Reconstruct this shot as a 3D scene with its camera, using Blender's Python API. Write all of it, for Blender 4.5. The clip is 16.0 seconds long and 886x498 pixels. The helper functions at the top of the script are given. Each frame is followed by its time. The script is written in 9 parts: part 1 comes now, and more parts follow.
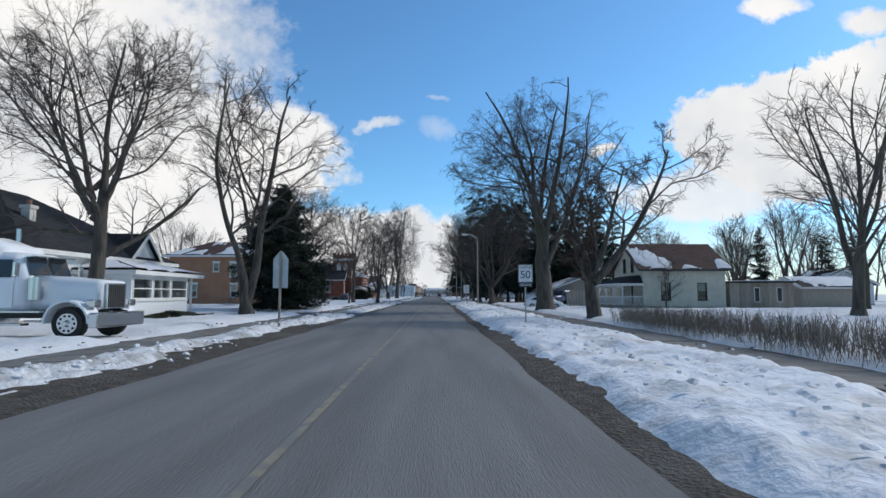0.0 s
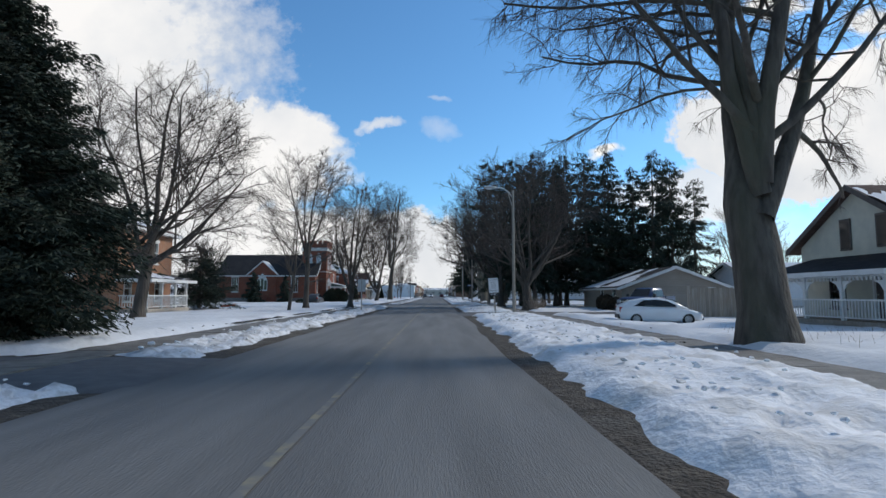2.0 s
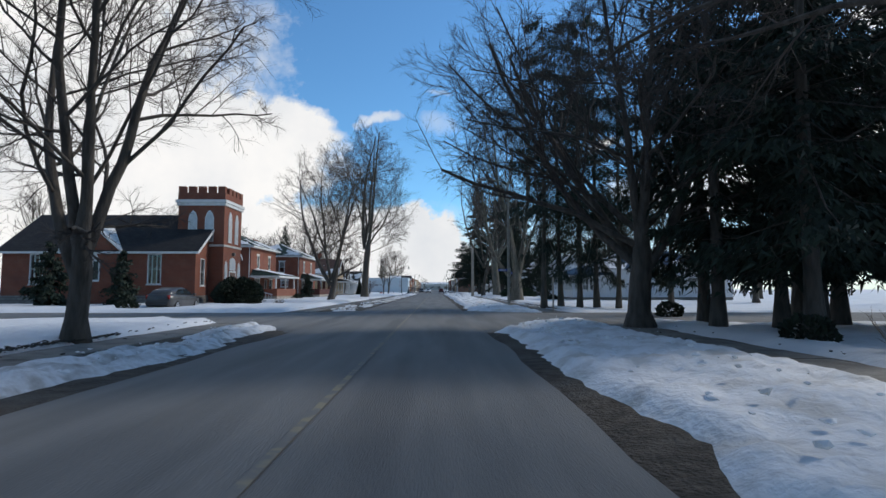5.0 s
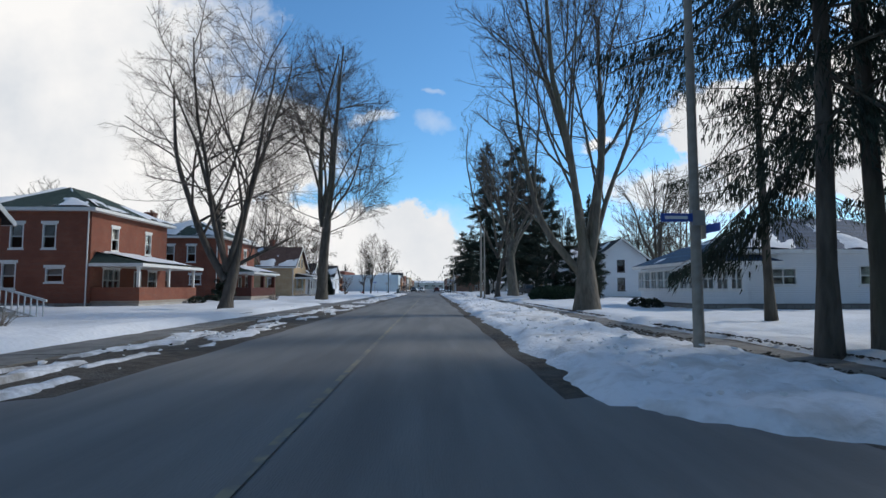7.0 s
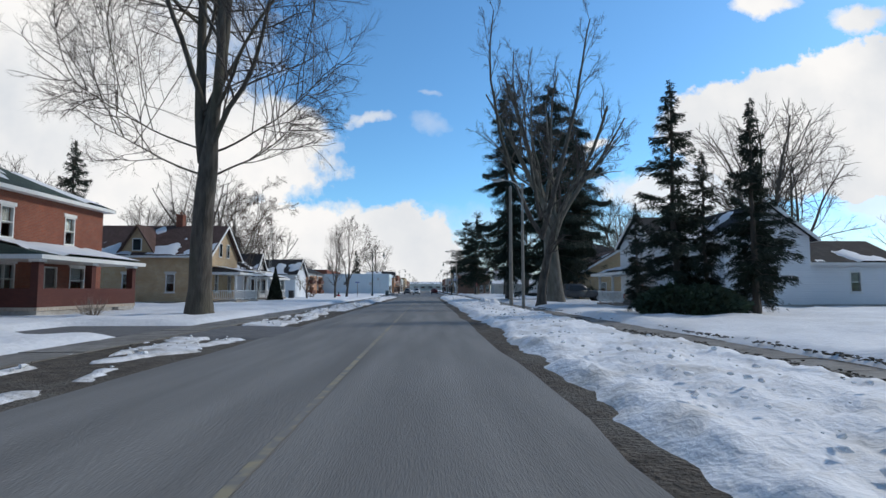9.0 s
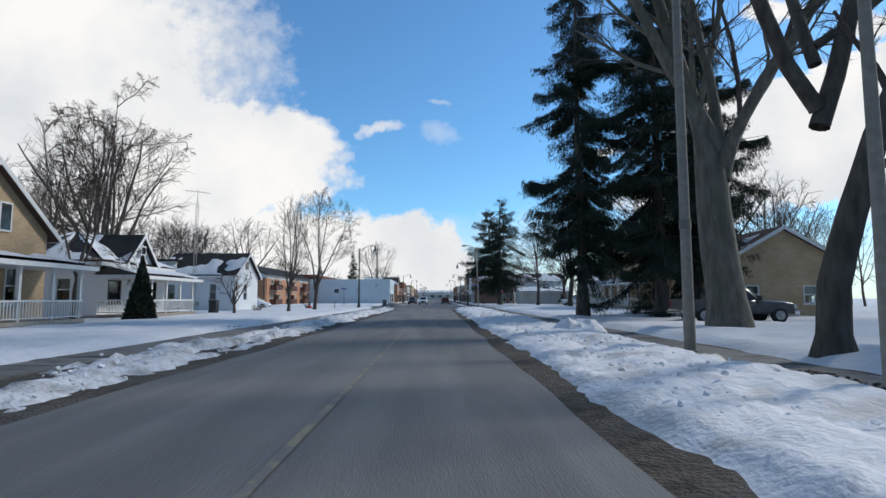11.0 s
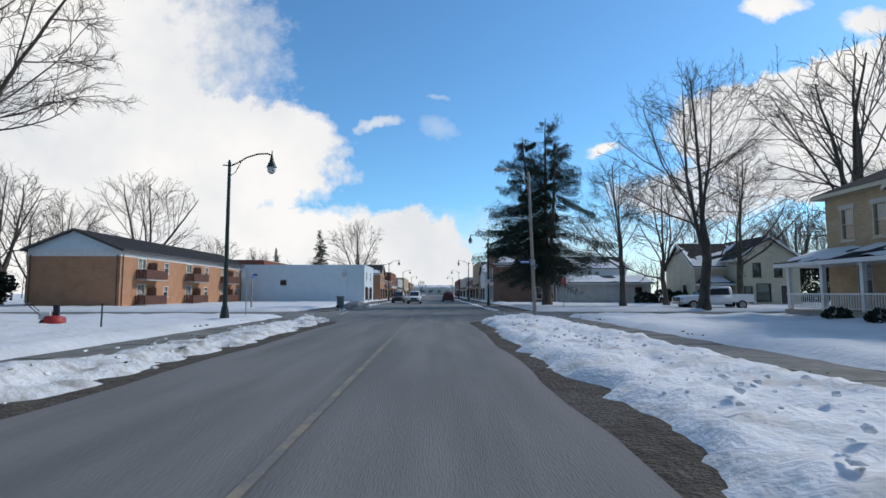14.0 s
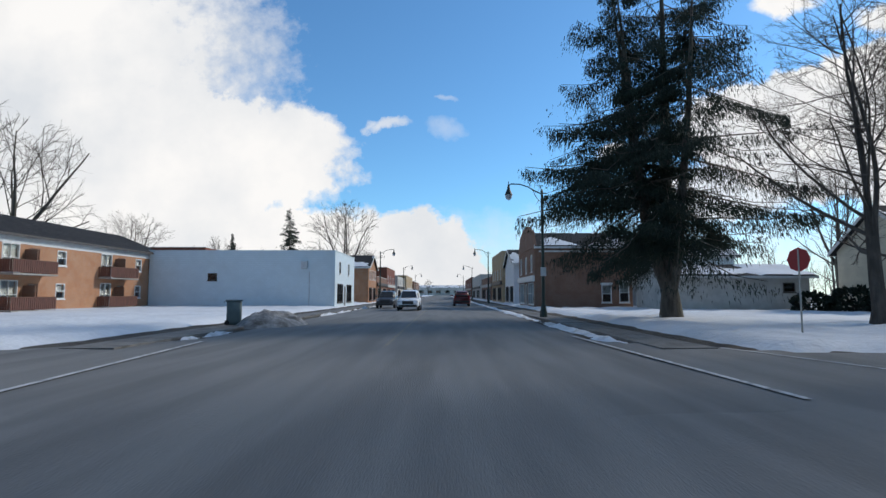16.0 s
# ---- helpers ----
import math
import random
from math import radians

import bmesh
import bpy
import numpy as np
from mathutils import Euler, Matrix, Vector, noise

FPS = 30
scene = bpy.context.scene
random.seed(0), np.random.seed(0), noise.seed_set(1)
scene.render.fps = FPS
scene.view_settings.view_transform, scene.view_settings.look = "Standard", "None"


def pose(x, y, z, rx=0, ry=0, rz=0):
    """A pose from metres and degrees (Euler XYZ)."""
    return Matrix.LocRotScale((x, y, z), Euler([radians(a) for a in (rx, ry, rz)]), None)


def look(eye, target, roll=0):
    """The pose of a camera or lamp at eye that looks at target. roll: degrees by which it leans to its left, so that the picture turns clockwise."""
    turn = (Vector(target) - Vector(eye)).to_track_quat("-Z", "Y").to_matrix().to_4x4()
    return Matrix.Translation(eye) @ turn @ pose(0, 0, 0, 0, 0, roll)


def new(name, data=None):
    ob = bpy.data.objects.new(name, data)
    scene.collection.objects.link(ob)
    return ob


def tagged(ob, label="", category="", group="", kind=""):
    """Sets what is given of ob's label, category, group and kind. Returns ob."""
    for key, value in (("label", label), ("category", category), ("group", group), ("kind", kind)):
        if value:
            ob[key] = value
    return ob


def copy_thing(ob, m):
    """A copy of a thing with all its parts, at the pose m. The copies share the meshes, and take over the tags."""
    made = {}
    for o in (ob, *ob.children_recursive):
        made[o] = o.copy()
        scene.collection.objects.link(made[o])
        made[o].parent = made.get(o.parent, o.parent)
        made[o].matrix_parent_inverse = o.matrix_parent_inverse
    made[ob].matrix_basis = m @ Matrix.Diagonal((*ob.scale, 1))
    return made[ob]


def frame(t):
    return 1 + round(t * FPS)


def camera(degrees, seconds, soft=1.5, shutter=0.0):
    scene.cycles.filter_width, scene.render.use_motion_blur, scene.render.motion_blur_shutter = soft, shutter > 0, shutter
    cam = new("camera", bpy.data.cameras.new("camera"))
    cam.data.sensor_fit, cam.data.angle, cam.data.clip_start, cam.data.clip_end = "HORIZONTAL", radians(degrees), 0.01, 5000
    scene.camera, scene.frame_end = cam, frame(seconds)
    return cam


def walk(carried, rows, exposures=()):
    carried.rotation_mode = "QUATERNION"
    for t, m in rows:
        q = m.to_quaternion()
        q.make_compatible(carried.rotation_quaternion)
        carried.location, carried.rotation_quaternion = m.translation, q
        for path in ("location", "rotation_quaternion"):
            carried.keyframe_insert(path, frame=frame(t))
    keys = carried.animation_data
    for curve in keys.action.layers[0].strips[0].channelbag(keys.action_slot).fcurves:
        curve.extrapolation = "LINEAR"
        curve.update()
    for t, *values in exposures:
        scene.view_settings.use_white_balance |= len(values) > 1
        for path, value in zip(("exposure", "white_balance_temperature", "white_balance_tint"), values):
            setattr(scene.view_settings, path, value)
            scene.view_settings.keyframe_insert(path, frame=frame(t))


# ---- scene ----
cam = camera(79.0, 16.0)
PATH = [
    (0.0, 0.0, 0.000, 1.4, 94.80, 0.0, -0.80),
    (0.5, 0.0, 6.950, 1.4, 94.83, 0.0, -0.73),
    (1.0, 0.0, 13.900, 1.4, 94.85, 0.0, -0.65),
    (1.5, 0.0, 20.850, 1.4, 94.85, 0.0, -0.62),
    (2.0, 0.0, 27.800, 1.4, 94.85, 0.0, -0.60),
    (2.5, 0.0, 34.750, 1.4, 94.72, 0.0, -0.55),
    (3.0, 0.0, 41.700, 1.4, 94.60, 0.0, -0.50),
    (3.5, 0.0, 48.650, 1.4, 94.47, 0.0, -0.55),
    (4.0, 0.0, 55.600, 1.4, 94.35, 0.0, -0.60),
    (4.5, 0.0, 62.550, 1.4, 94.32, 0.0, -0.67),
    (5.0, 0.0, 69.500, 1.4, 94.28, 0.0, -0.73),
    (5.5, 0.0, 76.450, 1.4, 94.25, 0.0, -0.80),
    (6.0, 0.0, 83.400, 1.4, 94.22, 0.0, -0.86),
    (6.5, 0.0, 90.350, 1.4, 94.19, 0.0, -1.01),
    (7.0, 0.0, 97.300, 1.4, 94.15, 0.0, -1.30),
    (7.5, 0.0, 104.250, 1.4, 94.17, 0.0, -1.52),
    (8.0, 0.0, 111.200, 1.4, 94.20, 0.0, -1.75),
    (8.5, 0.0, 118.150, 1.4, 94.25, 0.0, -1.70),
    (9.0, 0.0, 125.100, 1.4, 94.30, 0.0, -1.65),
    (9.5, 0.0, 132.050, 1.4, 94.45, 0.0, -1.50),
    (10.0, 0.0, 139.000, 1.4, 94.71, 0.0, -1.21),
    (10.5, 0.0, 145.950, 1.4, 94.98, 0.0, -0.92),
    (11.0, 0.0, 152.900, 1.4, 95.24, 0.0, -0.63),
    (11.5, 0.0, 159.850, 1.4, 95.36, 0.0, -0.56),
    (12.0, 0.0, 166.800, 1.4, 95.25, 0.0, -0.85),
    (12.5, 0.0, 173.750, 1.4, 95.08, 0.0, -0.93),
    (13.0, 0.0, 180.700, 1.4, 94.90, 0.0, -1.00),
    (13.5, 0.0, 187.650, 1.4, 94.83, 0.0, -0.88),
    (14.0, 0.0, 194.600, 1.4, 94.75, 0.0, -0.75),
    (14.5, 0.0, 201.550, 1.4, 94.80, 0.0, -0.60),
    (15.0, 0.0, 208.500, 1.4, 94.85, 0.0, -0.45),
    (15.5, 0.0, 215.450, 1.4, 94.83, 0.0, -0.17),
    (16.0, 0.0, 222.400, 1.4, 94.80, 0.0, 0.10),
]
walk(cam, [(t, pose(*p)) for t, *p in PATH])

# ---- world, sun ----
SUN_AZ, SUN_EL = radians(68), radians(33)      # from the road's heading towards the right
sun = new("sun", bpy.data.lights.new("sun", "SUN"))
sun.data.energy, sun.data.angle, sun.data.color = 2.2, radians(8), (1.0, 0.955, 0.89)
sun.matrix_world = look((0, 0, 0), (-math.sin(SUN_AZ) * math.cos(SUN_EL), -math.cos(SUN_AZ) * math.cos(SUN_EL), -math.sin(SUN_EL)))

world = bpy.data.worlds.new("winter_sky")
scene.world = world
world.use_nodes = True
WT = world.node_tree
WT.nodes.clear()


def wn(kind, **inputs):
    n = WT.nodes.new(kind)
    for k, v in inputs.items():
        key = int(k[1:]) if k[0] == "i" and k[1:].isdigit() else k
        if isinstance(v, bpy.types.NodeSocket):
            WT.links.new(v, n.inputs[key])
        else:
            n.inputs[key].default_value = v
    return n


def wmath(op, a, b=0.0, c=0.0, clamp=False):
    n = WT.nodes.new("ShaderNodeMath")
    n.operation, n.use_clamp = op, clamp
    for i, v in enumerate((a, b, c)):
        if isinstance(v, bpy.types.NodeSocket):
            WT.links.new(v, n.inputs[i])
        else:
            n.inputs[i].default_value = v
    return n.outputs[0]


sky = WT.nodes.new("ShaderNodeTexSky")
sky.sky_type, sky.sun_disc = "NISHITA", False
sky.sun_elevation, sky.sun_rotation = SUN_EL, SUN_AZ
sky.altitude, sky.air_density, sky.dust_density, sky.ozone_density = 200, 1.0, 0.4, 2.0
tc = WT.nodes.new("ShaderNodeTexCoord")
sep = wn("ShaderNodeSeparateXYZ", i0=tc.outputs["Generated"])
dx, dy, dz = sep.outputs
ahead = wmath("MAXIMUM", dy, 0.08)
U0, V0 = wmath("DIVIDE", dx, ahead), wmath("DIVIDE", dz, ahead)
uv = wn("ShaderNodeCombineXYZ", i0=U0, i1=V0)
nz = wn("ShaderNodeTexNoise", Vector=uv.outputs[0], Scale=7.0, Detail=9.0, Roughness=0.62)
nsep = wn("ShaderNodeSeparateXYZ", i0=nz.outputs["Color"])
U = wmath("ADD", U0, wmath("MULTIPLY", wmath("SUBTRACT", nsep.outputs[0], 0.5), 0.13))
V = wmath("ADD", V0, wmath("MULTIPLY", wmath("SUBTRACT", nsep.outputs[1], 0.5), 0.11))

fz = wn("ShaderNodeTexNoise", Vector=uv.outputs[0], Scale=26.0, Detail=8.0, Roughness=0.6)
FUZZ = wmath("MULTIPLY", wmath("SUBTRACT", fz.outputs["Fac"], 0.5), 0.8)


def cloud(u, v, a, b, edge, full=1.0):
    """A cloud bank round (u, v), a wide and b high, with a soft or crisp edge."""
    d = wmath("ADD", FUZZ, wmath("ADD", wmath("POWER", wmath("ABSOLUTE", wmath("DIVIDE", wmath("SUBTRACT", U, u), a)), 2.0),
              wmath("POWER", wmath("ABSOLUTE", wmath("DIVIDE", wmath("SUBTRACT", V, v), b)), 2.0)))
    m = wmath("DIVIDE", wmath("SUBTRACT", 1.0, d), edge, clamp=True)
    return wmath("MULTIPLY", m, full)


banks = [cloud(-0.90, 0.46, 0.64, 0.31, 0.55), cloud(-0.60, 0.25, 0.45, 0.17, 0.25), cloud(-0.38, 0.29, 0.22, 0.085, 0.35),
         cloud(-0.30, 0.06, 0.30, 0.11, 0.25), cloud(-0.06, 0.04, 0.15, 0.115, 0.2), cloud(-0.95, 0.05, 0.8, 0.22, 0.5),
         cloud(-0.113, 0.322, 0.042, 0.014, 0.9, 0.75), cloud(0.0, 0.31, 0.045, 0.022, 1.2, 0.35), cloud(0.003, 0.37, 0.03, 0.008, 1.2, 0.4),
         cloud(0.32, 0.275, 0.04, 0.014, 0.8), cloud(0.73, 0.30, 0.29, 0.135, 0.15), cloud(0.95, 0.34, 0.30, 0.17, 0.15),
         cloud(0.50, 0.18, 0.18, 0.06, 0.5, 0.9), cloud(0.98, 0.17, 0.25, 0.05, 0.6, 0.7), cloud(0.66, 0.56, 0.08, 0.03, 0.7), cloud(0.84, 0.53, 0.07, 0.03, 0.7),
         cloud(0.6, 0.0, 1.5, 0.17, 1.3, 0.85)]
mask = banks[0]
for bk in banks[1:]:
    mask = wmath("MAXIMUM", mask, bk)
# unseen broken cloud over the rest of the dome, added dim to cut fill light
nb = wn("ShaderNodeTexNoise", Vector=tc.outputs["Generated"], Scale=2.2, Detail=7.0, Roughness=0.6)
rest = wmath("MULTIPLY", wmath("SUBTRACT", nb.outputs["Fac"], 0.43), 6.0, clamp=True)
side = wmath("MULTIPLY", wmath("SUBTRACT", wmath("ADD", wmath("ABSOLUTE", U0), wmath("MULTIPLY", V0, 0.6)), 1.15), 3.0, clamp=True)
overhead = wmath("MULTIPLY", rest, side)
grey = wn("ShaderNodeTexNoise", Vector=uv.outputs[0], Scale=3.0, Detail=6.0, Roughness=0.55)
shade = wn("ShaderNodeMapRange", Value=grey.outputs["Fac"])
shade.inputs["From Min"].default_value, shade.inputs["From Max"].default_value = 0.35, 0.62
shade.inputs["To Min"].default_value, shade.inputs["To Max"].default_value = 0.0, 1.0
cl = wn("ShaderNodeMix", Factor=shade.outputs[0])
cl.data_type = "RGBA"
cl.inputs[6].default_value, cl.inputs[7].default_value = (7.3, 7.6, 8.0, 1), (9.7, 9.55, 9.4, 1)
tint = WT.nodes.new("ShaderNodeMix")
tint.data_type, tint.blend_type = "RGBA", "MULTIPLY"
tint.inputs[0].default_value = 1.0
WT.links.new(sky.outputs[0], tint.inputs[6])
tint.inputs[7].default_value = (0.88, 1.43, 1.74, 1)
both = WT.nodes.new("ShaderNodeMix")
both.data_type = "RGBA"
WT.links.new(mask, both.inputs[0])
WT.links.new(tint.outputs[2], both.inputs[6])
WT.links.new(cl.outputs[2], both.inputs[7])
dome = WT.nodes.new("ShaderNodeMix")
dome.data_type = "RGBA"
WT.links.new(overhead, dome.inputs[0])
WT.links.new(both.outputs[2], dome.inputs[6])
# the unseen cloud's tone, kept far darker than the clouds ahead
dome.inputs[7].default_value = (1.8, 2.25, 2.9, 1)
bg = wn("ShaderNodeBackground", Color=dome.outputs[2], Strength=0.1)
wo = WT.nodes.new("ShaderNodeOutputWorld")
WT.links.new(bg.outputs[0], wo.inputs[0])

# ---- materials ----
def surface(name, col, col2=None, scale=4.0, rough=0.8, bump=0.0, bscale=40.0, metal=0.0, stretch=(1, 1, 1), lo=0.35, hi=0.65, stain=None, sscale=0.6, trans=0.0, each=0.0):
    """A procedural surface: two tones by noise, wider stains, fine relief, and a slight change from piece to piece."""
    m = bpy.data.materials.new(name)
    m.use_nodes = True
    nt = m.node_tree
    b = nt.nodes["Principled BSDF"]
    b.inputs["Roughness"].default_value, b.inputs["Metallic"].default_value = rough, metal
    b.inputs["Transmission Weight"].default_value = trans
    c4 = lambda c: (*c, 1.0)
    geo = nt.nodes.new("ShaderNodeNewGeometry")
    mp = nt.nodes.new("ShaderNodeMapping")
    nt.links.new(geo.outputs["Position"], mp.inputs["Vector"])
    mp.inputs["Scale"].default_value = stretch

    def noisy(s, detail=5.0):
        n = nt.nodes.new("ShaderNodeTexNoise")
        n.inputs["Scale"].default_value, n.inputs["Detail"].default_value = s, detail
        nt.links.new(mp.outputs[0], n.inputs["Vector"])
        return n.outputs["Fac"]

    def mixed(fac, a, c, lo, hi):
        r = nt.nodes.new("ShaderNodeMapRange")
        r.inputs["From Min"].default_value, r.inputs["From Max"].default_value = lo, hi
        nt.links.new(fac, r.inputs["Value"])
        x = nt.nodes.new("ShaderNodeMix")
        x.data_type = "RGBA"
        nt.links.new(r.outputs[0], x.inputs[0])
        for sock, v in ((x.inputs[6], a), (x.inputs[7], c)):
            if isinstance(v, bpy.types.NodeSocket):
                nt.links.new(v, sock)
            else:
                sock.default_value = c4(v)
        return x.outputs[2]
    out = None
    if col2:
        out = mixed(noisy(scale), col, col2, lo, hi)
    if stain:
        out = mixed(noisy(sscale, 4.0), out if out else col, stain, 0.5, 0.72)
    if each:
        oi = nt.nodes.new("ShaderNodeObjectInfo")
        hsv = nt.nodes.new("ShaderNodeHueSaturation")
        mr = nt.nodes.new("ShaderNodeMapRange")
        mr.inputs["To Min"].default_value, mr.inputs["To Max"].default_value = 1 - each, 1 + each
        nt.links.new(oi.outputs["Random"], mr.inputs["Value"])
        nt.links.new(mr.outputs[0], hsv.inputs["Value"])
        if out:
            nt.links.new(out, hsv.inputs["Color"])
        else:
            hsv.inputs["Color"].default_value = c4(col)
        out = hsv.outputs[0]
    if out:
        nt.links.new(out, b.inputs["Base Color"])
    else:
        b.inputs["Base Color"].default_value = c4(col)
    if bump:
        bp = nt.nodes.new("ShaderNodeBump")
        bp.inputs["Strength"].default_value, bp.inputs["Distance"].default_value = min(bump, 1.0), 0.02 if bscale > 20 else 0.06
        nt.links.new(noisy(bscale, 6.0), bp.inputs["Height"])
        nt.links.new(bp.outputs[0], b.inputs["Normal"])
    return m


def coursed(name, col, col2, gap, bw, bh, mortar=0.012, rough=0.85, bump=0.6, offset=0.5, stain=None):
    """Courses of brick, block, siding or shingle on upright or sloping faces that run with the axes."""
    m = bpy.data.materials.new(name)
    m.use_nodes = True
    nt = m.node_tree
    b = nt.nodes["Principled BSDF"]
    b.inputs["Roughness"].default_value = rough
    geo = nt.nodes.new("ShaderNodeNewGeometry")
    s = nt.nodes.new("ShaderNodeSeparateXYZ")
    nt.links.new(geo.outputs["Position"], s.inputs[0])
    a = nt.nodes.new("ShaderNodeMath")
    nt.links.new(s.outputs[0], a.inputs[0])
    nt.links.new(s.outputs[1], a.inputs[1])
    c = nt.nodes.new("ShaderNodeCombineXYZ")
    nt.links.new(a.outputs[0], c.inputs[0])
    nt.links.new(s.outputs[2], c.inputs[1])
    t = nt.nodes.new("ShaderNodeTexBrick")
    nt.links.new(c.outputs[0], t.inputs["Vector"])
    t.offset = offset
    for k, v in (("Color1", (*col, 1)), ("Color2", (*col2, 1)), ("Mortar", (*gap, 1)), ("Scale", 1.0), ("Mortar Size", mortar), ("Mortar Smooth", 0.2), ("Brick Width", bw), ("Row Height", bh)):
        t.inputs[k].default_value = v
    n = nt.nodes.new("ShaderNodeTexNoise")
    n.inputs["Scale"].default_value, n.inputs["Detail"].default_value = 1.1, 6.0
    nt.links.new(geo.outputs["Position"], n.inputs["Vector"])
    r = nt.nodes.new("ShaderNodeMapRange")
    r.inputs["From Min"].default_value, r.inputs["From Max"].default_value = 0.4, 0.75
    r.inputs["To Max"].default_value = 0.7
    nt.links.new(n.outputs["Fac"], r.inputs["Value"])
    x = nt.nodes.new("ShaderNodeMix")
    x.data_type = "RGBA"
    nt.links.new(r.outputs[0], x.inputs[0])
    nt.links.new(t.outputs["Color"], x.inputs[6])
    x.inputs[7].default_value = (*(stain or [v * 0.72 for v in col]), 1)
    nt.links.new(x.outputs[2], b.inputs["Base Color"])
    bp = nt.nodes.new("ShaderNodeBump")
    bp.inputs["Strength"].default_value, bp.inputs["Distance"].default_value = bump, 0.01
    bp.invert = True
    nt.links.new(t.outputs["Fac"], bp.inputs["Height"])
    nt.links.new(bp.outputs[0], b.inputs["Normal"])
    return m


ASPHALT = surface("asphalt", (0.152, 0.151, 0.147), (0.20, 0.198, 0.191), 1.5, 0.85, 0.5, 70, stretch=(1, 0.1, 1), stain=(0.122, 0.121, 0.117), sscale=0.9)
PATCH = surface("dark_asphalt", (0.10, 0.10, 0.105), (0.14, 0.14, 0.14), 3, 0.85, 0.4, 80)
SOIL = surface("soil", (0.042, 0.034, 0.026), (0.10, 0.083, 0.064), 4.3, 0.95, 1.0, 18, stain=(0.115, 0.105, 0.09), sscale=0.7)
SOD = surface("dark_sod", (0.022, 0.020, 0.015), (0.05, 0.043, 0.032), 5, 0.95, 0.8, 20)
SNOW = surface("snow", (0.70, 0.715, 0.74), (0.77, 0.78, 0.795), 1.5, 0.7, 0.7, 5, stain=(0.63, 0.64, 0.65), sscale=0.3)
BANK = surface("ploughed_snow", (0.85, 0.86, 0.88), (0.68, 0.68, 0.68), 5, 0.75, 0.6, 9, lo=0.5, hi=0.78, stain=(0.56, 0.54, 0.51), sscale=1.1)
BANK_GREY = surface("grey_ploughed_snow", (0.76, 0.77, 0.79), (0.50, 0.49, 0.48), 5, 0.75, 0.8, 10, lo=0.46, hi=0.72, stain=(0.27, 0.25, 0.22), sscale=1.4)
DIRTY = surface("sooty_old_snow", (0.20, 0.19, 0.18), (0.36, 0.35, 0.34), 4, 0.85, 1.0, 10, stain=(0.10, 0.09, 0.08), sscale=1.5)
CONCRETE = surface("concrete", (0.33, 0.31, 0.28), (0.42, 0.40, 0.37), 5, 0.9, 0.4, 60, each=0.12, stain=(0.25, 0.23, 0.20))
PAINT_Y = surface("worn_yellow_paint", (0.285, 0.255, 0.175), (0.18, 0.177, 0.168), 4, 0.85, lo=0.38, hi=0.56)
PAINT_W = surface("worn_white_paint", (0.55, 0.55, 0.55), (0.24, 0.24, 0.24), 5, 0.8, lo=0.48, hi=0.68)
BRICK_RED = coursed("red_brick", (0.28, 0.073, 0.034), (0.205, 0.05, 0.026), (0.20, 0.125, 0.09), 0.22, 0.075, stain=(0.165, 0.048, 0.029))
BRICK_DEEP = coursed("painted_deep_red_brick", (0.115, 0.034, 0.024), (0.09, 0.026, 0.019), (0.08, 0.028, 0.022), 0.22, 0.075, stain=(0.07, 0.022, 0.017))
BRICK_ORANGE = coursed("orange_brick", (0.52, 0.25, 0.115), (0.43, 0.19, 0.09), (0.42, 0.31, 0.23), 0.22, 0.075, stain=(0.38, 0.16, 0.075))
BRICK_BROWN = coursed("brown_brick", (0.26, 0.125, 0.075), (0.20, 0.09, 0.055), (0.27, 0.21, 0.17), 0.22, 0.075)
BRICK_TAN = coursed("tan_brick", (0.44, 0.20, 0.10), (0.36, 0.155, 0.08), (0.38, 0.28, 0.21), 0.22, 0.075, stain=(0.31, 0.14, 0.075))
BRICK_BUFF = coursed("buff_brick", (0.56, 0.40, 0.22), (0.44, 0.29, 0.15), (0.50, 0.42, 0.32), 0.22, 0.075, stain=(0.38, 0.25, 0.135))
SIDING = coursed("white_siding", (0.74, 0.76, 0.78), (0.70, 0.73, 0.76), (0.50, 0.52, 0.55), 4.0, 0.115, 0.006, 0.6, 0.5, stain=(0.66, 0.68, 0.70))
STUCCO = surface("cream_stucco", (0.62, 0.60, 0.50), (0.54, 0.53, 0.45), 2, 0.9, 0.4, 50, stain=(0.46, 0.46, 0.40))
CREAM = coursed("cream_siding", (0.66, 0.60, 0.46), (0.62, 0.56, 0.42), (0.46, 0.42, 0.33), 4.0, 0.12, 0.006, 0.6, 0.5)
BLOCKWALL = coursed("painted_block", (0.69, 0.79, 0.84), (0.66, 0.76, 0.81), (0.58, 0.67, 0.71), 0.4, 0.2, 0.008, 0.75, 0.4, stain=(0.60, 0.69, 0.73))
GREYSIDE = coursed("grey_siding", (0.36, 0.31, 0.26), (0.33, 0.285, 0.235), (0.22, 0.19, 0.16), 4.0, 0.15, 0.008, 0.7, 0.5)
BOARDS = surface("weathered_boards", (0.30, 0.25, 0.20), (0.40, 0.36, 0.31), 3, 0.9, 0.5, 30, stretch=(6, 6, 0.4), each=0.2)
SHINGLE = coursed("dark_shingles", (0.032, 0.032, 0.035), (0.055, 0.052, 0.052), (0.03, 0.03, 0.03), 0.3, 0.07, 0.008, 0.9, 0.6)
SHINGLE_GREEN = coursed("green_grey_shingles", (0.05, 0.075, 0.065), (0.075, 0.10, 0.085), (0.03, 0.04, 0.035), 0.3, 0.07, 0.008, 0.9, 0.6)
SHINGLE_BROWN = coursed("brown_shingles", (0.10, 0.065, 0.055), (0.14, 0.09, 0.08), (0.05, 0.035, 0.03), 0.3, 0.07, 0.008, 0.9, 0.6)
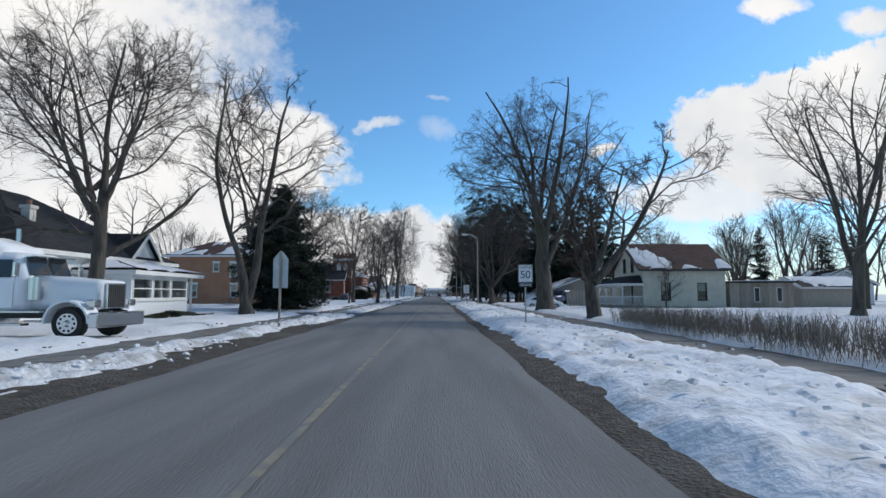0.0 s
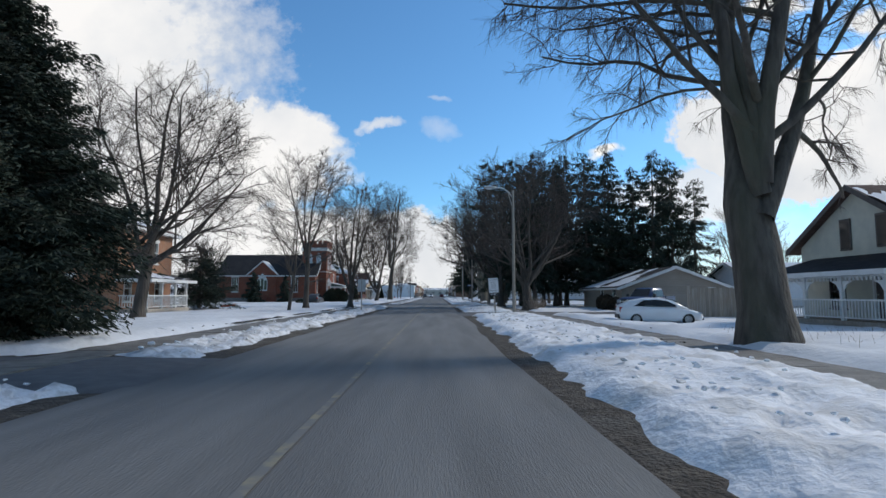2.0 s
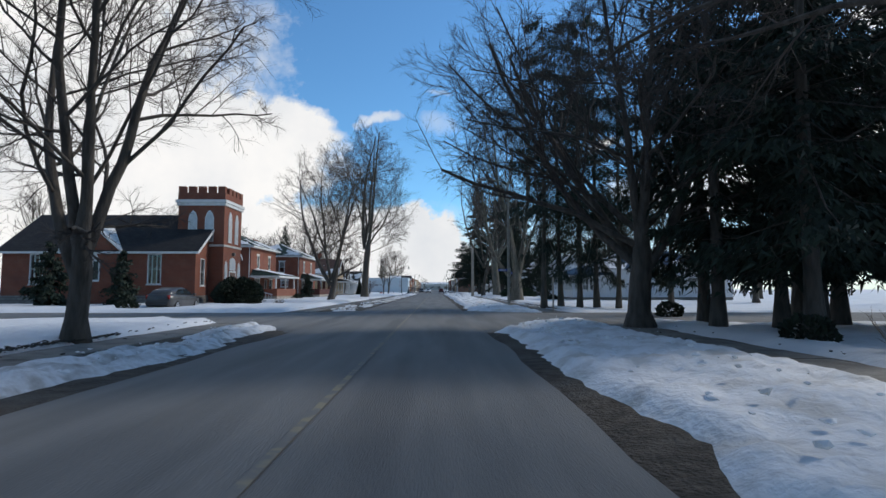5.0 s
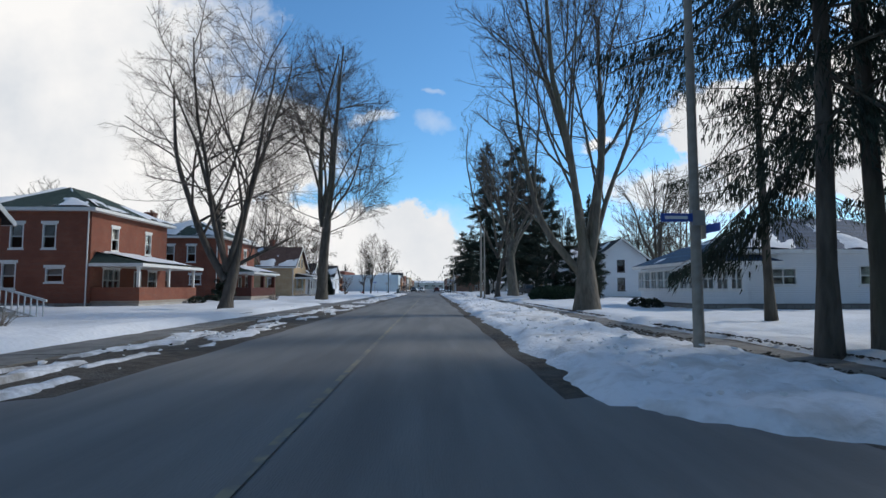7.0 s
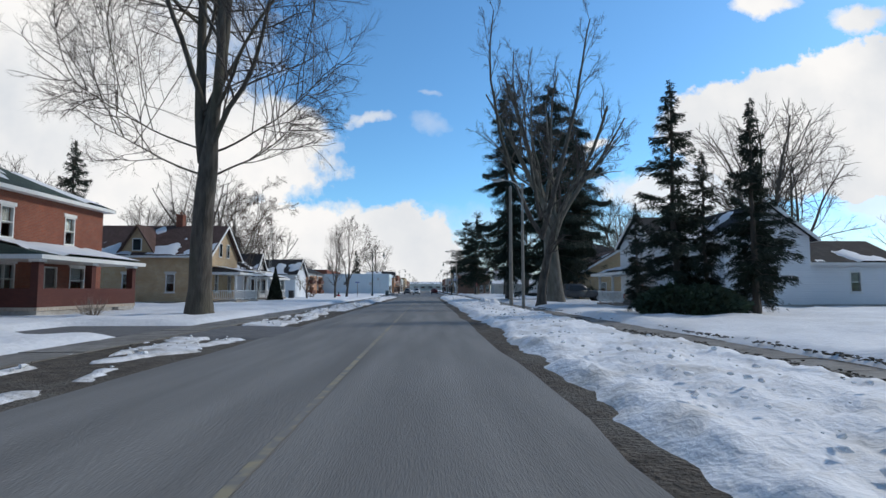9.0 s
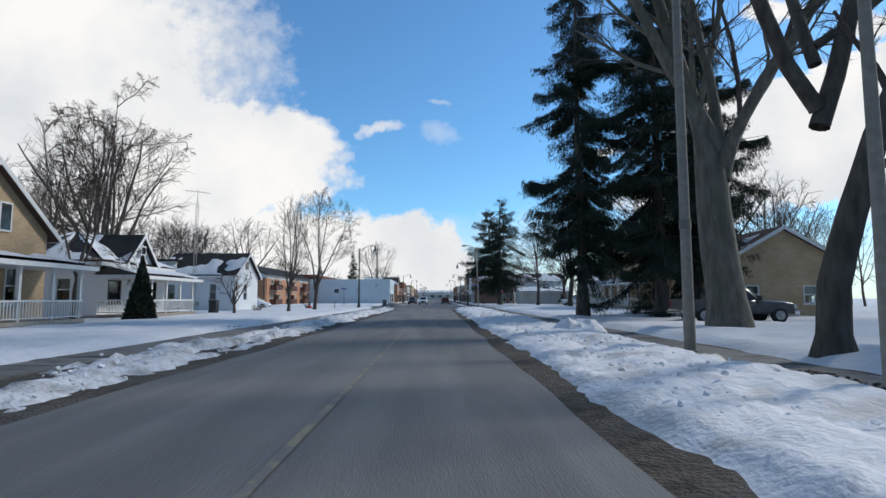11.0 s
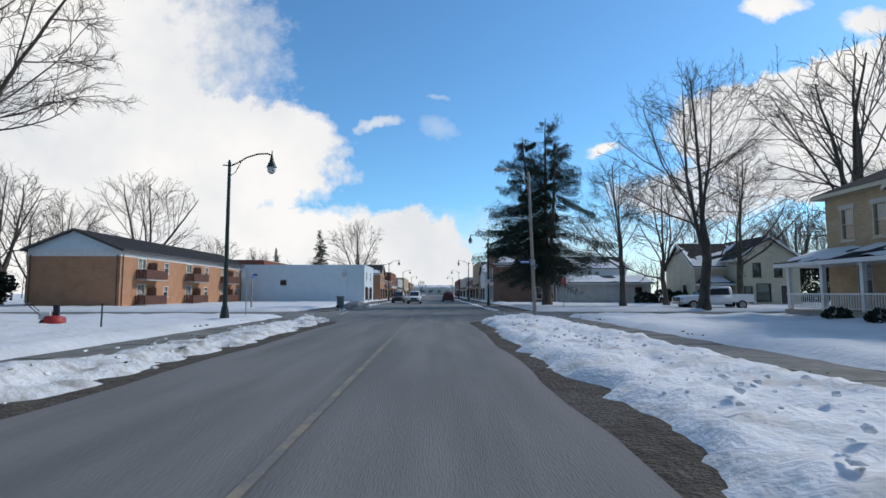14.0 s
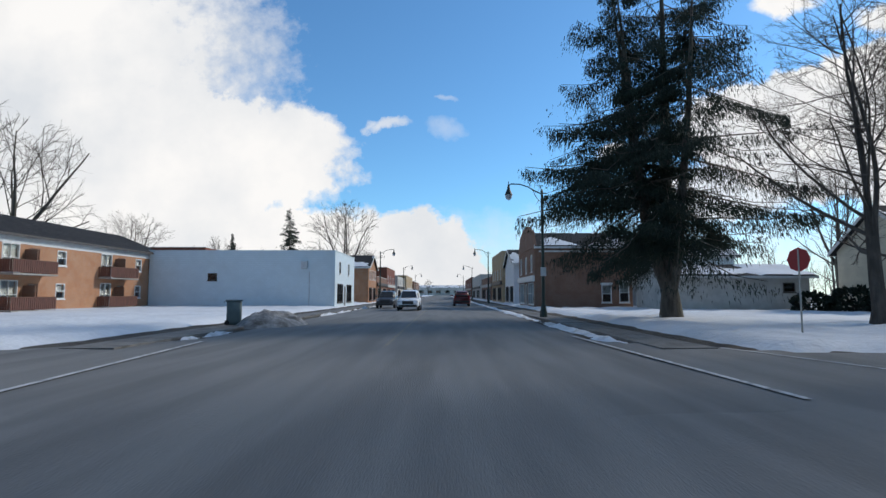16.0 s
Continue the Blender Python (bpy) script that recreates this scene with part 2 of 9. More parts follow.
METALROOF = coursed("blue_metal_roof", (0.014, 0.034, 0.075), (0.011, 0.028, 0.062), (0.04, 0.08, 0.15), 0.25, 0.3, 0.02, 0.55, 0.7)
ROCK = coursed("field_stone_footing", (0.22, 0.20, 0.18), (0.30, 0.28, 0.25), (0.14, 0.13, 0.12), 0.45, 0.25, 0.03, 0.95, 0.9)
TRIM = surface("white_trim", (0.74, 0.74, 0.72), (0.66, 0.66, 0.64), 3, 0.55, 0.1, 30)
TRIM_DARK = surface("dark_trim", (0.06, 0.05, 0.05), (0.09, 0.08, 0.07), 4, 0.6)
GLASS = surface("window_glass", (0.75, 0.80, 0.82), rough=0.02, trans=1.0)
CARGLASS = surface("tinted_glass", (0.02, 0.025, 0.03), rough=0.04)
CURTAIN = surface("curtain", (0.50, 0.49, 0.45), (0.38, 0.37, 0.35), 5, 0.95, stretch=(6, 6, 0.3))
BARK = surface("grey_bark", (0.062, 0.053, 0.044), (0.13, 0.113, 0.094), 5, 0.95, 1.0, 12, stretch=(1, 1, 0.25), stain=(0.10, 0.094, 0.064), sscale=0.8)
BARK_PALE = surface("pale_grey_bark", (0.115, 0.10, 0.078), (0.20, 0.178, 0.145), 5, 0.95, 1.0, 12, stretch=(1, 1, 0.25), stain=(0.13, 0.125, 0.085), sscale=0.8)
BARK_DARK = surface("dark_bark", (0.06, 0.051, 0.043), (0.115, 0.098, 0.082), 5, 0.95, 1.0, 12, stretch=(1, 1, 0.25))
TWIG = surface("twigs", (0.058, 0.047, 0.042), (0.095, 0.077, 0.067), 2, 0.9)
TWIG_RED = surface("reddish_twigs", (0.075, 0.045, 0.035), (0.11, 0.075, 0.058), 2, 0.9)
DRYSTEM = surface("dry_hedge_stems", (0.19, 0.155, 0.122), (0.30, 0.25, 0.205), 3, 0.9)
NEEDLE = surface("spruce_needles", (0.022, 0.042, 0.024), (0.045, 0.075, 0.035), 1.5, 0.75, stain=(0.06, 0.065, 0.03), sscale=0.5)
NEEDLE_DEEP = surface("dark_spruce_needles", (0.011, 0.021, 0.014), (0.023, 0.038, 0.021), 1.5, 0.8)
YEW = surface("clipped_evergreen", (0.014, 0.022, 0.014), (0.03, 0.042, 0.022), 3, 0.8)
STEEL = surface("galvanised_steel", (0.38, 0.37, 0.34), (0.48, 0.47, 0.44), 3, 0.5, 0.1, 30, metal=0.6)
POLEWOOD = surface("grey_concrete_pole", (0.25, 0.225, 0.19), (0.32, 0.29, 0.25), 6, 0.85, 0.3, 60)
LAMPGREEN = surface("dark_green_enamel", (0.012, 0.028, 0.024), (0.02, 0.04, 0.034), 4, 0.4)
SIGNWHITE = surface("sign_white", (0.78, 0.79, 0.80), (0.70, 0.71, 0.72), 4, 0.45)
SIGNBACK = surface("sign_aluminium", (0.50, 0.51, 0.52), (0.60, 0.61, 0.62), 3, 0.5, metal=0.4)
BLACK = surface("sign_black", (0.012, 0.012, 0.014), rough=0.5)
BLUE = surface("sign_blue", (0.03, 0.08, 0.35), (0.04, 0.10, 0.40), 4, 0.45)
RED = surface("sign_red", (0.40, 0.03, 0.03), (0.33, 0.03, 0.03), 4, 0.5)
RUBBER = surface("tyre_rubber", (0.02, 0.02, 0.02), (0.035, 0.033, 0.03), 8, 0.9)
CHROME = surface("chrome", (0.62, 0.63, 0.65), rough=0.18, metal=1.0)
ALLOY = surface("alloy_wheel", (0.42, 0.43, 0.45), (0.30, 0.30, 0.31), 6, 0.4, metal=0.8)
CARWHITE = surface("white_car_paint", (0.86, 0.88, 0.90), (0.82, 0.83, 0.85), 1.5, 0.25)
CARBLUE = surface("dark_blue_car_paint", (0.035, 0.06, 0.15), (0.06, 0.08, 0.14), 1.5, 0.3)
CARDARK = surface("charcoal_car_paint", (0.05, 0.05, 0.055), (0.08, 0.08, 0.08), 1.5, 0.3)
CARRED = surface("dark_red_car_paint", (0.16, 0.02, 0.02), (0.12, 0.02, 0.02), 1.5, 0.3)
PLASTIC = surface("dark_plastic", (0.03, 0.03, 0.032), (0.045, 0.045, 0.045), 4, 0.6)
BINGREY = surface("grey_green_bin", (0.10, 0.14, 0.14), (0.13, 0.17, 0.17), 4, 0.55)
BINBLUE = surface("blue_bin", (0.02, 0.07, 0.30), (0.03, 0.09, 0.34), 4, 0.5)
ORANGE = surface("orange_plastic", (0.75, 0.12, 0.03), (0.60, 0.10, 0.03), 4, 0.5)
HEADLAMP = surface("headlamp_lens", (0.55, 0.57, 0.60), rough=0.1)
TAILLAMP = surface("tail_lamp", (0.35, 0.015, 0.015), rough=0.2)
STORE = surface("pale_render", (0.52, 0.50, 0.46), (0.60, 0.58, 0.54), 2, 0.85, 0.2, 40, stain=(0.42, 0.41, 0.38))
BALCONY = surface("stained_balcony_boards", (0.16, 0.07, 0.05), (0.10, 0.05, 0.04), 4, 0.85, stretch=(6, 6, 0.4))
WALK = surface("damp_sidewalk_concrete", (0.15, 0.143, 0.13), (0.215, 0.203, 0.187), 4, 0.75, 0.4, 60, each=0.1, stain=(0.10, 0.093, 0.082), sscale=1.2)

for m in (METALROOF, SHINGLE, SHINGLE_GREEN, SHINGLE_BROWN):
    m.node_tree.nodes["Principled BSDF"].inputs["Specular IOR Level"].default_value = 0.15

# ---- building kit ----
def thing(name, label, category, at=(0, 0, 0), rz=0.0, group="", kind=""):
    ob = new(name)
    ob.empty_display_size = 0.3
    ob.matrix_world = pose(*at, 0, 0, rz)
    return tagged(ob, label, category, group, kind)


def hang(ob, parent):
    if parent:
        ob.parent = parent
    return ob


def part(name, bm, material, parent, label=""):
    me = bpy.data.meshes.new(name)
    bm.to_mesh(me)
    bm.free()
    me.materials.append(material)
    return tagged(hang(new(name, me), parent), label)


def repeats(name, size, spots, material, parent):
    """Alike upright boxes of one shared mesh, each an object of its own; spots: the middle of each foot."""
    me = bpy.data.meshes.new(name)
    bm = boxes((-size[0] / 2, size[0] / 2, -size[1] / 2, size[1] / 2, 0, size[2]))
    bm.to_mesh(me)
    bm.free()
    me.materials.append(material)
    for p in spots:
        hang(new(name, me), parent).matrix_basis = pose(*p)


def raw(name, verts, faces, material, parent=None, label="", smooth=False):
    me = bpy.data.meshes.new(name)
    me.from_pydata(verts, [], faces)
    me.materials.append(material)
    if smooth:
        me.shade_smooth()
    me.update()
    return tagged(hang(new(name, me), parent), label)


def box(bm, x0, x1, y0, y1, z0, z1, bevel=0.0):
    if x1 - x0 < 1e-4 or y1 - y0 < 1e-4 or z1 - z0 < 1e-4:
        return
    m = Matrix.LocRotScale(((x0 + x1) / 2, (y0 + y1) / 2, (z0 + z1) / 2), None, (x1 - x0, y1 - y0, z1 - z0))
    r = bmesh.ops.create_cube(bm, size=1.0, matrix=m)
    if bevel:
        es = {e for v in r["verts"] for e in v.link_edges}
        bmesh.ops.bevel(bm, geom=list(es), offset=bevel, segments=2, affect="EDGES", profile=0.6)


def boxes(*bs, bevel=0.0):
    bm = bmesh.new()
    for b in bs:
        box(bm, *b, bevel=bevel)
    return bm


def rod(bm, a, b, r0, r1=None, n=10, caps=True):
    a, b = Vector(a), Vector(b)
    r1 = r0 if r1 is None else r1
    q = (b - a).to_track_quat("Z", "Y").to_matrix().to_4x4()
    bmesh.ops.create_cone(bm, cap_ends=caps, segments=n, radius1=r0, radius2=r1, depth=(b - a).length, matrix=Matrix.Translation((a + b) / 2) @ q)


def rods(*rs, n=10):
    bm = bmesh.new()
    for r in rs:
        rod(bm, *r, n=n)
    return bm


def solid(bm, pts, push):
    """A flat outline pushed along a vector into a solid."""
    push = Vector(push)
    lo = [bm.verts.new(p) for p in pts]
    hi = [bm.verts.new(Vector(p) + push) for p in pts]
    k = len(pts)
    bm.faces.new(lo[::-1])
    bm.faces.new(hi)
    for i in range(k):
        bm.faces.new((lo[i], lo[(i + 1) % k], hi[(i + 1) % k], hi[i]))
    bmesh.ops.recalc_face_normals(bm, faces=bm.faces)


def pipe(bm, pts, r, n=8):
    for a, b in zip(pts, pts[1:]):
        rod(bm, a, b, r, r, n)
    for p in pts[1:-1]:
        bmesh.ops.create_icosphere(bm, subdivisions=1, radius=r * 1.02, matrix=Matrix.Translation(p))


TABLE = np.random.RandomState(7).rand(256, 256)


def vnoise(x, y):
    x, y = np.asarray(x, float), np.asarray(y, float)
    xi, yi = np.floor(x).astype(int), np.floor(y).astype(int)
    fx, fy = x - xi, y - yi
    fx, fy = fx * fx * (3 - 2 * fx), fy * fy * (3 - 2 * fy)
    g = lambda i, j: TABLE[i % 256, j % 256]
    return (g(xi, yi) * (1 - fx) + g(xi + 1, yi) * fx) * (1 - fy) + (g(xi, yi + 1) * (1 - fx) + g(xi + 1, yi + 1) * fx) * fy


def fbm(x, y, octaves=4):
    s, a, t = 0.0, 0.5, 0.0
    for k in range(octaves):
        s, t = s + a * vnoise(np.asarray(x) * 2 ** k + 17.3 * k, np.asarray(y) * 2 ** k + 5.1 * k), t + a
        a *= 0.55
    return s / t


def sheet(name, xs, ys, z, material, parent=None, keep=None, smooth=True):
    """A height field over the grid xs, ys; faces wholly outside keep are left out."""
    nx, ny = len(xs), len(ys)
    X, Y = np.meshgrid(xs, ys, indexing="ij")
    co = np.stack([X, Y, z], -1).reshape(-1, 3)
    i, j = np.meshgrid(np.arange(nx - 1), np.arange(ny - 1), indexing="ij")
    a = i * ny + j
    q = np.stack([a, a + ny, a + ny + 1, a + 1], -1).reshape(-1, 4)
    if keep is not None:
        k = keep.reshape(-1)
        q = q[k[q].any(1)]
    used, inv = np.unique(q, return_inverse=True)
    me = bpy.data.meshes.new(name)
    me.from_pydata(co[used], [], inv.reshape(-1, 4).tolist())
    me.materials.append(material)
    if smooth:
        me.shade_smooth()
    me.update()
    return hang(new(name, me), parent)


def lettering(text, size, at, parent, material, name="lettering"):
    """Flat raised letters in the built-in font, standing upright and facing -y."""
    c = bpy.data.curves.new(name, "FONT")
    c.body, c.size, c.align_x, c.align_y, c.extrude = text, size, "CENTER", "CENTER", 0.002
    tmp = new(name, c)
    dg = bpy.context.evaluated_depsgraph_get()
    me = bpy.data.meshes.new_from_object(tmp.evaluated_get(dg))
    bpy.data.objects.remove(tmp)
    me.transform(pose(*at, 90, 0, 0))
    me.materials.clear()
    me.materials.append(material)
    return hang(new(name, me), parent)


# ---- houses ----
class Wall:
    """A side of a house: local u along the wall, v up, w outwards."""
    def __init__(self, side, x0, x1, y0, y1):
        self.side = side
        self.o, self.u, self.n = {"-y": ((x0, y0), (1, 0), (0, -1)), "+y": ((x0, y1), (1, 0), (0, 1)),
                                  "-x": ((x0, y0), (0, 1), (-1, 0)), "+x": ((x1, y0), (0, 1), (1, 0))}[side]
        self.length = x1 - x0 if side[1] == "y" else y1 - y0

    def box(self, bm, u0, u1, v0, v1, w0, w1, bevel=0.0):
        xs = [self.o[0] + self.u[0] * a + self.n[0] * w for a in (u0, u1) for w in (w0, w1)]
        ys = [self.o[1] + self.u[1] * a + self.n[1] * w for a in (u0, u1) for w in (w0, w1)]
        box(bm, min(xs), max(xs), min(ys), max(ys), v0, v1, bevel)


def ring(bm, wl, u0, u1, v0, v1, t, w0, w1):
    """A rectangular frame in one piece, standing in a wall's opening."""
    at = lambda a, v, w: bm.verts.new((wl.o[0] + wl.u[0] * a + wl.n[0] * w, wl.o[1] + wl.u[1] * a + wl.n[1] * w, v))
    loops = [[at(a, v, w) for a, v in c] for w in (w0, w1) for c in (((u0, v0), (u1, v0), (u1, v1), (u0, v1)), ((u0 + t, v0 + t), (u1 - t, v0 + t), (u1 - t, v1 - t), (u0 + t, v1 - t)))]
    for a, b in ((0, 1), (1, 3), (3, 2), (2, 0)):
        for i in range(4):
            j = (i + 1) % 4
            bm.faces.new((loops[a][i], loops[a][j], loops[b][j], loops[b][i]))
    bmesh.ops.recalc_face_normals(bm, faces=bm.faces)


def window(house, wl, u, v, w, h, frame_mat=None, lintel=None, curtain=True, bars=1, name="window"):
    """A sash window in an opening, with its frame, sill, lintel, panes and curtain."""
    fm = frame_mat or TRIM
    t = 0.07
    bm = bmesh.new()
    ring(bm, wl, u, u + w, v, v + h, t, -0.14, 0.025)
    fr = part(name, bm, fm, house)
    bm = bmesh.new()
    wl.box(bm, u + t, u + w - t, v + h / 2 - 0.025, v + h / 2 + 0.025, -0.14, 0.02)
    part("meeting_rail", bm, fm, fr)
    for i in range(1, bars):
        c = u + w * i / bars
        bm = bmesh.new()
        wl.box(bm, c - 0.02, c + 0.02, v + t, v + h - t, -0.13, 0.01)
        part("mullion", bm, fm, fr)
    bm = bmesh.new()
    wl.box(bm, u - 0.06, u + w + 0.06, v - 0.09, v - 0.004, -0.02, 0.07)
    part("sill", bm, fm, fr)
    if lintel:
        bm = bmesh.new()
        wl.box(bm, u - 0.1, u + w + 0.1, v + h + 0.004, v + h + 0.18, -0.02, 0.05)
        part("lintel", bm, lintel, fr)
    bm = bmesh.new()
    wl.box(bm, u + t, u + w - t, v + t, v + h - t, -0.09, -0.082)
    g = part("pane", bm, GLASS, fr)
    g.visible_shadow = False
    if curtain:
        bm = bmesh.new()
        wl.box(bm, u + t, u + w - t, v + h * 0.45, v + h - t, -0.2, -0.19)
        if curtain > 1:
            wl.box(bm, u + t, u + t + w * 0.2, v + t, v + h * 0.45, -0.2, -0.19)
            wl.box(bm, u + w - t - w * 0.2, u + w - t, v + t, v + h * 0.45, -0.2, -0.19)
        part("curtain", bm, CURTAIN, fr)
    return fr


def door(house, wl, u, v, w, h, leaf=None):
    bm = bmesh.new()
    ring(bm, wl, u, u + w, v - 0.06, v + h, 0.08, -0.15, 0.03)
    d = part("door", bm, TRIM, house)
    bm = bmesh.new()
    wl.box(bm, u + 0.08, u + w - 0.08, v, v + h - 0.08, -0.1, -0.06)
    for r0, r1 in ((0.12, 0.45), (0.52, 0.9)):
        wl.box(bm, u + 0.2, u + w - 0.2, v + h * r0, v + h * r1, -0.06, -0.045)
    part("leaf", bm, leaf or TRIM_DARK, d)
    bm = bmesh.new()
    wl.box(bm, u + w - 0.2, u + w - 0.15, v + h * 0.47, v + h * 0.5, -0.06, 0.0)
    part("handle", bm, STEEL, d)
    return d


def pierced(wl, a, b, z0, z1, ops, thick):
    """One wall as a connected solid with rectangular openings through it."""
    holes = [(o[0], o[0] + o[2], z0 + o[1], z0 + o[1] + o[3]) for o in ops]
    us = sorted({round(u, 4) for u in (a, b, *[q for o in holes for q in o[:2]]) if a <= u <= b})
    vs = sorted({round(v, 4) for v in (z0, z1, *[q for o in holes for q in o[2:]]) if z0 <= v <= z1})
    bm, made = bmesh.new(), {}

    def vert(i, j, k):
        if (i, j, k) not in made:
            w = -thick if k else 0.0
            made[i, j, k] = bm.verts.new((wl.o[0] + wl.u[0] * us[i] + wl.n[0] * w, wl.o[1] + wl.u[1] * us[i] + wl.n[1] * w, vs[j]))
        return made[i, j, k]

    def full(i, j):
        if not (0 <= i < len(us) - 1 and 0 <= j < len(vs) - 1):
            return False
        u, v = (us[i] + us[i + 1]) / 2, (vs[j] + vs[j + 1]) / 2
        return not any(p < u < q and r < v < t for p, q, r, t in holes)
    for i in range(len(us) - 1):
        for j in range(len(vs) - 1):
            if not full(i, j):
                continue
            for k in (0, 1):
                bm.faces.new([vert(i, j, k), vert(i + 1, j, k), vert(i + 1, j + 1, k), vert(i, j + 1, k)])
            for di, dj, p, q in ((-1, 0, (i, j), (i, j + 1)), (1, 0, (i + 1, j), (i + 1, j + 1)), (0, -1, (i, j), (i + 1, j)), (0, 1, (i, j + 1), (i + 1, j + 1))):
                if not full(i + di, j + dj):
                    bm.faces.new([vert(*p, 0), vert(*q, 0), vert(*q, 1), vert(*p, 1)])
    bmesh.ops.recalc_face_normals(bm, faces=bm.faces)
    return bm


def walls(house, wl_mat, x0, x1, y0, y1, z0, h, openings, name="wall", thick=0.24):
    """Four walls with openings right through them. openings: side -> list of (u, v, w, h, kind, options)."""
    made = {}
    for side in ("-y", "+y", "-x", "+x"):
        wl = Wall(side, x0, x1, y0, y1)
        ops = sorted(openings.get(side, ()), key=lambda o: o[0])
        a, b = (0, wl.length) if side[1] == "y" else (thick, wl.length - thick)
        part(name, pierced(wl, a, b, z0, z0 + h, ops, thick), wl_mat, house)
        for u, v, w, hh, kind, opt in ops:
            if kind == "door":
                door(house, wl, u, z0 + v, w, hh, **opt)
            else:
                window(house, wl, u, z0 + v, w, hh, **opt)
        made[side] = wl
    return made


def roof_snow(house, o, eu, ev, lu, lv, cover=0.5, seed=0.0, thick=0.1):
    """Snow left lying on a roof slope: o a lower corner, eu along the eave, ev up the slope."""
    o, eu, ev = Vector(o), Vector(eu).normalized(), Vector(ev).normalized()
    n = eu.cross(ev)
    n = n if n.z > 0 else -n
    nu, nv = max(4, min(40, int(lu / 0.25))), max(4, min(24, int(lv / 0.25)))
    us, vs = np.linspace(0.06, lu - 0.06, nu + 1), np.linspace(0.03, lv - 0.06, nv + 1)
    A, B = np.meshgrid(us, vs, indexing="ij")
    d = fbm(A * 0.5 + seed, B * 0.35 + seed * 1.7, 4) - (0.62 - 0.24 * cover) - 0.32 * (B / lv - 0.4) * (1 if cover < 0.9 else 0)
    d = np.clip(d * 1.2, -0.03, thick)
    keep = d > -0.012
    P = np.array(o) + A[..., None] * np.array(eu) + B[..., None] * np.array(ev) + d[..., None] * np.array(n)
    ny = len(vs)
    i, j = np.meshgrid(np.arange(len(us) - 1), np.arange(ny - 1), indexing="ij")
    a = i * ny + j
    q = np.stack([a, a + ny, a + ny + 1, a + 1], -1).reshape(-1, 4)
    q = q[keep.reshape(-1)[q].any(1)]
    if len(q):
        used, inv = np.unique(q, return_inverse=True)
        raw("roof_snow", P.reshape(-1, 3)[used].tolist(), inv.reshape(-1, 4).tolist(), SNOW, house, "patch of old snow", True)


def gable_roof(house, x0, x1, y0, y1, z, rise, along, mat, wall_mat, over=0.4, snow=0.0, seed=0.0, trim=None):
    """Two slopes with thickness, bargeboards and gable walls; the ridge runs along x or y."""
    th = 0.16
    if along == "y":
        a0, a1, b0, b1 = x0, x1, y0, y1
        P = lambda a, b, c: (a, b, c)
    else:
        a0, a1, b0, b1 = y0, y1, x0, x1
        P = lambda a, b, c: (b, a, c)
    mid, half = (a0 + a1) / 2, (a1 - a0) / 2
    drop = rise * over / half
    for s, e in ((-1, a0 - over), (1, a1 + over)):
        bm = bmesh.new()
        pts = [P(e, b0 - over, z - drop), P(mid, b0 - over, z + rise), P(mid, b0 - over, z + rise + th), P(e, b0 - over, z - drop + th)]
        solid(bm, pts, Vector(P(0, b1 - b0 + 2 * over, 0)))
        part("roof", bm, mat, house)
        for bb in (b0 - over - 0.03, b1 + over):
            bm = bmesh.new()
            solid(bm, [P(e, bb, z - drop - 0.08), P(mid, bb, z + rise - 0.08), P(mid, bb, z + rise + th + 0.02), P(e, bb, z - drop + th + 0.02)], Vector(P(0, 0.03, 0)))
            part("bargeboard", bm, trim or TRIM, house)
        bm = bmesh.new()
        lo, hi = sorted((e, e + s * 0.09))
        xx = (lo, hi, b0 - over, b1 + over) if along == "y" else (b0 - over, b1 + over, lo, hi)
        box(bm, *xx, z - drop - 0.03, z - drop + th - 0.02)
        part("gutter", bm, trim or TRIM, house)
        if snow:
            sl = math.hypot(half + over, rise + drop)
            up = Vector(P(mid, 0, z + rise)) - Vector(P(e, 0, z - drop))
            roof_snow(house, P(e, b0 - over, z - drop + th), P(0, 1, 0), up, b1 - b0 + 2 * over, sl, snow, seed + s)
    for b in (b0, b1 - 0.2):
        bm = bmesh.new()
        solid(bm, [P(a0, b, z), P(a1, b, z), P(mid, b, z + rise)], Vector(P(0, 0.2, 0)))
        part("gable", bm, wall_mat, house)


def hip_roof(house, x0, x1, y0, y1, z, rise, mat, over=0.5, snow=0.0, seed=0.0, trim=None):
    """A hipped roof on a boxed eave."""
    X0, X1, Y0, Y1 = x0 - over, x1 + over, y0 - over, y1 + over
    w, d = X1 - X0, Y1 - Y0
    k = min(w, d) / 2 * 0.96
    if w > d:
        r0, r1 = (X0 + k, (Y0 + Y1) / 2, z + rise), (X1 - k, (Y0 + Y1) / 2, z + rise)
    else:
        r0, r1 = ((X0 + X1) / 2, Y0 + k, z + rise), ((X0 + X1) / 2, Y1 - k, z + rise)
    v = [(X0, Y0, z + 0.2), (X1, Y0, z + 0.2), (X1, Y1, z + 0.2), (X0, Y1, z + 0.2), r0, r1]
    f = [(0, 1, 5, 4), (2, 3, 4, 5), (1, 2, 5), (3, 0, 4)] if w > d else [(0, 1, 4), (1, 2, 5, 4), (2, 3, 5), (3, 0, 4, 5)]
    raw("roof", v, f + [(3, 2, 1, 0)], mat, house)
    bm = bmesh.new()
    box(bm, X0, X1, Y0, Y1, z, z + 0.195)
    part("eave", bm, trim or TRIM, house)
    if snow:
        for a, b, p, q in (((X0, Y0), (X1, Y0), r0, r1 if w > d else r0), ((X1, Y0), (X1, Y1), r1 if w > d else r0, r1), ((X0, Y0), (X0, Y1), r0, r0 if w > d else r1)):
            hip_snow(house, Vector((*a, z + 0.2)), Vector((*b, z + 0.2)), Vector(p), Vector(q), snow, seed + a[0])


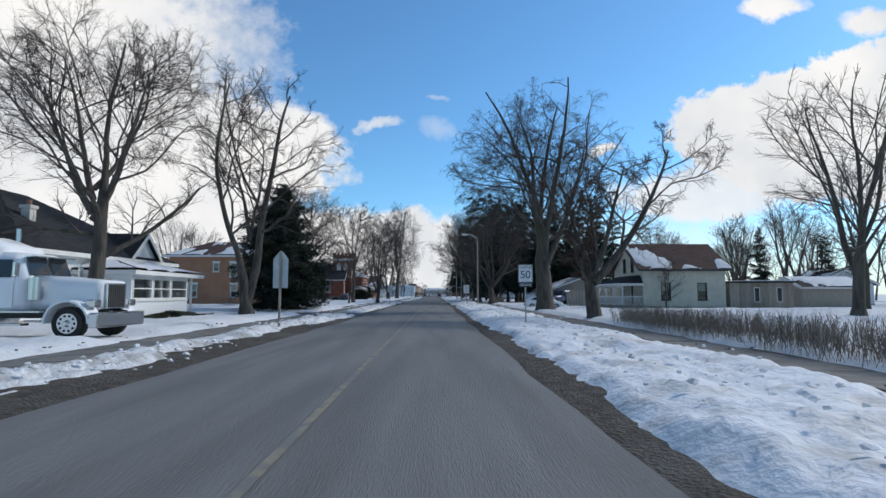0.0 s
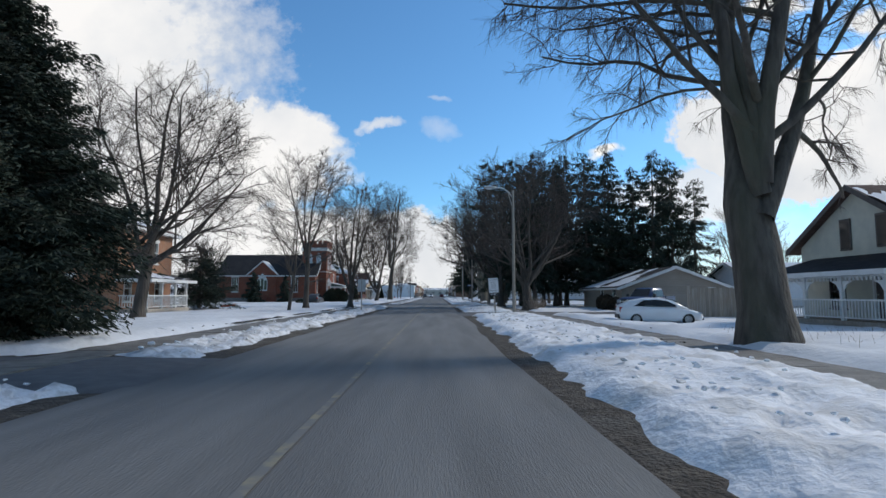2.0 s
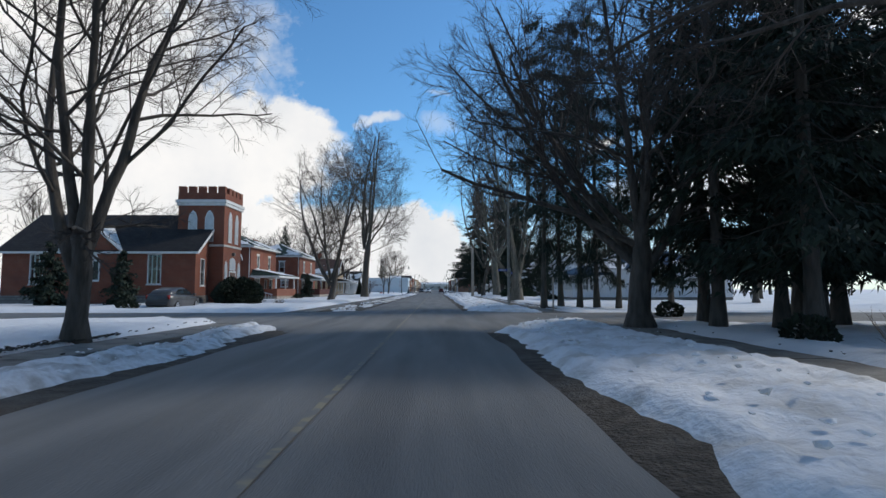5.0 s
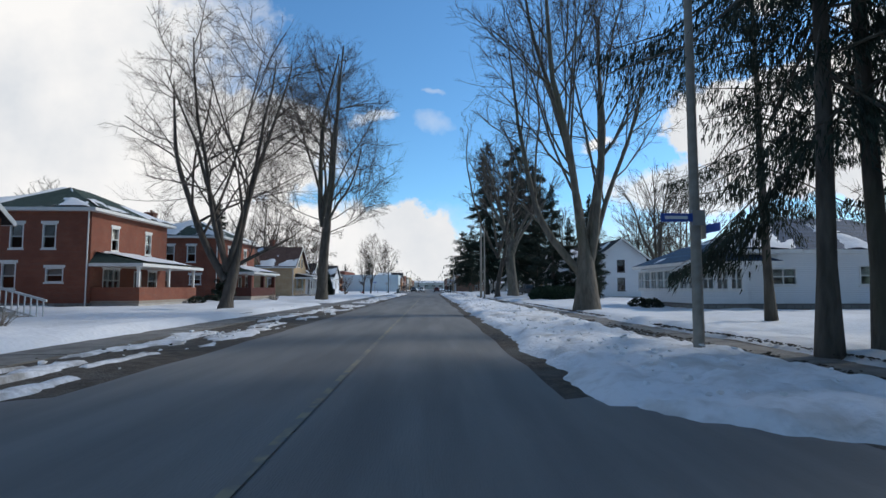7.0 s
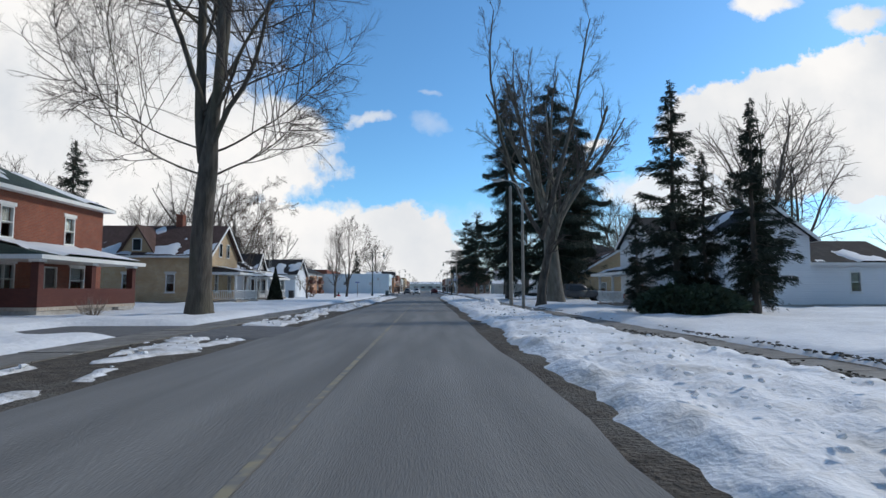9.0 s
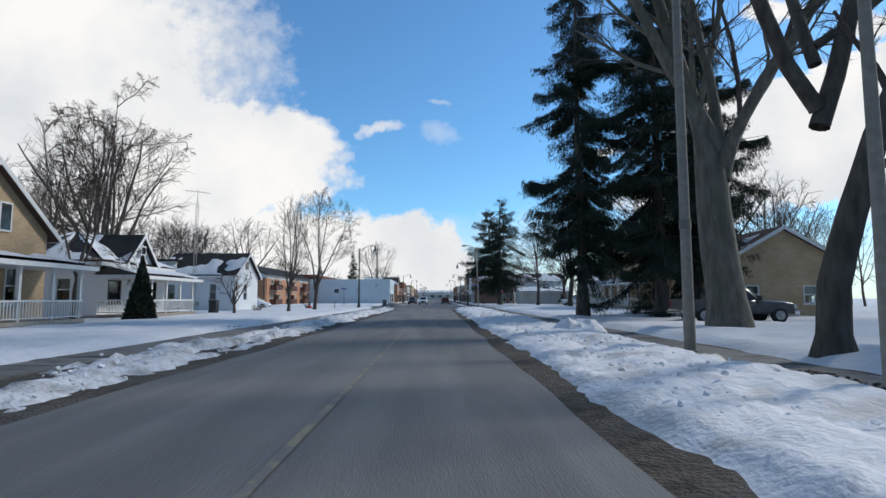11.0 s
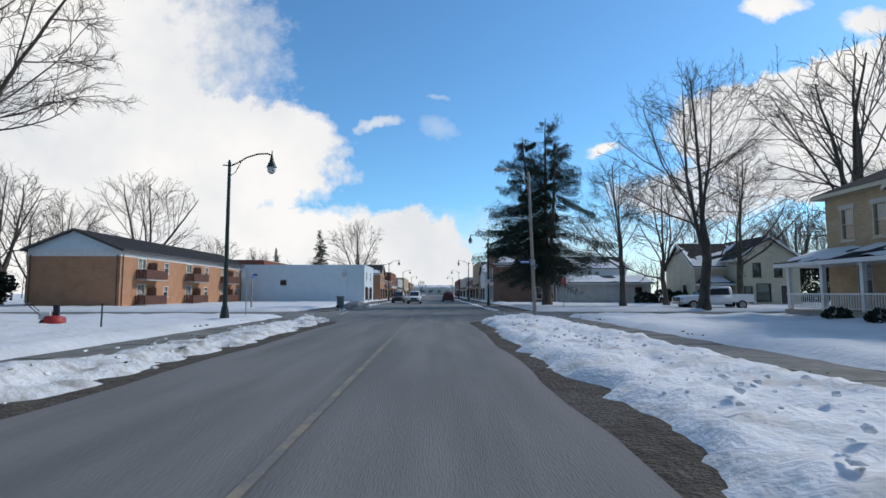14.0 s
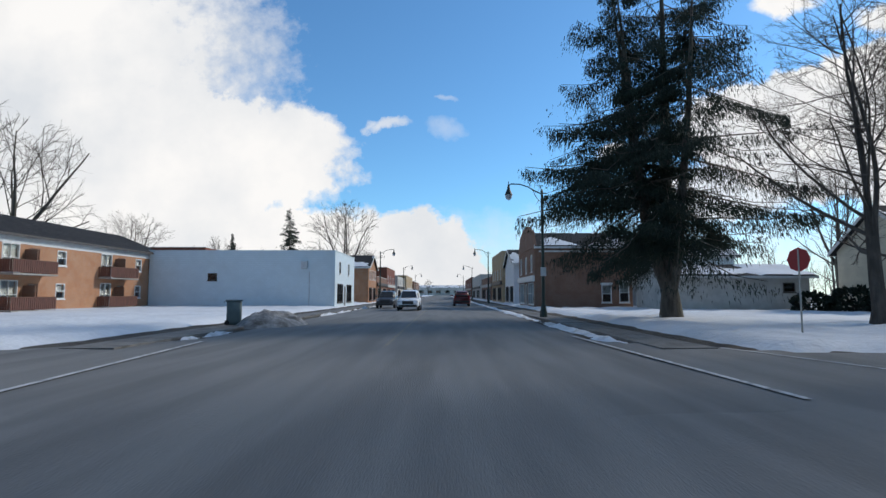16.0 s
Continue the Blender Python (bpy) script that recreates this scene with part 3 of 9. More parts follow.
def hip_snow(house, a, b, p, q, cover, seed):
    """Snow on a slope whose eave runs from a to b and whose top runs from p to q."""
    n = (b - a).cross(p - a).normalized()
    n = np.array(n if n.z > 0 else -n)
    lu, lv = (b - a).length, ((p + q) / 2 - (a + b) / 2).length
    nu, nv = max(6, min(44, int(lu / 0.25))), max(6, min(26, int(lv / 0.25)))
    U, V = np.meshgrid(np.linspace(0.01, 0.99, nu), np.linspace(0.01, 0.96, nv), indexing="ij")
    U, V = U[..., None], V[..., None]
    base = (np.array(a) * (1 - U) + np.array(b) * U) * (1 - V) + (np.array(p) * (1 - U) + np.array(q) * U) * V
    x, y = U[..., 0] * lu, V[..., 0] * lv
    dep = fbm(x * 0.5 + seed, y * 0.35 + seed * 1.7, 4) - (0.62 - 0.24 * cover) - (0.14 * (V[..., 0] - 0.4) if cover < 0.9 else 0)
    dep = np.clip(dep * 1.2, -0.03, 0.1)
    P = base + dep[..., None] * n
    i, j = np.meshgrid(np.arange(nu - 1), np.arange(nv - 1), indexing="ij")
    k = i * nv + j
    f = np.stack([k, k + nv, k + nv + 1, k + 1], -1).reshape(-1, 4)
    f = f[(dep > -0.012).reshape(-1)[f].any(1)]
    if len(f):
        used, inv = np.unique(f, return_inverse=True)
        raw("roof_snow", P.reshape(-1, 3)[used].tolist(), inv.reshape(-1, 4).tolist(), SNOW, house, "patch of old snow", True)


def flat_roof(house, x0, x1, y0, y1, z, parapet=0.35, mat=None, cap=None):
    part("roof", boxes((x0 + 0.24, x1 - 0.24, y0 + 0.24, y1 - 0.24, z - parapet - 0.15, z - parapet)), SHINGLE, house)
    part("roof_snow", boxes((x0 + 0.3, x1 - 0.3, y0 + 0.3, y1 - 0.3, z - parapet + 0.003, z - parapet + 0.08)), SNOW, house)
    part("coping", boxes((x0 - 0.05, x1 + 0.05, y0 - 0.05, y0 + 0.26, z, z + 0.07), (x0 - 0.05, x1 + 0.05, y1 - 0.26, y1 + 0.05, z, z + 0.07),
                         (x0 - 0.05, x0 + 0.26, y0 + 0.26, y1 - 0.26, z, z + 0.07), (x1 - 0.26, x1 + 0.05, y0 + 0.26, y1 - 0.26, z, z + 0.07)), cap or TRIM, house)


def base_of(house, x0, x1, y0, y1, z0, mat=None):
    part("foundation", boxes((x0 - 0.03, x1 + 0.03, y0 - 0.03, y1 + 0.03, -0.3, z0 - 0.003)), mat or CONCRETE, house)


def downspout(house, x, y, z0, z1, mat=TRIM):
    bm = bmesh.new()
    pipe(bm, [(x, y, z1), (x, y, z0 + 0.15), (x + 0.15, y - 0.1, z0 + 0.02)], 0.045, 6)
    part("downspout", bm, mat, house)


def chimney(house, x, y, z0, z1, w=0.6, mat=None):
    c = part("chimney", boxes((x - w / 2, x + w / 2, y - w / 2, y + w / 2, z0, z1), (x - w / 2 - 0.06, x + w / 2 + 0.06, y - w / 2 - 0.06, y + w / 2 + 0.06, z1, z1 + 0.15)), mat or BRICK_RED, house)
    part("flue", rods(((x, y, z1 + 0.15), (x, y, z1 + 0.4), 0.12)), BRICK_BROWN, c)


def porch(house, side, x0, x1, y0, y1, zf, zr, posts, roof_mat=SHINGLE, post_mat=TRIM, rail=True, post_w=0.14, rise=0.5, snow=0.9, rail_mat=None, knee=None, over=0.35, seed=1.0):
    """A porch along one side of a house: deck, posts, rail or knee wall, and a low sloping roof."""
    part("porch_floor", boxes((x0, x1, y0, y1, zf - 0.16, zf)), BOARDS, house)
    part("porch_base", boxes((x0 + 0.05, x1 - 0.05, y0 + 0.05, y1 - 0.05, -0.2, zf - 0.165)), CONCRETE, house)
    X0, X1, Y0, Y1 = x0 - over, x1 + over, y0 - over, y1 + over
    if side == "+x":
        X0 = x0
        v = [(X0, Y0, zr), (X1, Y0, zr), (X1, Y1, zr), (X0, Y1, zr), (X0, Y0 + 0.8, zr + rise), (X0, Y1 - 0.8, zr + rise)]
        f = [(1, 2, 5, 4), (0, 1, 4), (2, 3, 5)]
        run, o, eu, ev, lu = X1 - X0, (X1, Y0 + 0.5, zr), (0, 1, 0), (-(X1 - X0), 0, rise), Y1 - Y0 - 1.0
    elif side == "-x":
        X1 = x1
        v = [(X1, Y1, zr), (X0, Y1, zr), (X0, Y0, zr), (X1, Y0, zr), (X1, Y1 - 0.8, zr + rise), (X1, Y0 + 0.8, zr + rise)]
        f = [(1, 2, 5, 4), (0, 1, 4), (2, 3, 5)]
        run, o, eu, ev, lu = X1 - X0, (X0, Y0 + 0.5, zr), (0, 1, 0), (X1 - X0, 0, rise), Y1 - Y0 - 1.0
    else:
        Y1 = y1
        v = [(X0, Y1, zr), (X0, Y0, zr), (X1, Y0, zr), (X1, Y1, zr), (X0 + 0.8, Y1, zr + rise), (X1 - 0.8, Y1, zr + rise)]
        f = [(1, 2, 5, 4), (0, 1, 4), (2, 3, 5)]
        run, o, eu, ev, lu = Y1 - Y0, (X0 + 0.5, Y0, zr), (1, 0, 0), (0, Y1 - Y0, rise), X1 - X0 - 1.0
    raw("porch_roof", v, f + [(3, 2, 1, 0)], roof_mat, house)
    part("porch_beam", boxes((X0 if side != "+x" else X0, X1, Y0, Y1, zr - 0.2, zr - 0.004)), TRIM, house)
    if snow:
        roof_snow(house, o, eu, ev, lu, math.hypot(run, rise), snow, seed, 0.12)
    for px, py in posts:
        p = part("porch_post", boxes((px - post_w / 2, px + post_w / 2, py - post_w / 2, py + post_w / 2, zf, zr - 0.2)), post_mat, house)
        part("post_cap", boxes((px - post_w * 0.7, px + post_w * 0.7, py - post_w * 0.7, py + post_w * 0.7, zr - 0.32, zr - 0.204)), TRIM, p)
    edge = {"+x": [((x1 - 0.1, y0 + 0.1), (x1 - 0.1, y1 - 0.1)), ((x0, y0 + 0.1), (x1 - 0.1, y0 + 0.1))], "-x": [((x0 + 0.1, y0 + 0.1), (x0 + 0.1, y1 - 0.1)), ((x0 + 0.1, y0 + 0.1), (x1, y0 + 0.1))],
            "-y": [((x0 + 0.1, y0 + 0.1), (x1 - 0.1, y0 + 0.1)), ((x0 + 0.1, y0 + 0.1), (x0 + 0.1, y1))]}[side]
    for (ax, ay), (bx, by) in edge:
        bm = bmesh.new()
        if knee:
            cut = 0.083 if (ax, ay) != edge[0][0] or (bx, by) != edge[0][1] else -0.08
            along_x = abs(bx - ax) > abs(by - ay)
            if cut < 0:
                box(bm, min(ax, bx) - 0.08, max(ax, bx) + 0.08, min(ay, by) - 0.08, max(ay, by) + 0.08, zf + 0.003, zf + 0.85)
            else:
                x_lo, x_hi = (min(ax, bx), max(ax, bx)) if along_x else (ax - 0.08, ax + 0.08)
                y_lo, y_hi = (ay - 0.08, ay + 0.08) if along_x else (min(ay, by), max(ay, by))
                if side == "+x":
                    x_hi -= cut
                elif side == "-x":
                    x_lo += cut
                else:
                    y_lo += cut
                box(bm, x_lo, x_hi, y_lo, y_hi, zf + 0.003, zf + 0.85)
            part("knee_wall", bm, knee, house)
        elif rail:
            box(bm, min(ax, bx) - 0.03, max(ax, bx) + 0.03, min(ay, by) - 0.03, max(ay, by) + 0.03, zf + 0.8, zf + 0.87)
            top = part("railing", bm, rail_mat or TRIM, house)
            part("bottom_rail", boxes((min(ax, bx) - 0.025, max(ax, bx) + 0.025, min(ay, by) - 0.025, max(ay, by) + 0.025, zf + 0.1, zf + 0.15)), rail_mat or TRIM, top)
            n = int(math.hypot(bx - ax, by - ay) / 0.16)
            repeats("baluster", (0.036, 0.036, 0.65), [(ax + (bx - ax) * (i + 0.5) / n, ay + (by - ay) * (i + 0.5) / n, zf + 0.15) for i in range(n)], rail_mat or TRIM, top)


def steps(house, side, x, y, w, z, n=3, mat=None):
    s = 1 if side == "+x" else -1
    for i in range(n):
        a, b = sorted((x + s * 0.28 * i, x + s * 0.28 * (i + 1)))
        part("step", boxes((a, b, y - w / 2, y + w / 2, -0.1, z * (n - i) / (n + 1))), mat or CONCRETE, house)

# ---- trees ----
def unit(a):
    return a / np.maximum(np.linalg.norm(a, axis=-1, keepdims=True), 1e-9)


def sprout(rng, P, D, L, R, segs, wander, lift, taper):
    """Branches as bent lines: points (n, segs + 1, 3) and radii."""
    n = len(P)
    pts, d = [P], unit(D)
    for i in range(segs):
        d = unit(d + rng.normal(0, wander, (n, 3)) + np.array([0, 0, lift]))
        pts.append(pts[-1] + d * (L / segs)[:, None])
    return np.stack(pts, 1), R[:, None] * np.linspace(1, taper, segs + 1)[None]


def branch_off(rng, pts, rad, L, m, t0, t1, ang, dev, ratio, rr, rmin):
    n, s1, _ = pts.shape
    base = np.linspace(t0, t1, m)[None] + rng.uniform(-0.5, 0.5, (n, m)) * (t1 - t0) / m
    t = np.clip(base, 0.02, 0.995) * (s1 - 1)
    i = np.minimum(t.astype(int), s1 - 2)
    f = (t - i)[..., None]
    k = np.arange(n)[:, None]
    p = pts[k, i] * (1 - f) + pts[k, i + 1] * f
    tan = unit(pts[k, i + 1] - pts[k, i])
    r = rad[k, i] * (1 - f[..., 0]) + rad[k, i + 1] * f[..., 0]
    side = unit(np.cross(tan, rng.normal(0, 1, (n, m, 3))))
    a = np.radians(rng.normal(ang, dev, (n, m)))[..., None]
    d = np.cos(a) * tan + np.sin(a) * side
    ln = L[:, None] * ratio * (1.2 - 0.65 * t / (s1 - 1)) * rng.uniform(0.65, 1.25, (n, m))
    return p.reshape(-1, 3), d.reshape(-1, 3), ln.reshape(-1), np.maximum(r.reshape(-1) * rr, rmin)


def tubes(pts, rad, k):
    """Rings of k sides along each line, as vertices and quads."""
    n, s, _ = pts.shape
    tan = np.empty_like(pts)
    tan[:, 1:-1] = pts[:, 2:] - pts[:, :-2]
    tan[:, 0], tan[:, -1] = pts[:, 1] - pts[:, 0], pts[:, -1] - pts[:, -2]
    tan = unit(tan)
    a = unit(np.cross(tan, np.array([0.31, 0.83, 0.12])))
    b = np.cross(tan, a)
    th = np.arange(k) * 2 * np.pi / k
    v = pts[:, :, None] + rad[:, :, None, None] * (np.cos(th)[:, None] * a[:, :, None] + np.sin(th)[:, None] * b[:, :, None])
    i, j, q = np.meshgrid(np.arange(n), np.arange(s - 1), np.arange(k), indexing="ij")
    o = (i * s + j) * k
    f = np.stack([o + q, o + (q + 1) % k, o + k + (q + 1) % k, o + k + q], -1).reshape(-1, 4)
    return v.reshape(-1, 3), f


def cones(pts, rad):
    """Thin three-sided twigs that run out to a point."""
    a, b = pts[:, 0], pts[:, -1]
    t = unit(b - a)
    u = unit(np.cross(t, np.array([0.31, 0.83, 0.12])))
    w = np.cross(t, u)
    r = rad[:, 0][:, None]
    v = np.stack([a + r * u, a + r * (-0.5 * u + 0.866 * w), a + r * (-0.5 * u - 0.866 * w), b], 1).reshape(-1, 3)
    o = np.arange(len(a))[:, None] * 4
    return v, np.concatenate([o + [0, 1, 3], o + [1, 2, 3], o + [2, 0, 3]], 1).reshape(-1, 3)


def reach(p, d, mid, half):
    """How far it is from p along d to the crown's rounded outline."""
    q, e = (p - mid) / half, d / half
    a, b, c = (e * e).sum(1), (q * e).sum(1), (q * q).sum(1) - 1
    disc = b * b - a * c
    s = (np.sqrt(np.maximum(disc, 0)) - b) / a
    return np.where((disc > 0) & (s > 0.3), s, 0.3)


def joined(pieces):
    vs, fs, o = [], [], 0
    for v, f in pieces:
        vs.append(v)
        fs += (f + o).tolist()
        o += len(v)
    return np.concatenate(vs), fs


def bare_tree(name, label, at, seed, height, stems, levels, bark=None, twig=None, flare=1.6, rz=0.0, thin=0.6, dome=None):
    """A leafless tree. stems: (lean x, lean y, foot height, length share, radius, bend) each; levels: how each order branches;
    dome: the crown's radius, lowest height and offset along x, which the branches grow out to."""
    rng = np.random.RandomState(seed)
    if dome:
        half = np.array([dome[0], dome[0], (height - dome[1]) / 2])
        mid_c = np.array([dome[2] if len(dome) > 2 else 0.0, 0, dome[1] + half[2]])
    P = np.array([[s[2] * s[0] * 0.0, 0, s[2]] for s in stems], float)
    D = np.array([[s[0], s[1], 1.0] for s in stems], float)
    L = np.array([s[3] * height for s in stems], float)
    R = np.array([s[4] for s in stems], float)
    P[:, 2] = [s[2] for s in stems]
    if dome:
        L = np.minimum(L, reach(P, unit(D), mid_c, half) * 0.95)
    pts, rad = sprout(rng, P, D, L, R, 14, 0.055, 0.035, 0.2)
    for i, s in enumerate(stems):
        if s[2] <= 0.01:
            rad[i, 0] *= flare
            pts[i, 0, 2] -= 0.25
            pts[i, 1] = (pts[i, 1] + pts[i, 0] * 0.3) / 1.3
    if len(stems) > 2:
        fork = min(q[2] for q in stems[1:]) + 0.4
        k = np.clip((pts[0, :, 2] - fork) / 2.0, 0, 1)
        rad[0] *= 1 - (1 - thin) * k * k * (3 - 2 * k)
    tr = thing(name, label, "tree", at, rz)
    for i in range(len(stems)):
        v, f = tubes(pts[i:i + 1], rad[i:i + 1], 10)
        raw("trunk" if i == 0 else "limb", v.tolist(), f.tolist(), bark or BARK, tr, smooth=True)
    big, fine = [], []
    for n, (m, t0, t1, ang, dev, ratio, rr, rmin, segs, wander, lift, sides) in enumerate(levels):
        p, d, ln, r = branch_off(rng, pts, rad, L, m, t0, t1, ang, dev, ratio, rr, rmin)
        if n == 0:
            d[:, 2] = np.maximum(d[:, 2], -0.05)
        if dome:
            far = reach(p, d, mid_c, half)
            if len(dome) > 3:
                far = far * (1 - dome[3] * np.clip((p[:, 2] - mid_c[2]) / half[2] + 0.25, 0, 1))
            ln = far * rng.uniform(0.72, 1.0, len(far)) if n == 0 else (np.minimum(ln, far * rng.uniform(0.75, 1.05, len(far)) + 0.4) if n == 1 else np.maximum(ln, 0.3))
        if dome:
            short = ln < (0.2 * dome[0] if n == 0 else 0.55 * np.median(ln))
            ok = ~short | (rng.rand(len(ln)) < 0.2)
            p, d, ln, r = p[ok], d[ok], ln[ok], r[ok]
        pts, rad = sprout(rng, p, d, ln, r, segs, wander, lift, 0.4)
        L = ln
        if n == len(levels) - 1:
            fine.append(cones(pts, rad))
        else:
            (big if n == 0 else fine).append(tubes(pts, rad, sides))
    v, f = joined(big)
    tagged(raw("branchwork", v.tolist(), f, bark or BARK, tr, smooth=True), kind="stuff")
    v, f = joined(fine)
    tagged(raw("crown", v.tolist(), f, twig or TWIG, tr), kind="stuff")
    return tr


# how each order branches: count, from, to, angle, spread, length, thickness, least radius, bends, wander, lift, sides
WIDE = [(9, 0.2, 0.98, 54, 13, 0.52, 0.46, 0.03, 6, 0.12, 0.035, 5), (7, 0.22, 0.98, 45, 13, 0.48, 0.5, 0.018, 4, 0.13, 0.045, 4),
        (7, 0.2, 1.0, 42, 14, 0.52, 0.55, 0.008, 1, 0.12, 0.05, 3), (7, 0.15, 1.0, 40, 14, 0.74, 0.75, 0.0046, 1, 0.10, 0.03, 3)]
UPRIGHT = [(12, 0.16, 0.98, 45, 10, 0.36, 0.42, 0.018, 5, 0.07, 0.06, 5), (7, 0.2, 0.98, 36, 10, 0.46, 0.48, 0.012, 3, 0.08, 0.06, 4),
           (6, 0.2, 1.0, 34, 12, 0.5, 0.55, 0.009, 1, 0.1, 0.04, 3), (4, 0.2, 1.0, 34, 12, 0.7, 0.75, 0.0055, 1, 0.1, 0.02, 3)]
DROOP = [(8, 0.28, 0.98, 58, 14, 0.36, 0.42, 0.032, 7, 0.14, -0.03, 5), (7, 0.25, 0.98, 46, 16, 0.44, 0.46, 0.018, 5, 0.17, 0.0, 4),
         (8, 0.25, 1.0, 48, 18, 0.46, 0.5, 0.010, 2, 0.16, -0.16, 3), (9, 0.15, 1.0, 45, 18, 1.0, 0.65, 0.0050, 1, 0.12, -0.75, 3)]
FAN = [(10, 0.3, 0.98, 36, 11, 0.36, 0.42, 0.03, 6, 0.10, 0.07, 5), (7, 0.25, 0.98, 40, 14, 0.44, 0.46, 0.016, 4, 0.14, 0.03, 4),
       (7, 0.2, 1.0, 40, 14, 0.5, 0.5, 0.010, 1, 0.14, 0.0, 3), (7, 0.15, 1.0, 38, 14, 0.7, 0.7, 0.0054, 1, 0.1, -0.03, 3)]
SPARSE = [(8, 0.28, 0.98, 42, 12, 0.40, 0.42, 0.022, 6, 0.08, 0.06, 5), (6, 0.25, 0.98, 38, 12, 0.45, 0.46, 0.012, 4, 0.11, 0.05, 4), (6, 0.25, 1.0, 38, 12, 0.5, 0.55, 0.010, 1, 0.12, 0.03, 3), (5, 0.2, 1.0, 36, 12, 0.6, 0.7, 0.006, 1, 0.1, 0.0, 3)]
GNARLED = [(8, 0.3, 0.98, 52, 16, 0.55, 0.5, 0.045, 7, 0.20, 0.06, 5), (7, 0.25, 0.98, 46, 18, 0.46, 0.46, 0.018, 5, 0.20, 0.05, 4),
           (7, 0.2, 1.0, 44, 18, 0.46, 0.5, 0.012, 1, 0.18, 0.04, 3), (5, 0.15, 1.0, 40, 16, 0.66, 0.75, 0.0055, 1, 0.15, 0.0, 3)]


def needle_tree(name, label, at, seed, H, spread, bare, sprays, shape=0.8, droop=0.35, whorl=0.5, per=6, width=0.16, length=0.5, gaps=0.1, needle=None, trunk_r=None, tops=1, bark=None, hang=None, lush=0.45, fine=False):
    """A spruce: trunk, whorls of boughs and hanging sprays of needles."""
    rng = np.random.RandomState(seed)
    r0 = trunk_r or 0.011 * H + 0.06
    n = 12
    zs = np.linspace(-0.25, H, n)
    pts = np.stack([np.cumsum(rng.normal(0, 0.03, n)), np.cumsum(rng.normal(0, 0.03, n)), zs], -1)
    rad = r0 * np.linspace(1, 0.06, n) ** 0.9
    rad[0] *= 1.5
    big = [tubes(pts[None], rad[None], 10)]
    stems = [(pts, H)]
    for k in range(1, tops):
        a = rng.uniform(0, 6.28)
        q = pts * np.array([1, 1, rng.uniform(0.8, 0.92)])
        q = q + np.stack([np.cos(a) * np.clip((zs - 1.5) / H, 0, 1) ** 0.6 * spread * 0.44, np.sin(a) * np.clip((zs - 1.5) / H, 0, 1) ** 0.6 * spread * 0.44, zs * 0], -1)
        big.append(tubes(q[None], rad[None] * 0.75, 8))
        stems.append((q, q[-1, 2]))
    sprays, length, width = (sprays * 4, length * 0.62, width * 0.46) if fine else (sprays * 2, length * 0.68, width * 0.8)
    B0, BD, BL = [], [], []
    for pts_k, Hk in stems:
        z = bare
        while z < Hk - 0.15:
            s = (z - bare) / max(Hk - bare, 0.1)
            prof = (1 - s) ** shape * (0.62 + 0.38 * min(1, s * 5)) + 0.03
            for b in range(per):
                if rng.rand() < gaps:
                    continue
                a = rng.uniform(0, 6.283)
                B0.append([np.interp(z, pts_k[:, 2], pts_k[:, 0]), np.interp(z, pts_k[:, 2], pts_k[:, 1]), z + rng.uniform(-0.2, 0.2)])
                BD.append([math.cos(a), math.sin(a), 0.25 * s - 0.05 + rng.normal(0, 0.24)])
                BL.append(spread * prof * rng.uniform(0.4, 1.15) * (0.55 + 0.8 * float(vnoise(a * 1.1 + seed * 3.7, z * 0.45 + seed))))
            z += whorl * rng.uniform(0.7, 1.3)
    B0, BD, BL = np.array(B0), np.array(BD), np.array(BL)
    sag = droop * rng.uniform(0.5, 1.6, len(BL))
    tt = np.linspace(0, 1, 4)
    path = lambda i, t: B0[i] + BD[i] * (BL[i] * t)[..., None] + np.stack([t * 0, t * 0, BL[i] * sag[i] * (-1.3 * t ** 1.5 + 0.75 * t ** 3)], -1)
    idx = np.arange(len(B0))[:, None].repeat(4, 1)
    bp = path(idx, tt[None].repeat(len(B0), 0))
    br = np.maximum(0.008 + 0.010 * BL, 0.012)[:, None] * np.linspace(1, 0.25, 4)[None]
    big.append(tubes(bp, br, 3))
    prob = (BL ** 1.15 + 0.03) * np.exp(rng.normal(0, lush, len(BL)))
    i = rng.choice(len(B0), sprays, p=prob / prob.sum())
    t = rng.uniform(0.12, 1.02, sprays) ** 0.8
    root = path(i, t)
    away = rng.normal(0, 0.13, sprays) * BL[i] * np.sqrt(np.clip(t, 0, 1))
    root = root + np.cross(unit(BD[i] * [1, 1, 0]), [0, 0, 1.0]) * away[:, None] - np.array([0, 0, 1.0]) * (np.abs(away) * 0.35 + np.minimum(rng.exponential(0.12 + 0.025 * (hang or 0), sprays), 0.42))[:, None]
    out = unit(BD[i] * np.array([1, 1, 0.3]))
    lat = np.cross(out, [0, 0, 1.0]) * rng.choice([-1, 1], sprays)[:, None]
    d = unit(out * rng.uniform(0.2, 0.9, (sprays, 1)) + lat * rng.uniform(0.0, 1.0, (sprays, 1)) + np.array([0, 0, -1.0]) * (rng.uniform(0.1 + droop * 0.5, 0.5 + droop * 2.0, (sprays, 1)) if hang is None else rng.uniform(0.25 * hang, hang, (sprays, 1))))
    ln = length * rng.uniform(0.5, 1.2, (sprays, 1)) * (0.55 + 0.45 * np.clip(BL[i] / spread, 0, 1))[:, None]
    sd = unit(np.cross(d, rng.normal(0, 1, (sprays, 3)))) * width * rng.uniform(0.6, 1.2, (sprays, 1))
    v = np.stack([root + sd * rng.uniform(0.5, 1.2, (sprays, 1)), root + d * ln, root + d * ln * 0.15 - sd], 1).reshape(-1, 3)
    f = np.arange(sprays)[:, None] * 3 + np.array([0, 1, 2])
    tr = thing(name, label, "tree", at)
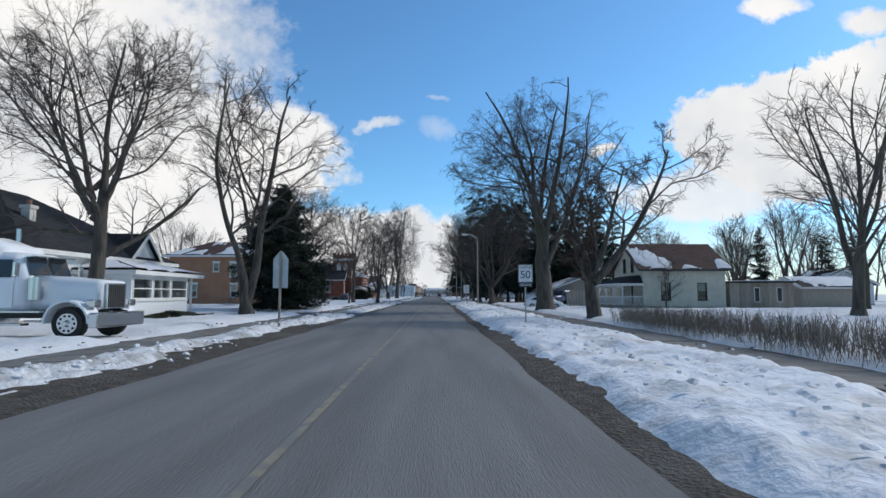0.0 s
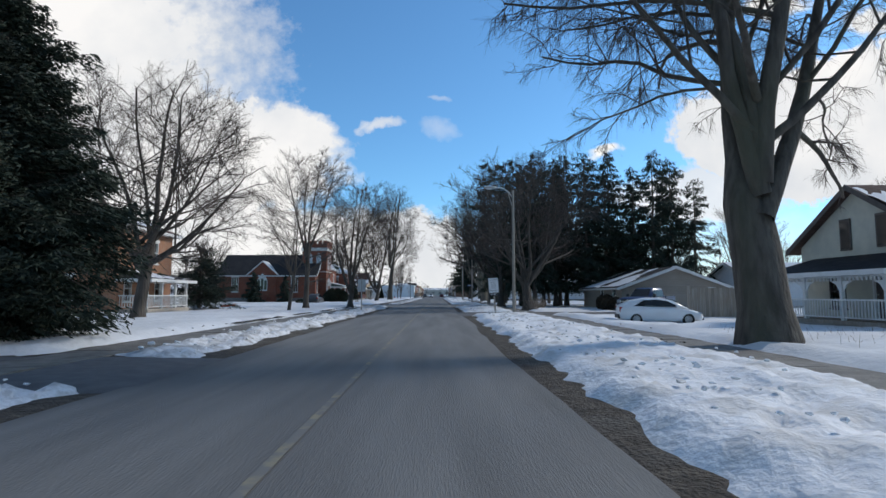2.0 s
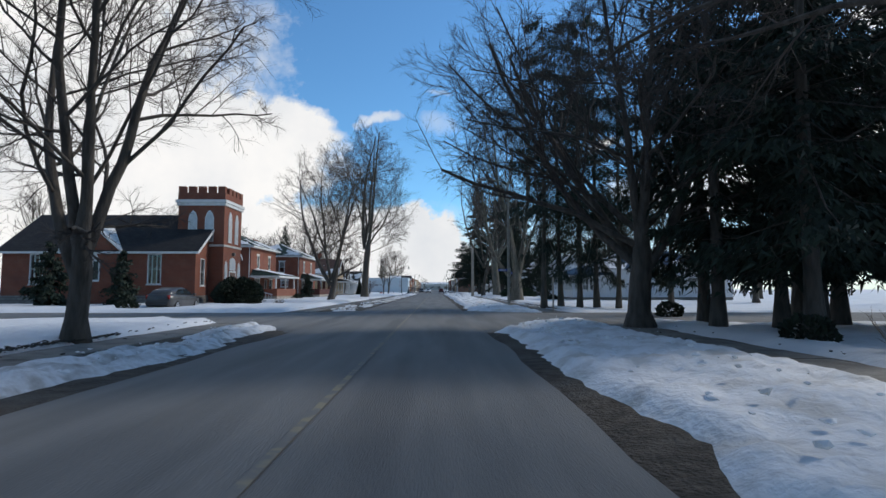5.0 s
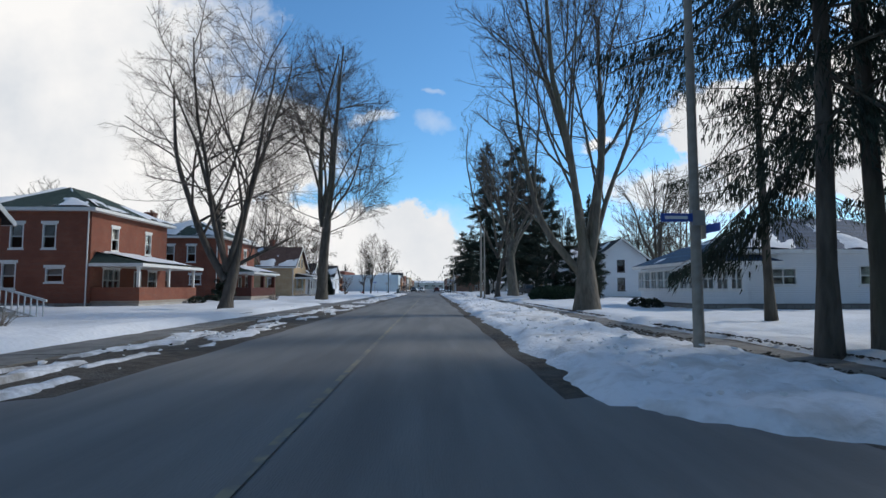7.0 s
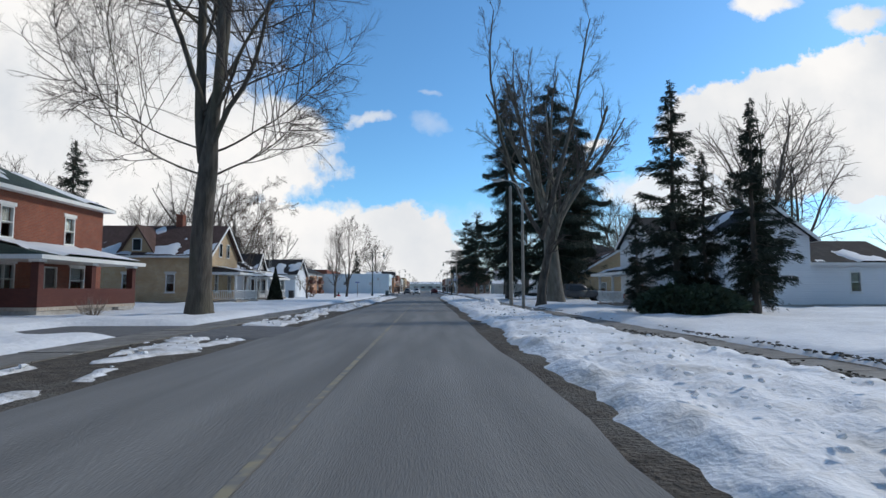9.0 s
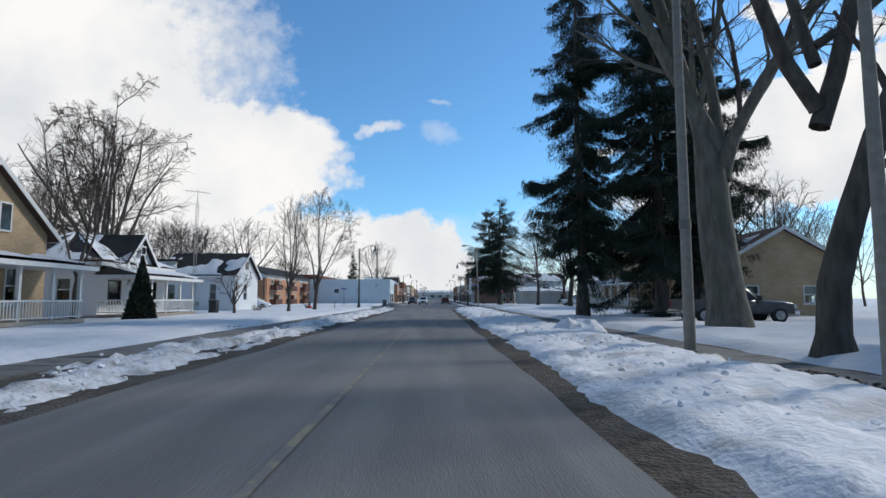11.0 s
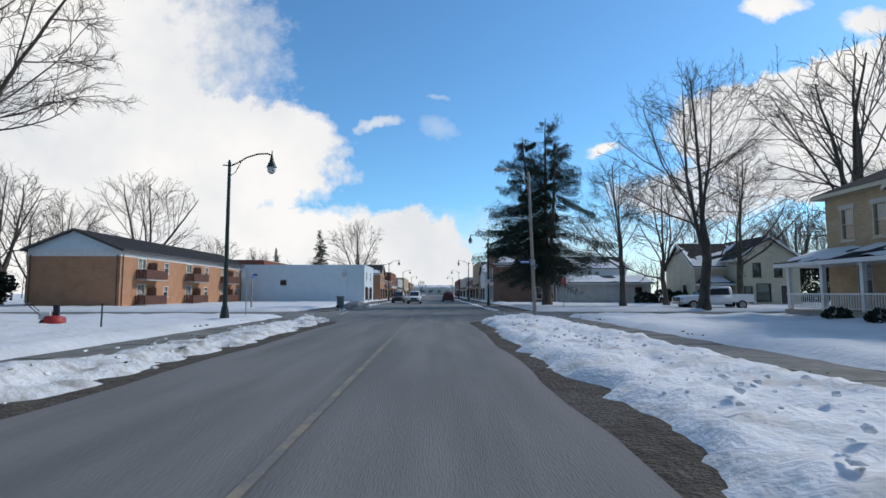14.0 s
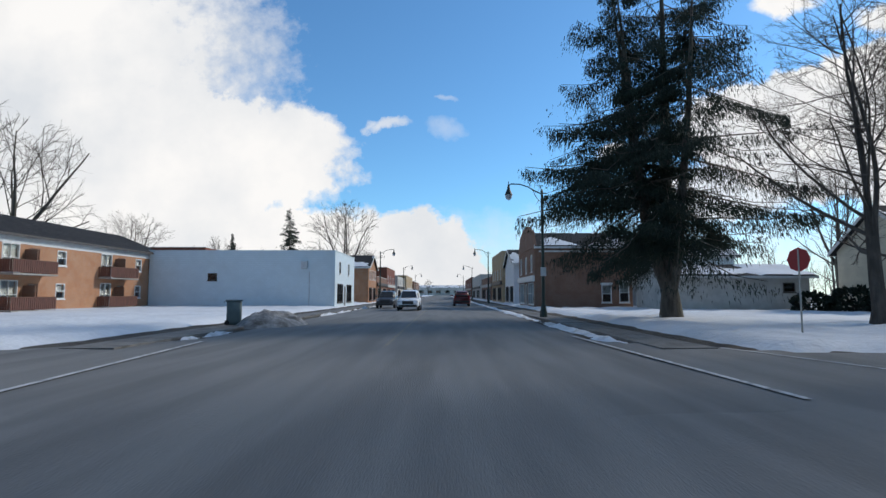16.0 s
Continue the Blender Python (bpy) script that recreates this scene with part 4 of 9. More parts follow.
    bv, bf = joined(big)
    raw("trunk", bv.tolist(), bf, bark or BARK_DARK, tr, smooth=True)
    raw("crown", v.tolist(), f.tolist(), needle or NEEDLE, tr)
    return tr


def shrub(name, label, at, seed, rx, ry, h, n, mat, size=0.14, category="shrub", cone=False):
    """A dense evergreen shrub of small leaf sprays on a few stems."""
    rng = np.random.RandomState(seed)
    a, u = rng.uniform(0, 6.283, n), rng.uniform(0, 1, n)
    zz = rng.uniform(0.02, 1, n)
    k = (1 - zz ** 1.2) if cone else np.sqrt(np.clip(1 - (zz * 2 - 0.85) ** 2 / 1.4, 0.02, 1))
    rr = k * (0.6 + 0.42 * u ** 0.5) * (0.85 + 0.25 * vnoise(a * 2.2 + seed, zz * 5))
    p = np.stack([rx * rr * np.cos(a), ry * rr * np.sin(a), zz * h * (0.92 + 0.16 * vnoise(a * 3, zz * 3))], -1)
    d = unit(p * [1, 1, 0.3] + rng.normal(0, 0.35 * max(rx, 0.4), (n, 3)) + [0, 0, 0.25])
    s = unit(np.cross(d, rng.normal(0, 1, (n, 3)))) * size * 0.5
    L = size * rng.uniform(0.8, 1.8, (n, 1))
    v = np.stack([p, p + d * L * 0.5 + s, p + d * L, p + d * L * 0.5 - s], 1).reshape(-1, 3)
    o = np.arange(n)[:, None] * 4
    f = np.concatenate([o + [0, 1, 2], o + [0, 2, 3]], 1).reshape(-1, 3)
    sh = thing(name, label, category, at)
    raw("foliage", v.tolist(), f.tolist(), mat, sh)
    bm = rods(*[((0, 0, -0.2), (rx * 0.5 * math.cos(q), ry * 0.5 * math.sin(q), h * 0.6), 0.05, 0.02) for q in (0.3, 1.6, 2.9, 4.4)], n=6)
    part("stem", bm, BARK_DARK, sh)
    return sh


def twig_bush(name, label, at, seed, r, h, n, mat, category="shrub"):
    rng = np.random.RandomState(seed)
    a = rng.uniform(0, 6.283, n)
    P = np.stack([np.cos(a) * r * 0.25 * rng.rand(n), np.sin(a) * r * 0.25 * rng.rand(n), np.full(n, -0.1)], -1)
    D = np.stack([np.cos(a) * 0.5, np.sin(a) * 0.5, rng.uniform(0.5, 1.2, n)], -1)
    L = h * rng.uniform(0.6, 1.1, n)
    pts, rad = sprout(rng, P, D, L, np.full(n, 0.012), 4, 0.12, 0.1, 0.4)
    p, d, ln, rr = branch_off(rng, pts, rad, L, 6, 0.3, 0.98, 35, 14, 0.4, 0.7, 0.005)
    q, qr = sprout(rng, p, d, ln, rr, 1, 0.12, 0.05, 0.5)
    v, f = joined([tubes(pts, rad, 4), cones(q, qr)])
    b = thing(name, label, category, at)
    raw("branchwork", v.tolist(), f, mat, b)
    return b

# ---- vehicles ----
def loft(stations, k=0.18):
    """A closed body from cross-sections (x, bottom, shoulder, top, half width low, half width at the shoulder, half width at the top)."""
    bm = bmesh.new()
    rings = []
    for x, zb, zs, zt, wl, ws, wt in stations:
        half = [(wl * 0.9, zb), (wl, zb + (zs - zb) * 0.25), (ws, zb + (zs - zb) * 0.7), (ws * 0.985, zs), (wt, zt - (zt - zs) * k), (wt * 0.86, zt)]
        ring = [bm.verts.new((x, y, z)) for y, z in half] + [bm.verts.new((x, -y, z)) for y, z in half[::-1]]
        rings.append(ring)
    for a, b in zip(rings, rings[1:]):
        n = len(a)
        for i in range(n):
            bm.faces.new((a[i], a[(i + 1) % n], b[(i + 1) % n], b[i]))
    bm.faces.new(rings[0])
    bm.faces.new(rings[-1][::-1])
    bmesh.ops.recalc_face_normals(bm, faces=bm.faces)
    for f in bm.faces:
        f.smooth = True
    return bm


def wheel(parent, x, y, r, w, rim_mat=None):
    s = 1 if y > 0 else -1
    bm = bmesh.new()
    rod(bm, (x, y - w / 2, r), (x, y + w / 2, r), r, r, 24)
    es = [e for e in bm.edges if abs(e.verts[0].co.y - e.verts[1].co.y) < 1e-4]
    bmesh.ops.bevel(bm, geom=es, offset=r * 0.1, segments=2, affect="EDGES")
    t = part("wheel", bm, RUBBER, parent)
    bm = bmesh.new()
    rod(bm, (x, y + s * w * 0.40, r), (x, y + s * (w * 0.5 + 0.012), r), r * 0.66, r * 0.60, 20)
    for i in range(5 if rim_mat is None else 0):
        a = i * 1.2566
        rod(bm, (x, y + s * (w * 0.5 + 0.015), r), (x + math.cos(a) * r * 0.56, y + s * (w * 0.5 + 0.015), r + math.sin(a) * r * 0.56), 0.045 * r / 0.33, 0.03, 6)
    rod(bm, (x, y + s * w * 0.5, r), (x, y + s * (w * 0.5 + (0.035 if rim_mat is None else 0.09)), r), r * (0.14 if rim_mat is None else 0.22), r * 0.12, 12)
    rm = part("rim", bm, rim_mat or ALLOY, t)
    if rim_mat:
        bm = bmesh.new()
        for i in range(10):
            a = i * 0.6283
            c = (x + math.cos(a) * r * 0.45, y + s * (w * 0.5 + 0.004), r + math.sin(a) * r * 0.45)
            rod(bm, c, (c[0], c[1] + s * 0.012, c[2]), r * 0.075, r * 0.075, 8)
        part("rim_hole", bm, RUBBER, t)


def side_glass(parent, pts, y0, y1, z_tilt=0.0, name="side_window"):
    for s in (1, -1):
        bm = bmesh.new()
        zl, zh = min(p[1] for p in pts), max(p[1] for p in pts)
        q = [(x, s * (y0 + (y1 - y0) * (z - zl) / (zh - zl)), z) for x, z in pts]
        solid(bm, q, (0, s * 0.012, 0))
        part(name, bm, CARGLASS, parent)


def hatchback(at, rz, paint, label):
    c = thing("car", label, "car", at, rz)
    body = [(-2.2, 0.42, 0.80, 0.92, 0.70, 0.72, 0.62), (-2.1, 0.28, 0.85, 1.06, 0.80, 0.82, 0.66), (-1.6, 0.20, 0.92, 1.08, 0.85, 0.87, 0.74), (-0.6, 0.18, 0.90, 1.0, 0.86, 0.875, 0.78),
            (0.6, 0.18, 0.86, 0.95, 0.86, 0.875, 0.78), (1.3, 0.20, 0.80, 0.90, 0.85, 0.86, 0.70), (1.95, 0.24, 0.64, 0.74, 0.80, 0.80, 0.58), (2.2, 0.32, 0.52, 0.60, 0.62, 0.62, 0.45)]
    part("body", loft(body), paint, c)
    top = [(-2.12, 0.96, 1.0, 1.05, 0.62, 0.62, 0.55), (-1.6, 0.98, 1.15, 1.33, 0.74, 0.70, 0.56), (-0.8, 0.97, 1.25, 1.46, 0.77, 0.70, 0.55), (0.0, 0.95, 1.25, 1.49, 0.77, 0.70, 0.56), (0.7, 0.92, 1.1, 1.32, 0.76, 0.70, 0.55), (1.45, 0.85, 0.88, 0.92, 0.70, 0.66, 0.6)]
    part("cabin", loft(top), paint, c)
    side_glass(c, [(-1.45, 1.02), (0.95, 0.98), (0.35, 1.30), (-0.2, 1.38), (-0.9, 1.34)], 0.772, 0.66)
    bm = bmesh.new()
    solid(bm, [(1.40, -0.58, 0.93), (1.40, 0.58, 0.93), (0.62, 0.5, 1.36), (0.62, -0.5, 1.36)], (0.02, 0, 0.03))
    part("windscreen", bm, CARGLASS, c)
    for s in (1, -1):
        part("headlamp", boxes((1.75, 2.08, s * 0.62 - 0.12, s * 0.62 + 0.12, 0.58, 0.70), bevel=0.03), HEADLAMP, c)
        part("tail_lamp", boxes((-2.2, -2.05, s * 0.68 - 0.08, s * 0.68 + 0.08, 0.70, 0.98), bevel=0.03), TAILLAMP, c)
        part("mirror", boxes((0.75, 0.95, s * 0.95 - 0.09, s * 0.95 + 0.09, 0.95, 1.09), bevel=0.03), paint, c)
        for x in (-1.33, 1.37):
            wheel(c, x, s * 0.78, 0.32, 0.2)
    part("rear_bumper", boxes((-2.28, -2.15, -0.7, 0.7, 0.34, 0.56), bevel=0.04), PLASTIC, c)
    part("front_bumper", boxes((2.12, 2.26, -0.6, 0.6, 0.28, 0.42), bevel=0.04), PLASTIC, c)
    return c


def suv(at, rz, paint, label):
    c = thing("car", label, "car", at, rz)
    body = [(-2.25, 0.40, 0.92, 1.02, 0.80, 0.82, 0.72), (-2.1, 0.30, 0.96, 1.08, 0.88, 0.90, 0.80), (-0.7, 0.26, 0.96, 1.06, 0.90, 0.92, 0.82), (0.8, 0.26, 0.94, 1.04, 0.90, 0.92, 0.80), (1.5, 0.28, 0.92, 1.02, 0.90, 0.90, 0.74), (2.1, 0.30, 0.82, 0.95, 0.86, 0.86, 0.66), (2.3, 0.36, 0.66, 0.78, 0.72, 0.72, 0.6)]
    part("body", loft(body), paint, c)
    top = [(-2.2, 1.0, 1.2, 1.42, 0.80, 0.74, 0.62), (-1.6, 1.02, 1.35, 1.66, 0.82, 0.74, 0.64), (-0.2, 1.0, 1.38, 1.70, 0.82, 0.74, 0.64), (0.5, 1.0, 1.3, 1.60, 0.82, 0.74, 0.62), (1.25, 0.98, 1.02, 1.06, 0.78, 0.74, 0.66)]
    part("cabin", loft(top), paint, c)
    side_glass(c, [(-1.95, 1.12), (1.0, 1.08), (0.45, 1.48), (-1.7, 1.52)], 0.83, 0.69)
    for n, pts in (("windscreen", [(1.24, -0.66, 1.06), (1.24, 0.66, 1.06), (0.5, 0.56, 1.58), (0.5, -0.56, 1.58)]), ("rear_window", [(-2.24, -0.64, 1.10), (-2.24, 0.64, 1.10), (-2.0, 0.56, 1.56), (-2.0, -0.56, 1.56)])):
        bm = bmesh.new()
        solid(bm, pts, (0.03 if n == "windscreen" else -0.03, 0, 0.02))
        part(n, bm, CARGLASS, c)
    part("grille", boxes((2.24, 2.33, -0.45, 0.45, 0.55, 0.80), bevel=0.02), PLASTIC, c)
    for s in (1, -1):
        part("headlamp", boxes((2.02, 2.26, s * 0.66 - 0.14, s * 0.66 + 0.14, 0.68, 0.84), bevel=0.03), HEADLAMP, c)
        part("tail_lamp", boxes((-2.3, -2.1, s * 0.76 - 0.08, s * 0.76 + 0.08, 0.85, 1.2), bevel=0.03), TAILLAMP, c)
        part("mirror", boxes((0.8, 0.98, s * 1.0 - 0.09, s * 1.0 + 0.09, 1.08, 1.26), bevel=0.03), paint, c)
        for x in (-1.35, 1.4):
            wheel(c, x, s * 0.82, 0.36, 0.22)
    part("rear_bumper", boxes((-2.36, -2.2, -0.8, 0.8, 0.42, 0.64), bevel=0.04), PLASTIC, c)
    part("front_bumper", boxes((2.2, 2.36, -0.75, 0.75, 0.32, 0.5), bevel=0.04), PLASTIC, c)
    return c


def pickup(at, rz, paint, label):
    c = thing("pickup_truck", label, "pickup truck", at, rz)
    nose = [(0.6, 0.45, 1.08, 1.16, 0.95, 0.97, 0.86), (1.2, 0.45, 1.10, 1.20, 0.95, 0.97, 0.82), (2.2, 0.45, 1.06, 1.16, 0.95, 0.97, 0.80), (2.7, 0.48, 0.98, 1.08, 0.92, 0.92, 0.74), (2.85, 0.5, 0.92, 1.0, 0.86, 0.86, 0.7)]
    part("body", loft(nose), paint, c)
    part("cab_side", loft([(-1.25, 0.45, 1.1, 1.18, 0.95, 0.97, 0.9), (0.7, 0.45, 1.1, 1.18, 0.95, 0.97, 0.9)]), paint, c)
    part("cabin", loft([(-1.3, 1.12, 1.4, 1.82, 0.9, 0.82, 0.7), (-1.1, 1.12, 1.5, 1.88, 0.9, 0.82, 0.72), (0.2, 1.12, 1.5, 1.88, 0.9, 0.82, 0.72), (0.45, 1.12, 1.45, 1.80, 0.9, 0.82, 0.7), (1.15, 1.10, 1.14, 1.18, 0.86, 0.82, 0.74)]), paint, c)
    part("bed", boxes((-3.0, -1.32, -0.97, -0.87, 0.6, 1.24), (-3.0, -1.32, 0.87, 0.97, 0.6, 1.24), (-3.0, -2.9, -0.87, 0.87, 0.6, 1.22), (-2.9, -1.32, -0.87, 0.87, 0.6, 0.72), bevel=0.02), paint, c)
    side_glass(c, [(-1.05, 1.2), (0.85, 1.18), (0.35, 1.68), (-1.0, 1.72)], 0.905, 0.78)
    bm = bmesh.new()
    solid(bm, [(1.14, -0.72, 1.17), (1.14, 0.72, 1.17), (0.47, 0.62, 1.77), (0.47, -0.62, 1.77)], (0.03, 0, 0.02))
    part("windscreen", bm, CARGLASS, c)
    g = part("grille", boxes((2.8, 2.92, -0.55, 0.55, 0.68, 1.0), bevel=0.02), PLASTIC, c)
    part("grille_bar", boxes((2.921, 2.95, -0.55, 0.55, 0.82, 0.87), (2.921, 2.95, -0.04, 0.04, 0.68, 1.0)), CHROME, g)
    part("bumper", boxes((2.72, 3.0, -0.95, 0.95, 0.42, 0.64), bevel=0.05), CHROME, c)
    part("rear_bumper", boxes((-3.18, -3.0, -0.92, 0.92, 0.5, 0.68), bevel=0.03), CHROME, c)
    for s in (1, -1):
        part("headlamp", boxes((2.66, 2.88, s * 0.74 - 0.16, s * 0.74 + 0.16, 0.74, 0.96), bevel=0.03), HEADLAMP, c)
        part("tail_lamp", boxes((-3.02, -2.95, s * 0.88 - 0.07, s * 0.88 + 0.07, 0.85, 1.2), bevel=0.02), TAILLAMP, c)
        part("mirror", boxes((0.75, 0.92, s * 1.1 - 0.1, s * 1.1 + 0.1, 1.16, 1.42), bevel=0.03), PLASTIC, c)
        for x in (-2.0, 1.95):
            wheel(c, x, s * 0.86, 0.40, 0.27)
    return c


def semi_truck(at, rz, label):
    c = thing("semi_truck", label, "truck", at, rz)
    part("chassis", boxes((-6.5, 2.6, -0.45, -0.3, 0.65, 0.9), (-6.5, 2.6, 0.3, 0.45, 0.65, 0.9)), PLASTIC, c)
    part("hood", loft([(0.1, 0.95, 1.75, 2.05, 0.80, 0.82, 0.76), (1.0, 0.95, 1.7, 1.98, 0.70, 0.72, 0.66), (2.2, 0.95, 1.62, 1.88, 0.62, 0.64, 0.58), (2.42, 0.95, 1.6, 1.84, 0.60, 0.62, 0.56)], 0.5), CARWHITE, c)
    g = part("grille", boxes((2.425, 2.52, -0.46, 0.46, 0.95, 1.78), bevel=0.03), CHROME, c)
    part("grille_mesh", boxes(*[(2.521, 2.535, -0.40 + i * 0.1, -0.33 + i * 0.1, 1.0, 1.72) for i in range(8)]), PLASTIC, g)
    part("cab", loft([(-1.75, 0.85, 1.9, 2.75, 1.05, 1.05, 0.95), (-0.2, 0.85, 1.9, 2.75, 1.05, 1.05, 0.95), (0.08, 0.9, 1.9, 2.62, 1.02, 1.02, 0.92), (0.32, 0.95, 1.88, 1.98, 0.95, 0.95, 0.9)], 0.3), CARWHITE, c)
    part("sleeper", loft([(-3.6, 0.85, 2.2, 3.35, 1.15, 1.15, 1.05), (-1.9, 0.85, 2.2, 3.35, 1.15, 1.15, 1.05), (-1.4, 1.5, 2.4, 3.2, 1.05, 1.05, 0.95), (-0.6, 2.3, 2.6, 2.95, 0.95, 0.95, 0.8)], 0.25), CARWHITE, c)
    for s in (1, -1):
        bm = bmesh.new()
        solid(bm, [(0.34, s * 0.06, 2.02), (0.34, s * 0.84, 2.02), (0.14, s * 0.80, 2.58), (0.14, s * 0.06, 2.60)], (0.03, 0, 0.02))
        part("windscreen", bm, CARGLASS, c)
        bm = bmesh.new()
        solid(bm, [(-1.05, s * 1.052, 1.95), (-0.1, s * 1.052, 1.95), (-0.1, s * 1.0, 2.5), (-1.05, s * 1.0, 2.52)], (0, s * 0.015, 0))
        part("side_window", bm, CARGLASS, c)
        d = part("cab_door", boxes((-1.15, 0.0, s * 1.055 - 0.01, s * 1.055 + 0.01, 1.0, 1.92), bevel=0.004), CARWHITE, c)
        part("handle", boxes((-1.05, -0.9, s * 1.08 - 0.02, s * 1.08 + 0.02, 1.55, 1.6)), CHROME, d)
        bm = bmesh.new()
        for i in range(9):
            a0, a1 = math.pi * i / 9, math.pi * (i + 1) / 9
            y0, y1 = sorted((s * 0.62, s * 1.18))
            pts = [(1.75 - math.cos(a) * r, y0, 0.52 + math.sin(a) * r) for a, r in ((a0, 0.66), (a1, 0.66), (a1, 0.72), (a0, 0.72))]
            solid(bm, pts, (0, y1 - y0, 0))
        bmesh.ops.remove_doubles(bm, verts=bm.verts, dist=0.001)
        part("fender", bm, CARWHITE, c)
        part("headlamp", boxes((2.25, 2.5, s * 0.86 - 0.18, s * 0.86 + 0.18, 1.02, 1.26), bevel=0.05), CHROME, c)
        wheel(c, 1.75, s * 0.95, 0.52, 0.28, CHROME)
        for x in (-4.4, -5.7):
            wheel(c, x, s * 0.92, 0.52, 0.5, CHROME)
        bm = rods(((-3.3, s * 0.9, 0.72), (-1.6, s * 0.9, 0.72), 0.32), n=20)
        part("fuel_tank", bm, CHROME, c)
        part("step", boxes((-1.2, 0.4, s * 1.02 - 0.16, s * 1.02 + 0.16, 0.45, 0.52), (-0.5, 0.9, s * 0.95 - 0.15, s * 0.95 + 0.15, 0.85, 0.9)), CHROME, c)
        part("exhaust_stack", rods(((-1.85, s * 1.18, 0.9), (-1.85, s * 1.18, 3.75), 0.075)), CHROME, c)
        bm = bmesh.new()
        pipe(bm, [(0.1, s * 1.06, 2.5), (0.3, s * 1.35, 2.5), (0.3, s * 1.35, 1.9), (0.1, s * 1.06, 1.9)], 0.015, 6)
        box(bm, 0.26, 0.34, s * 1.35 - 0.09, s * 1.35 + 0.09, 1.95, 2.4, 0.02)
        part("mirror", bm, CHROME, c)
        part("air_cleaner", rods(((0.55, s * 0.92, 1.25), (0.55, s * 0.92, 1.95), 0.17), n=16), CHROME, c)
    part("bumper", boxes((2.45, 2.72, -1.2, 1.2, 0.38, 0.86), bevel=0.06), CHROME, c)
    part("sun_visor", boxes((0.15, 0.42, -0.88, 0.88, 2.60, 2.64)), CHROME, c)
    part("fifth_wheel", boxes((-5.6, -4.5, -0.4, 0.4, 0.92, 1.1), bevel=0.04), PLASTIC, c)
    return c


# ---- street furniture ----
def street_light(at, rz, h, reach, label):
    """A tapered pole with a curved arm and a flat luminaire; the arm points along local -x."""
    s = thing("street_light", label, "street light", at, rz, group="street lights")
    part("pole", rods(((0, 0, -0.3), (0, 0, h), 0.11, 0.07), n=14), POLEWOOD, s)
    bm = bmesh.new()
    pipe(bm, [(0, 0, h - 0.5), (-reach * 0.25, 0, h - 0.1), (-reach * 0.6, 0, h + 0.15), (-reach, 0, h + 0.2)], 0.035, 8)
    rod(bm, (0, 0, h - 1.2), (-reach * 0.3, 0, h - 0.12), 0.02, 0.02, 6)
    part("arm", bm, STEEL, s)
    hd = part("luminaire", loft([(-reach - 0.75, h + 0.16, h + 0.2, h + 0.24, 0.06, 0.07, 0.05), (-reach - 0.5, h + 0.12, h + 0.2, h + 0.3, 0.14, 0.15, 0.1), (-reach - 0.1, h + 0.13, h + 0.2, h + 0.28, 0.1, 0.1, 0.07), (-reach + 0.05, h + 0.16, h + 0.2, h + 0.24, 0.05, 0.05, 0.04)]), STEEL, s)
    part("lens", boxes((-reach - 0.6, -reach - 0.25, -0.1, 0.1, h + 0.06, h + 0.125), bevel=0.02), HEADLAMP, hd)
    return s


def teardrop_light(at, rz, label):
    """A dark green ornamental lamp; the arm points along local x."""
    s = thing("street_lamp", label, "street lamp", at, rz, group="ornamental street lamps")
    bm = rods(((0, 0, -0.2), (0, 0, 0.35), 0.24, 0.2), ((0, 0, 0.35), (0, 0, 0.75), 0.19, 0.13), n=16)
    part("base", bm, LAMPGREEN, s)
    part("pole", rods(((0, 0, 0.7), (0, 0, 7.35), 0.105, 0.07), ((0, 0, 7.35), (0, 0, 7.5), 0.09, 0.03), n=14), LAMPGREEN, s)
    bm = bmesh.new()
    pipe(bm, [(0, 0, 7.2), (0.35, 0, 7.35), (0.8, 0, 7.62), (1.3, 0, 7.78), (1.75, 0, 7.8), (1.95, 0, 7.72)], 0.035, 8)
    pipe(bm, [(0, 0, 6.7), (0.3, 0, 6.95), (0.55, 0, 7.45)], 0.02, 6)
    rod(bm, (-0.3, 0, 7.25), (0, 0, 7.25), 0.03, 0.03, 6)
    part("arm", bm, LAMPGREEN, s)
    bm = rods(((1.95, 0, 7.42), (1.95, 0, 7.75), 0.11, 0.04), ((1.95, 0, 7.15), (1.95, 0, 7.42), 0.24, 0.12), ((1.95, 0, 7.75), (1.95, 0, 7.95), 0.03, 0.02), n=16)
    sh = part("shade", bm, LAMPGREEN, s)
    bm = bmesh.new()
    bmesh.ops.create_uvsphere(bm, u_segments=14, v_segments=8, radius=0.2, matrix=Matrix.Translation((1.95, 0, 7.08)) @ Matrix.Diagonal((1, 1, 1.25, 1)))
    part("globe", bm, HEADLAMP, sh)
    return s


def post_sign(name, label, at, rz, zc, w, h, post="u", plate=None, post_h=None):
    """A plate on a post; the face looks along local -y."""
    s = thing(name, label, "sign", at, rz)
    ph = post_h or zc + h / 2 + 0.05
    if post == "u":
        part("post", boxes((-0.03, 0.03, 0.0, 0.012, -0.3, ph), (-0.03, -0.022, 0.012, 0.03, -0.3, ph), (0.022, 0.03, 0.012, 0.03, -0.3, ph)), STEEL, s)
    else:
        part("post", boxes((-0.045, 0.045, 0.0, 0.09, -0.3, ph), bevel=0.006), BOARDS, s)
    p = part("plate", boxes((-w / 2, w / 2, -0.016, -0.012, zc - h / 2, zc + h / 2)), plate or SIGNWHITE, s)
    part("bolt", rods(((0, -0.03, zc + h * 0.4), (0, 0.02, zc + h * 0.4), 0.012), ((0, -0.03, zc - h * 0.4), (0, 0.02, zc - h * 0.4), 0.012), n=8), STEEL, p)
    return s, p


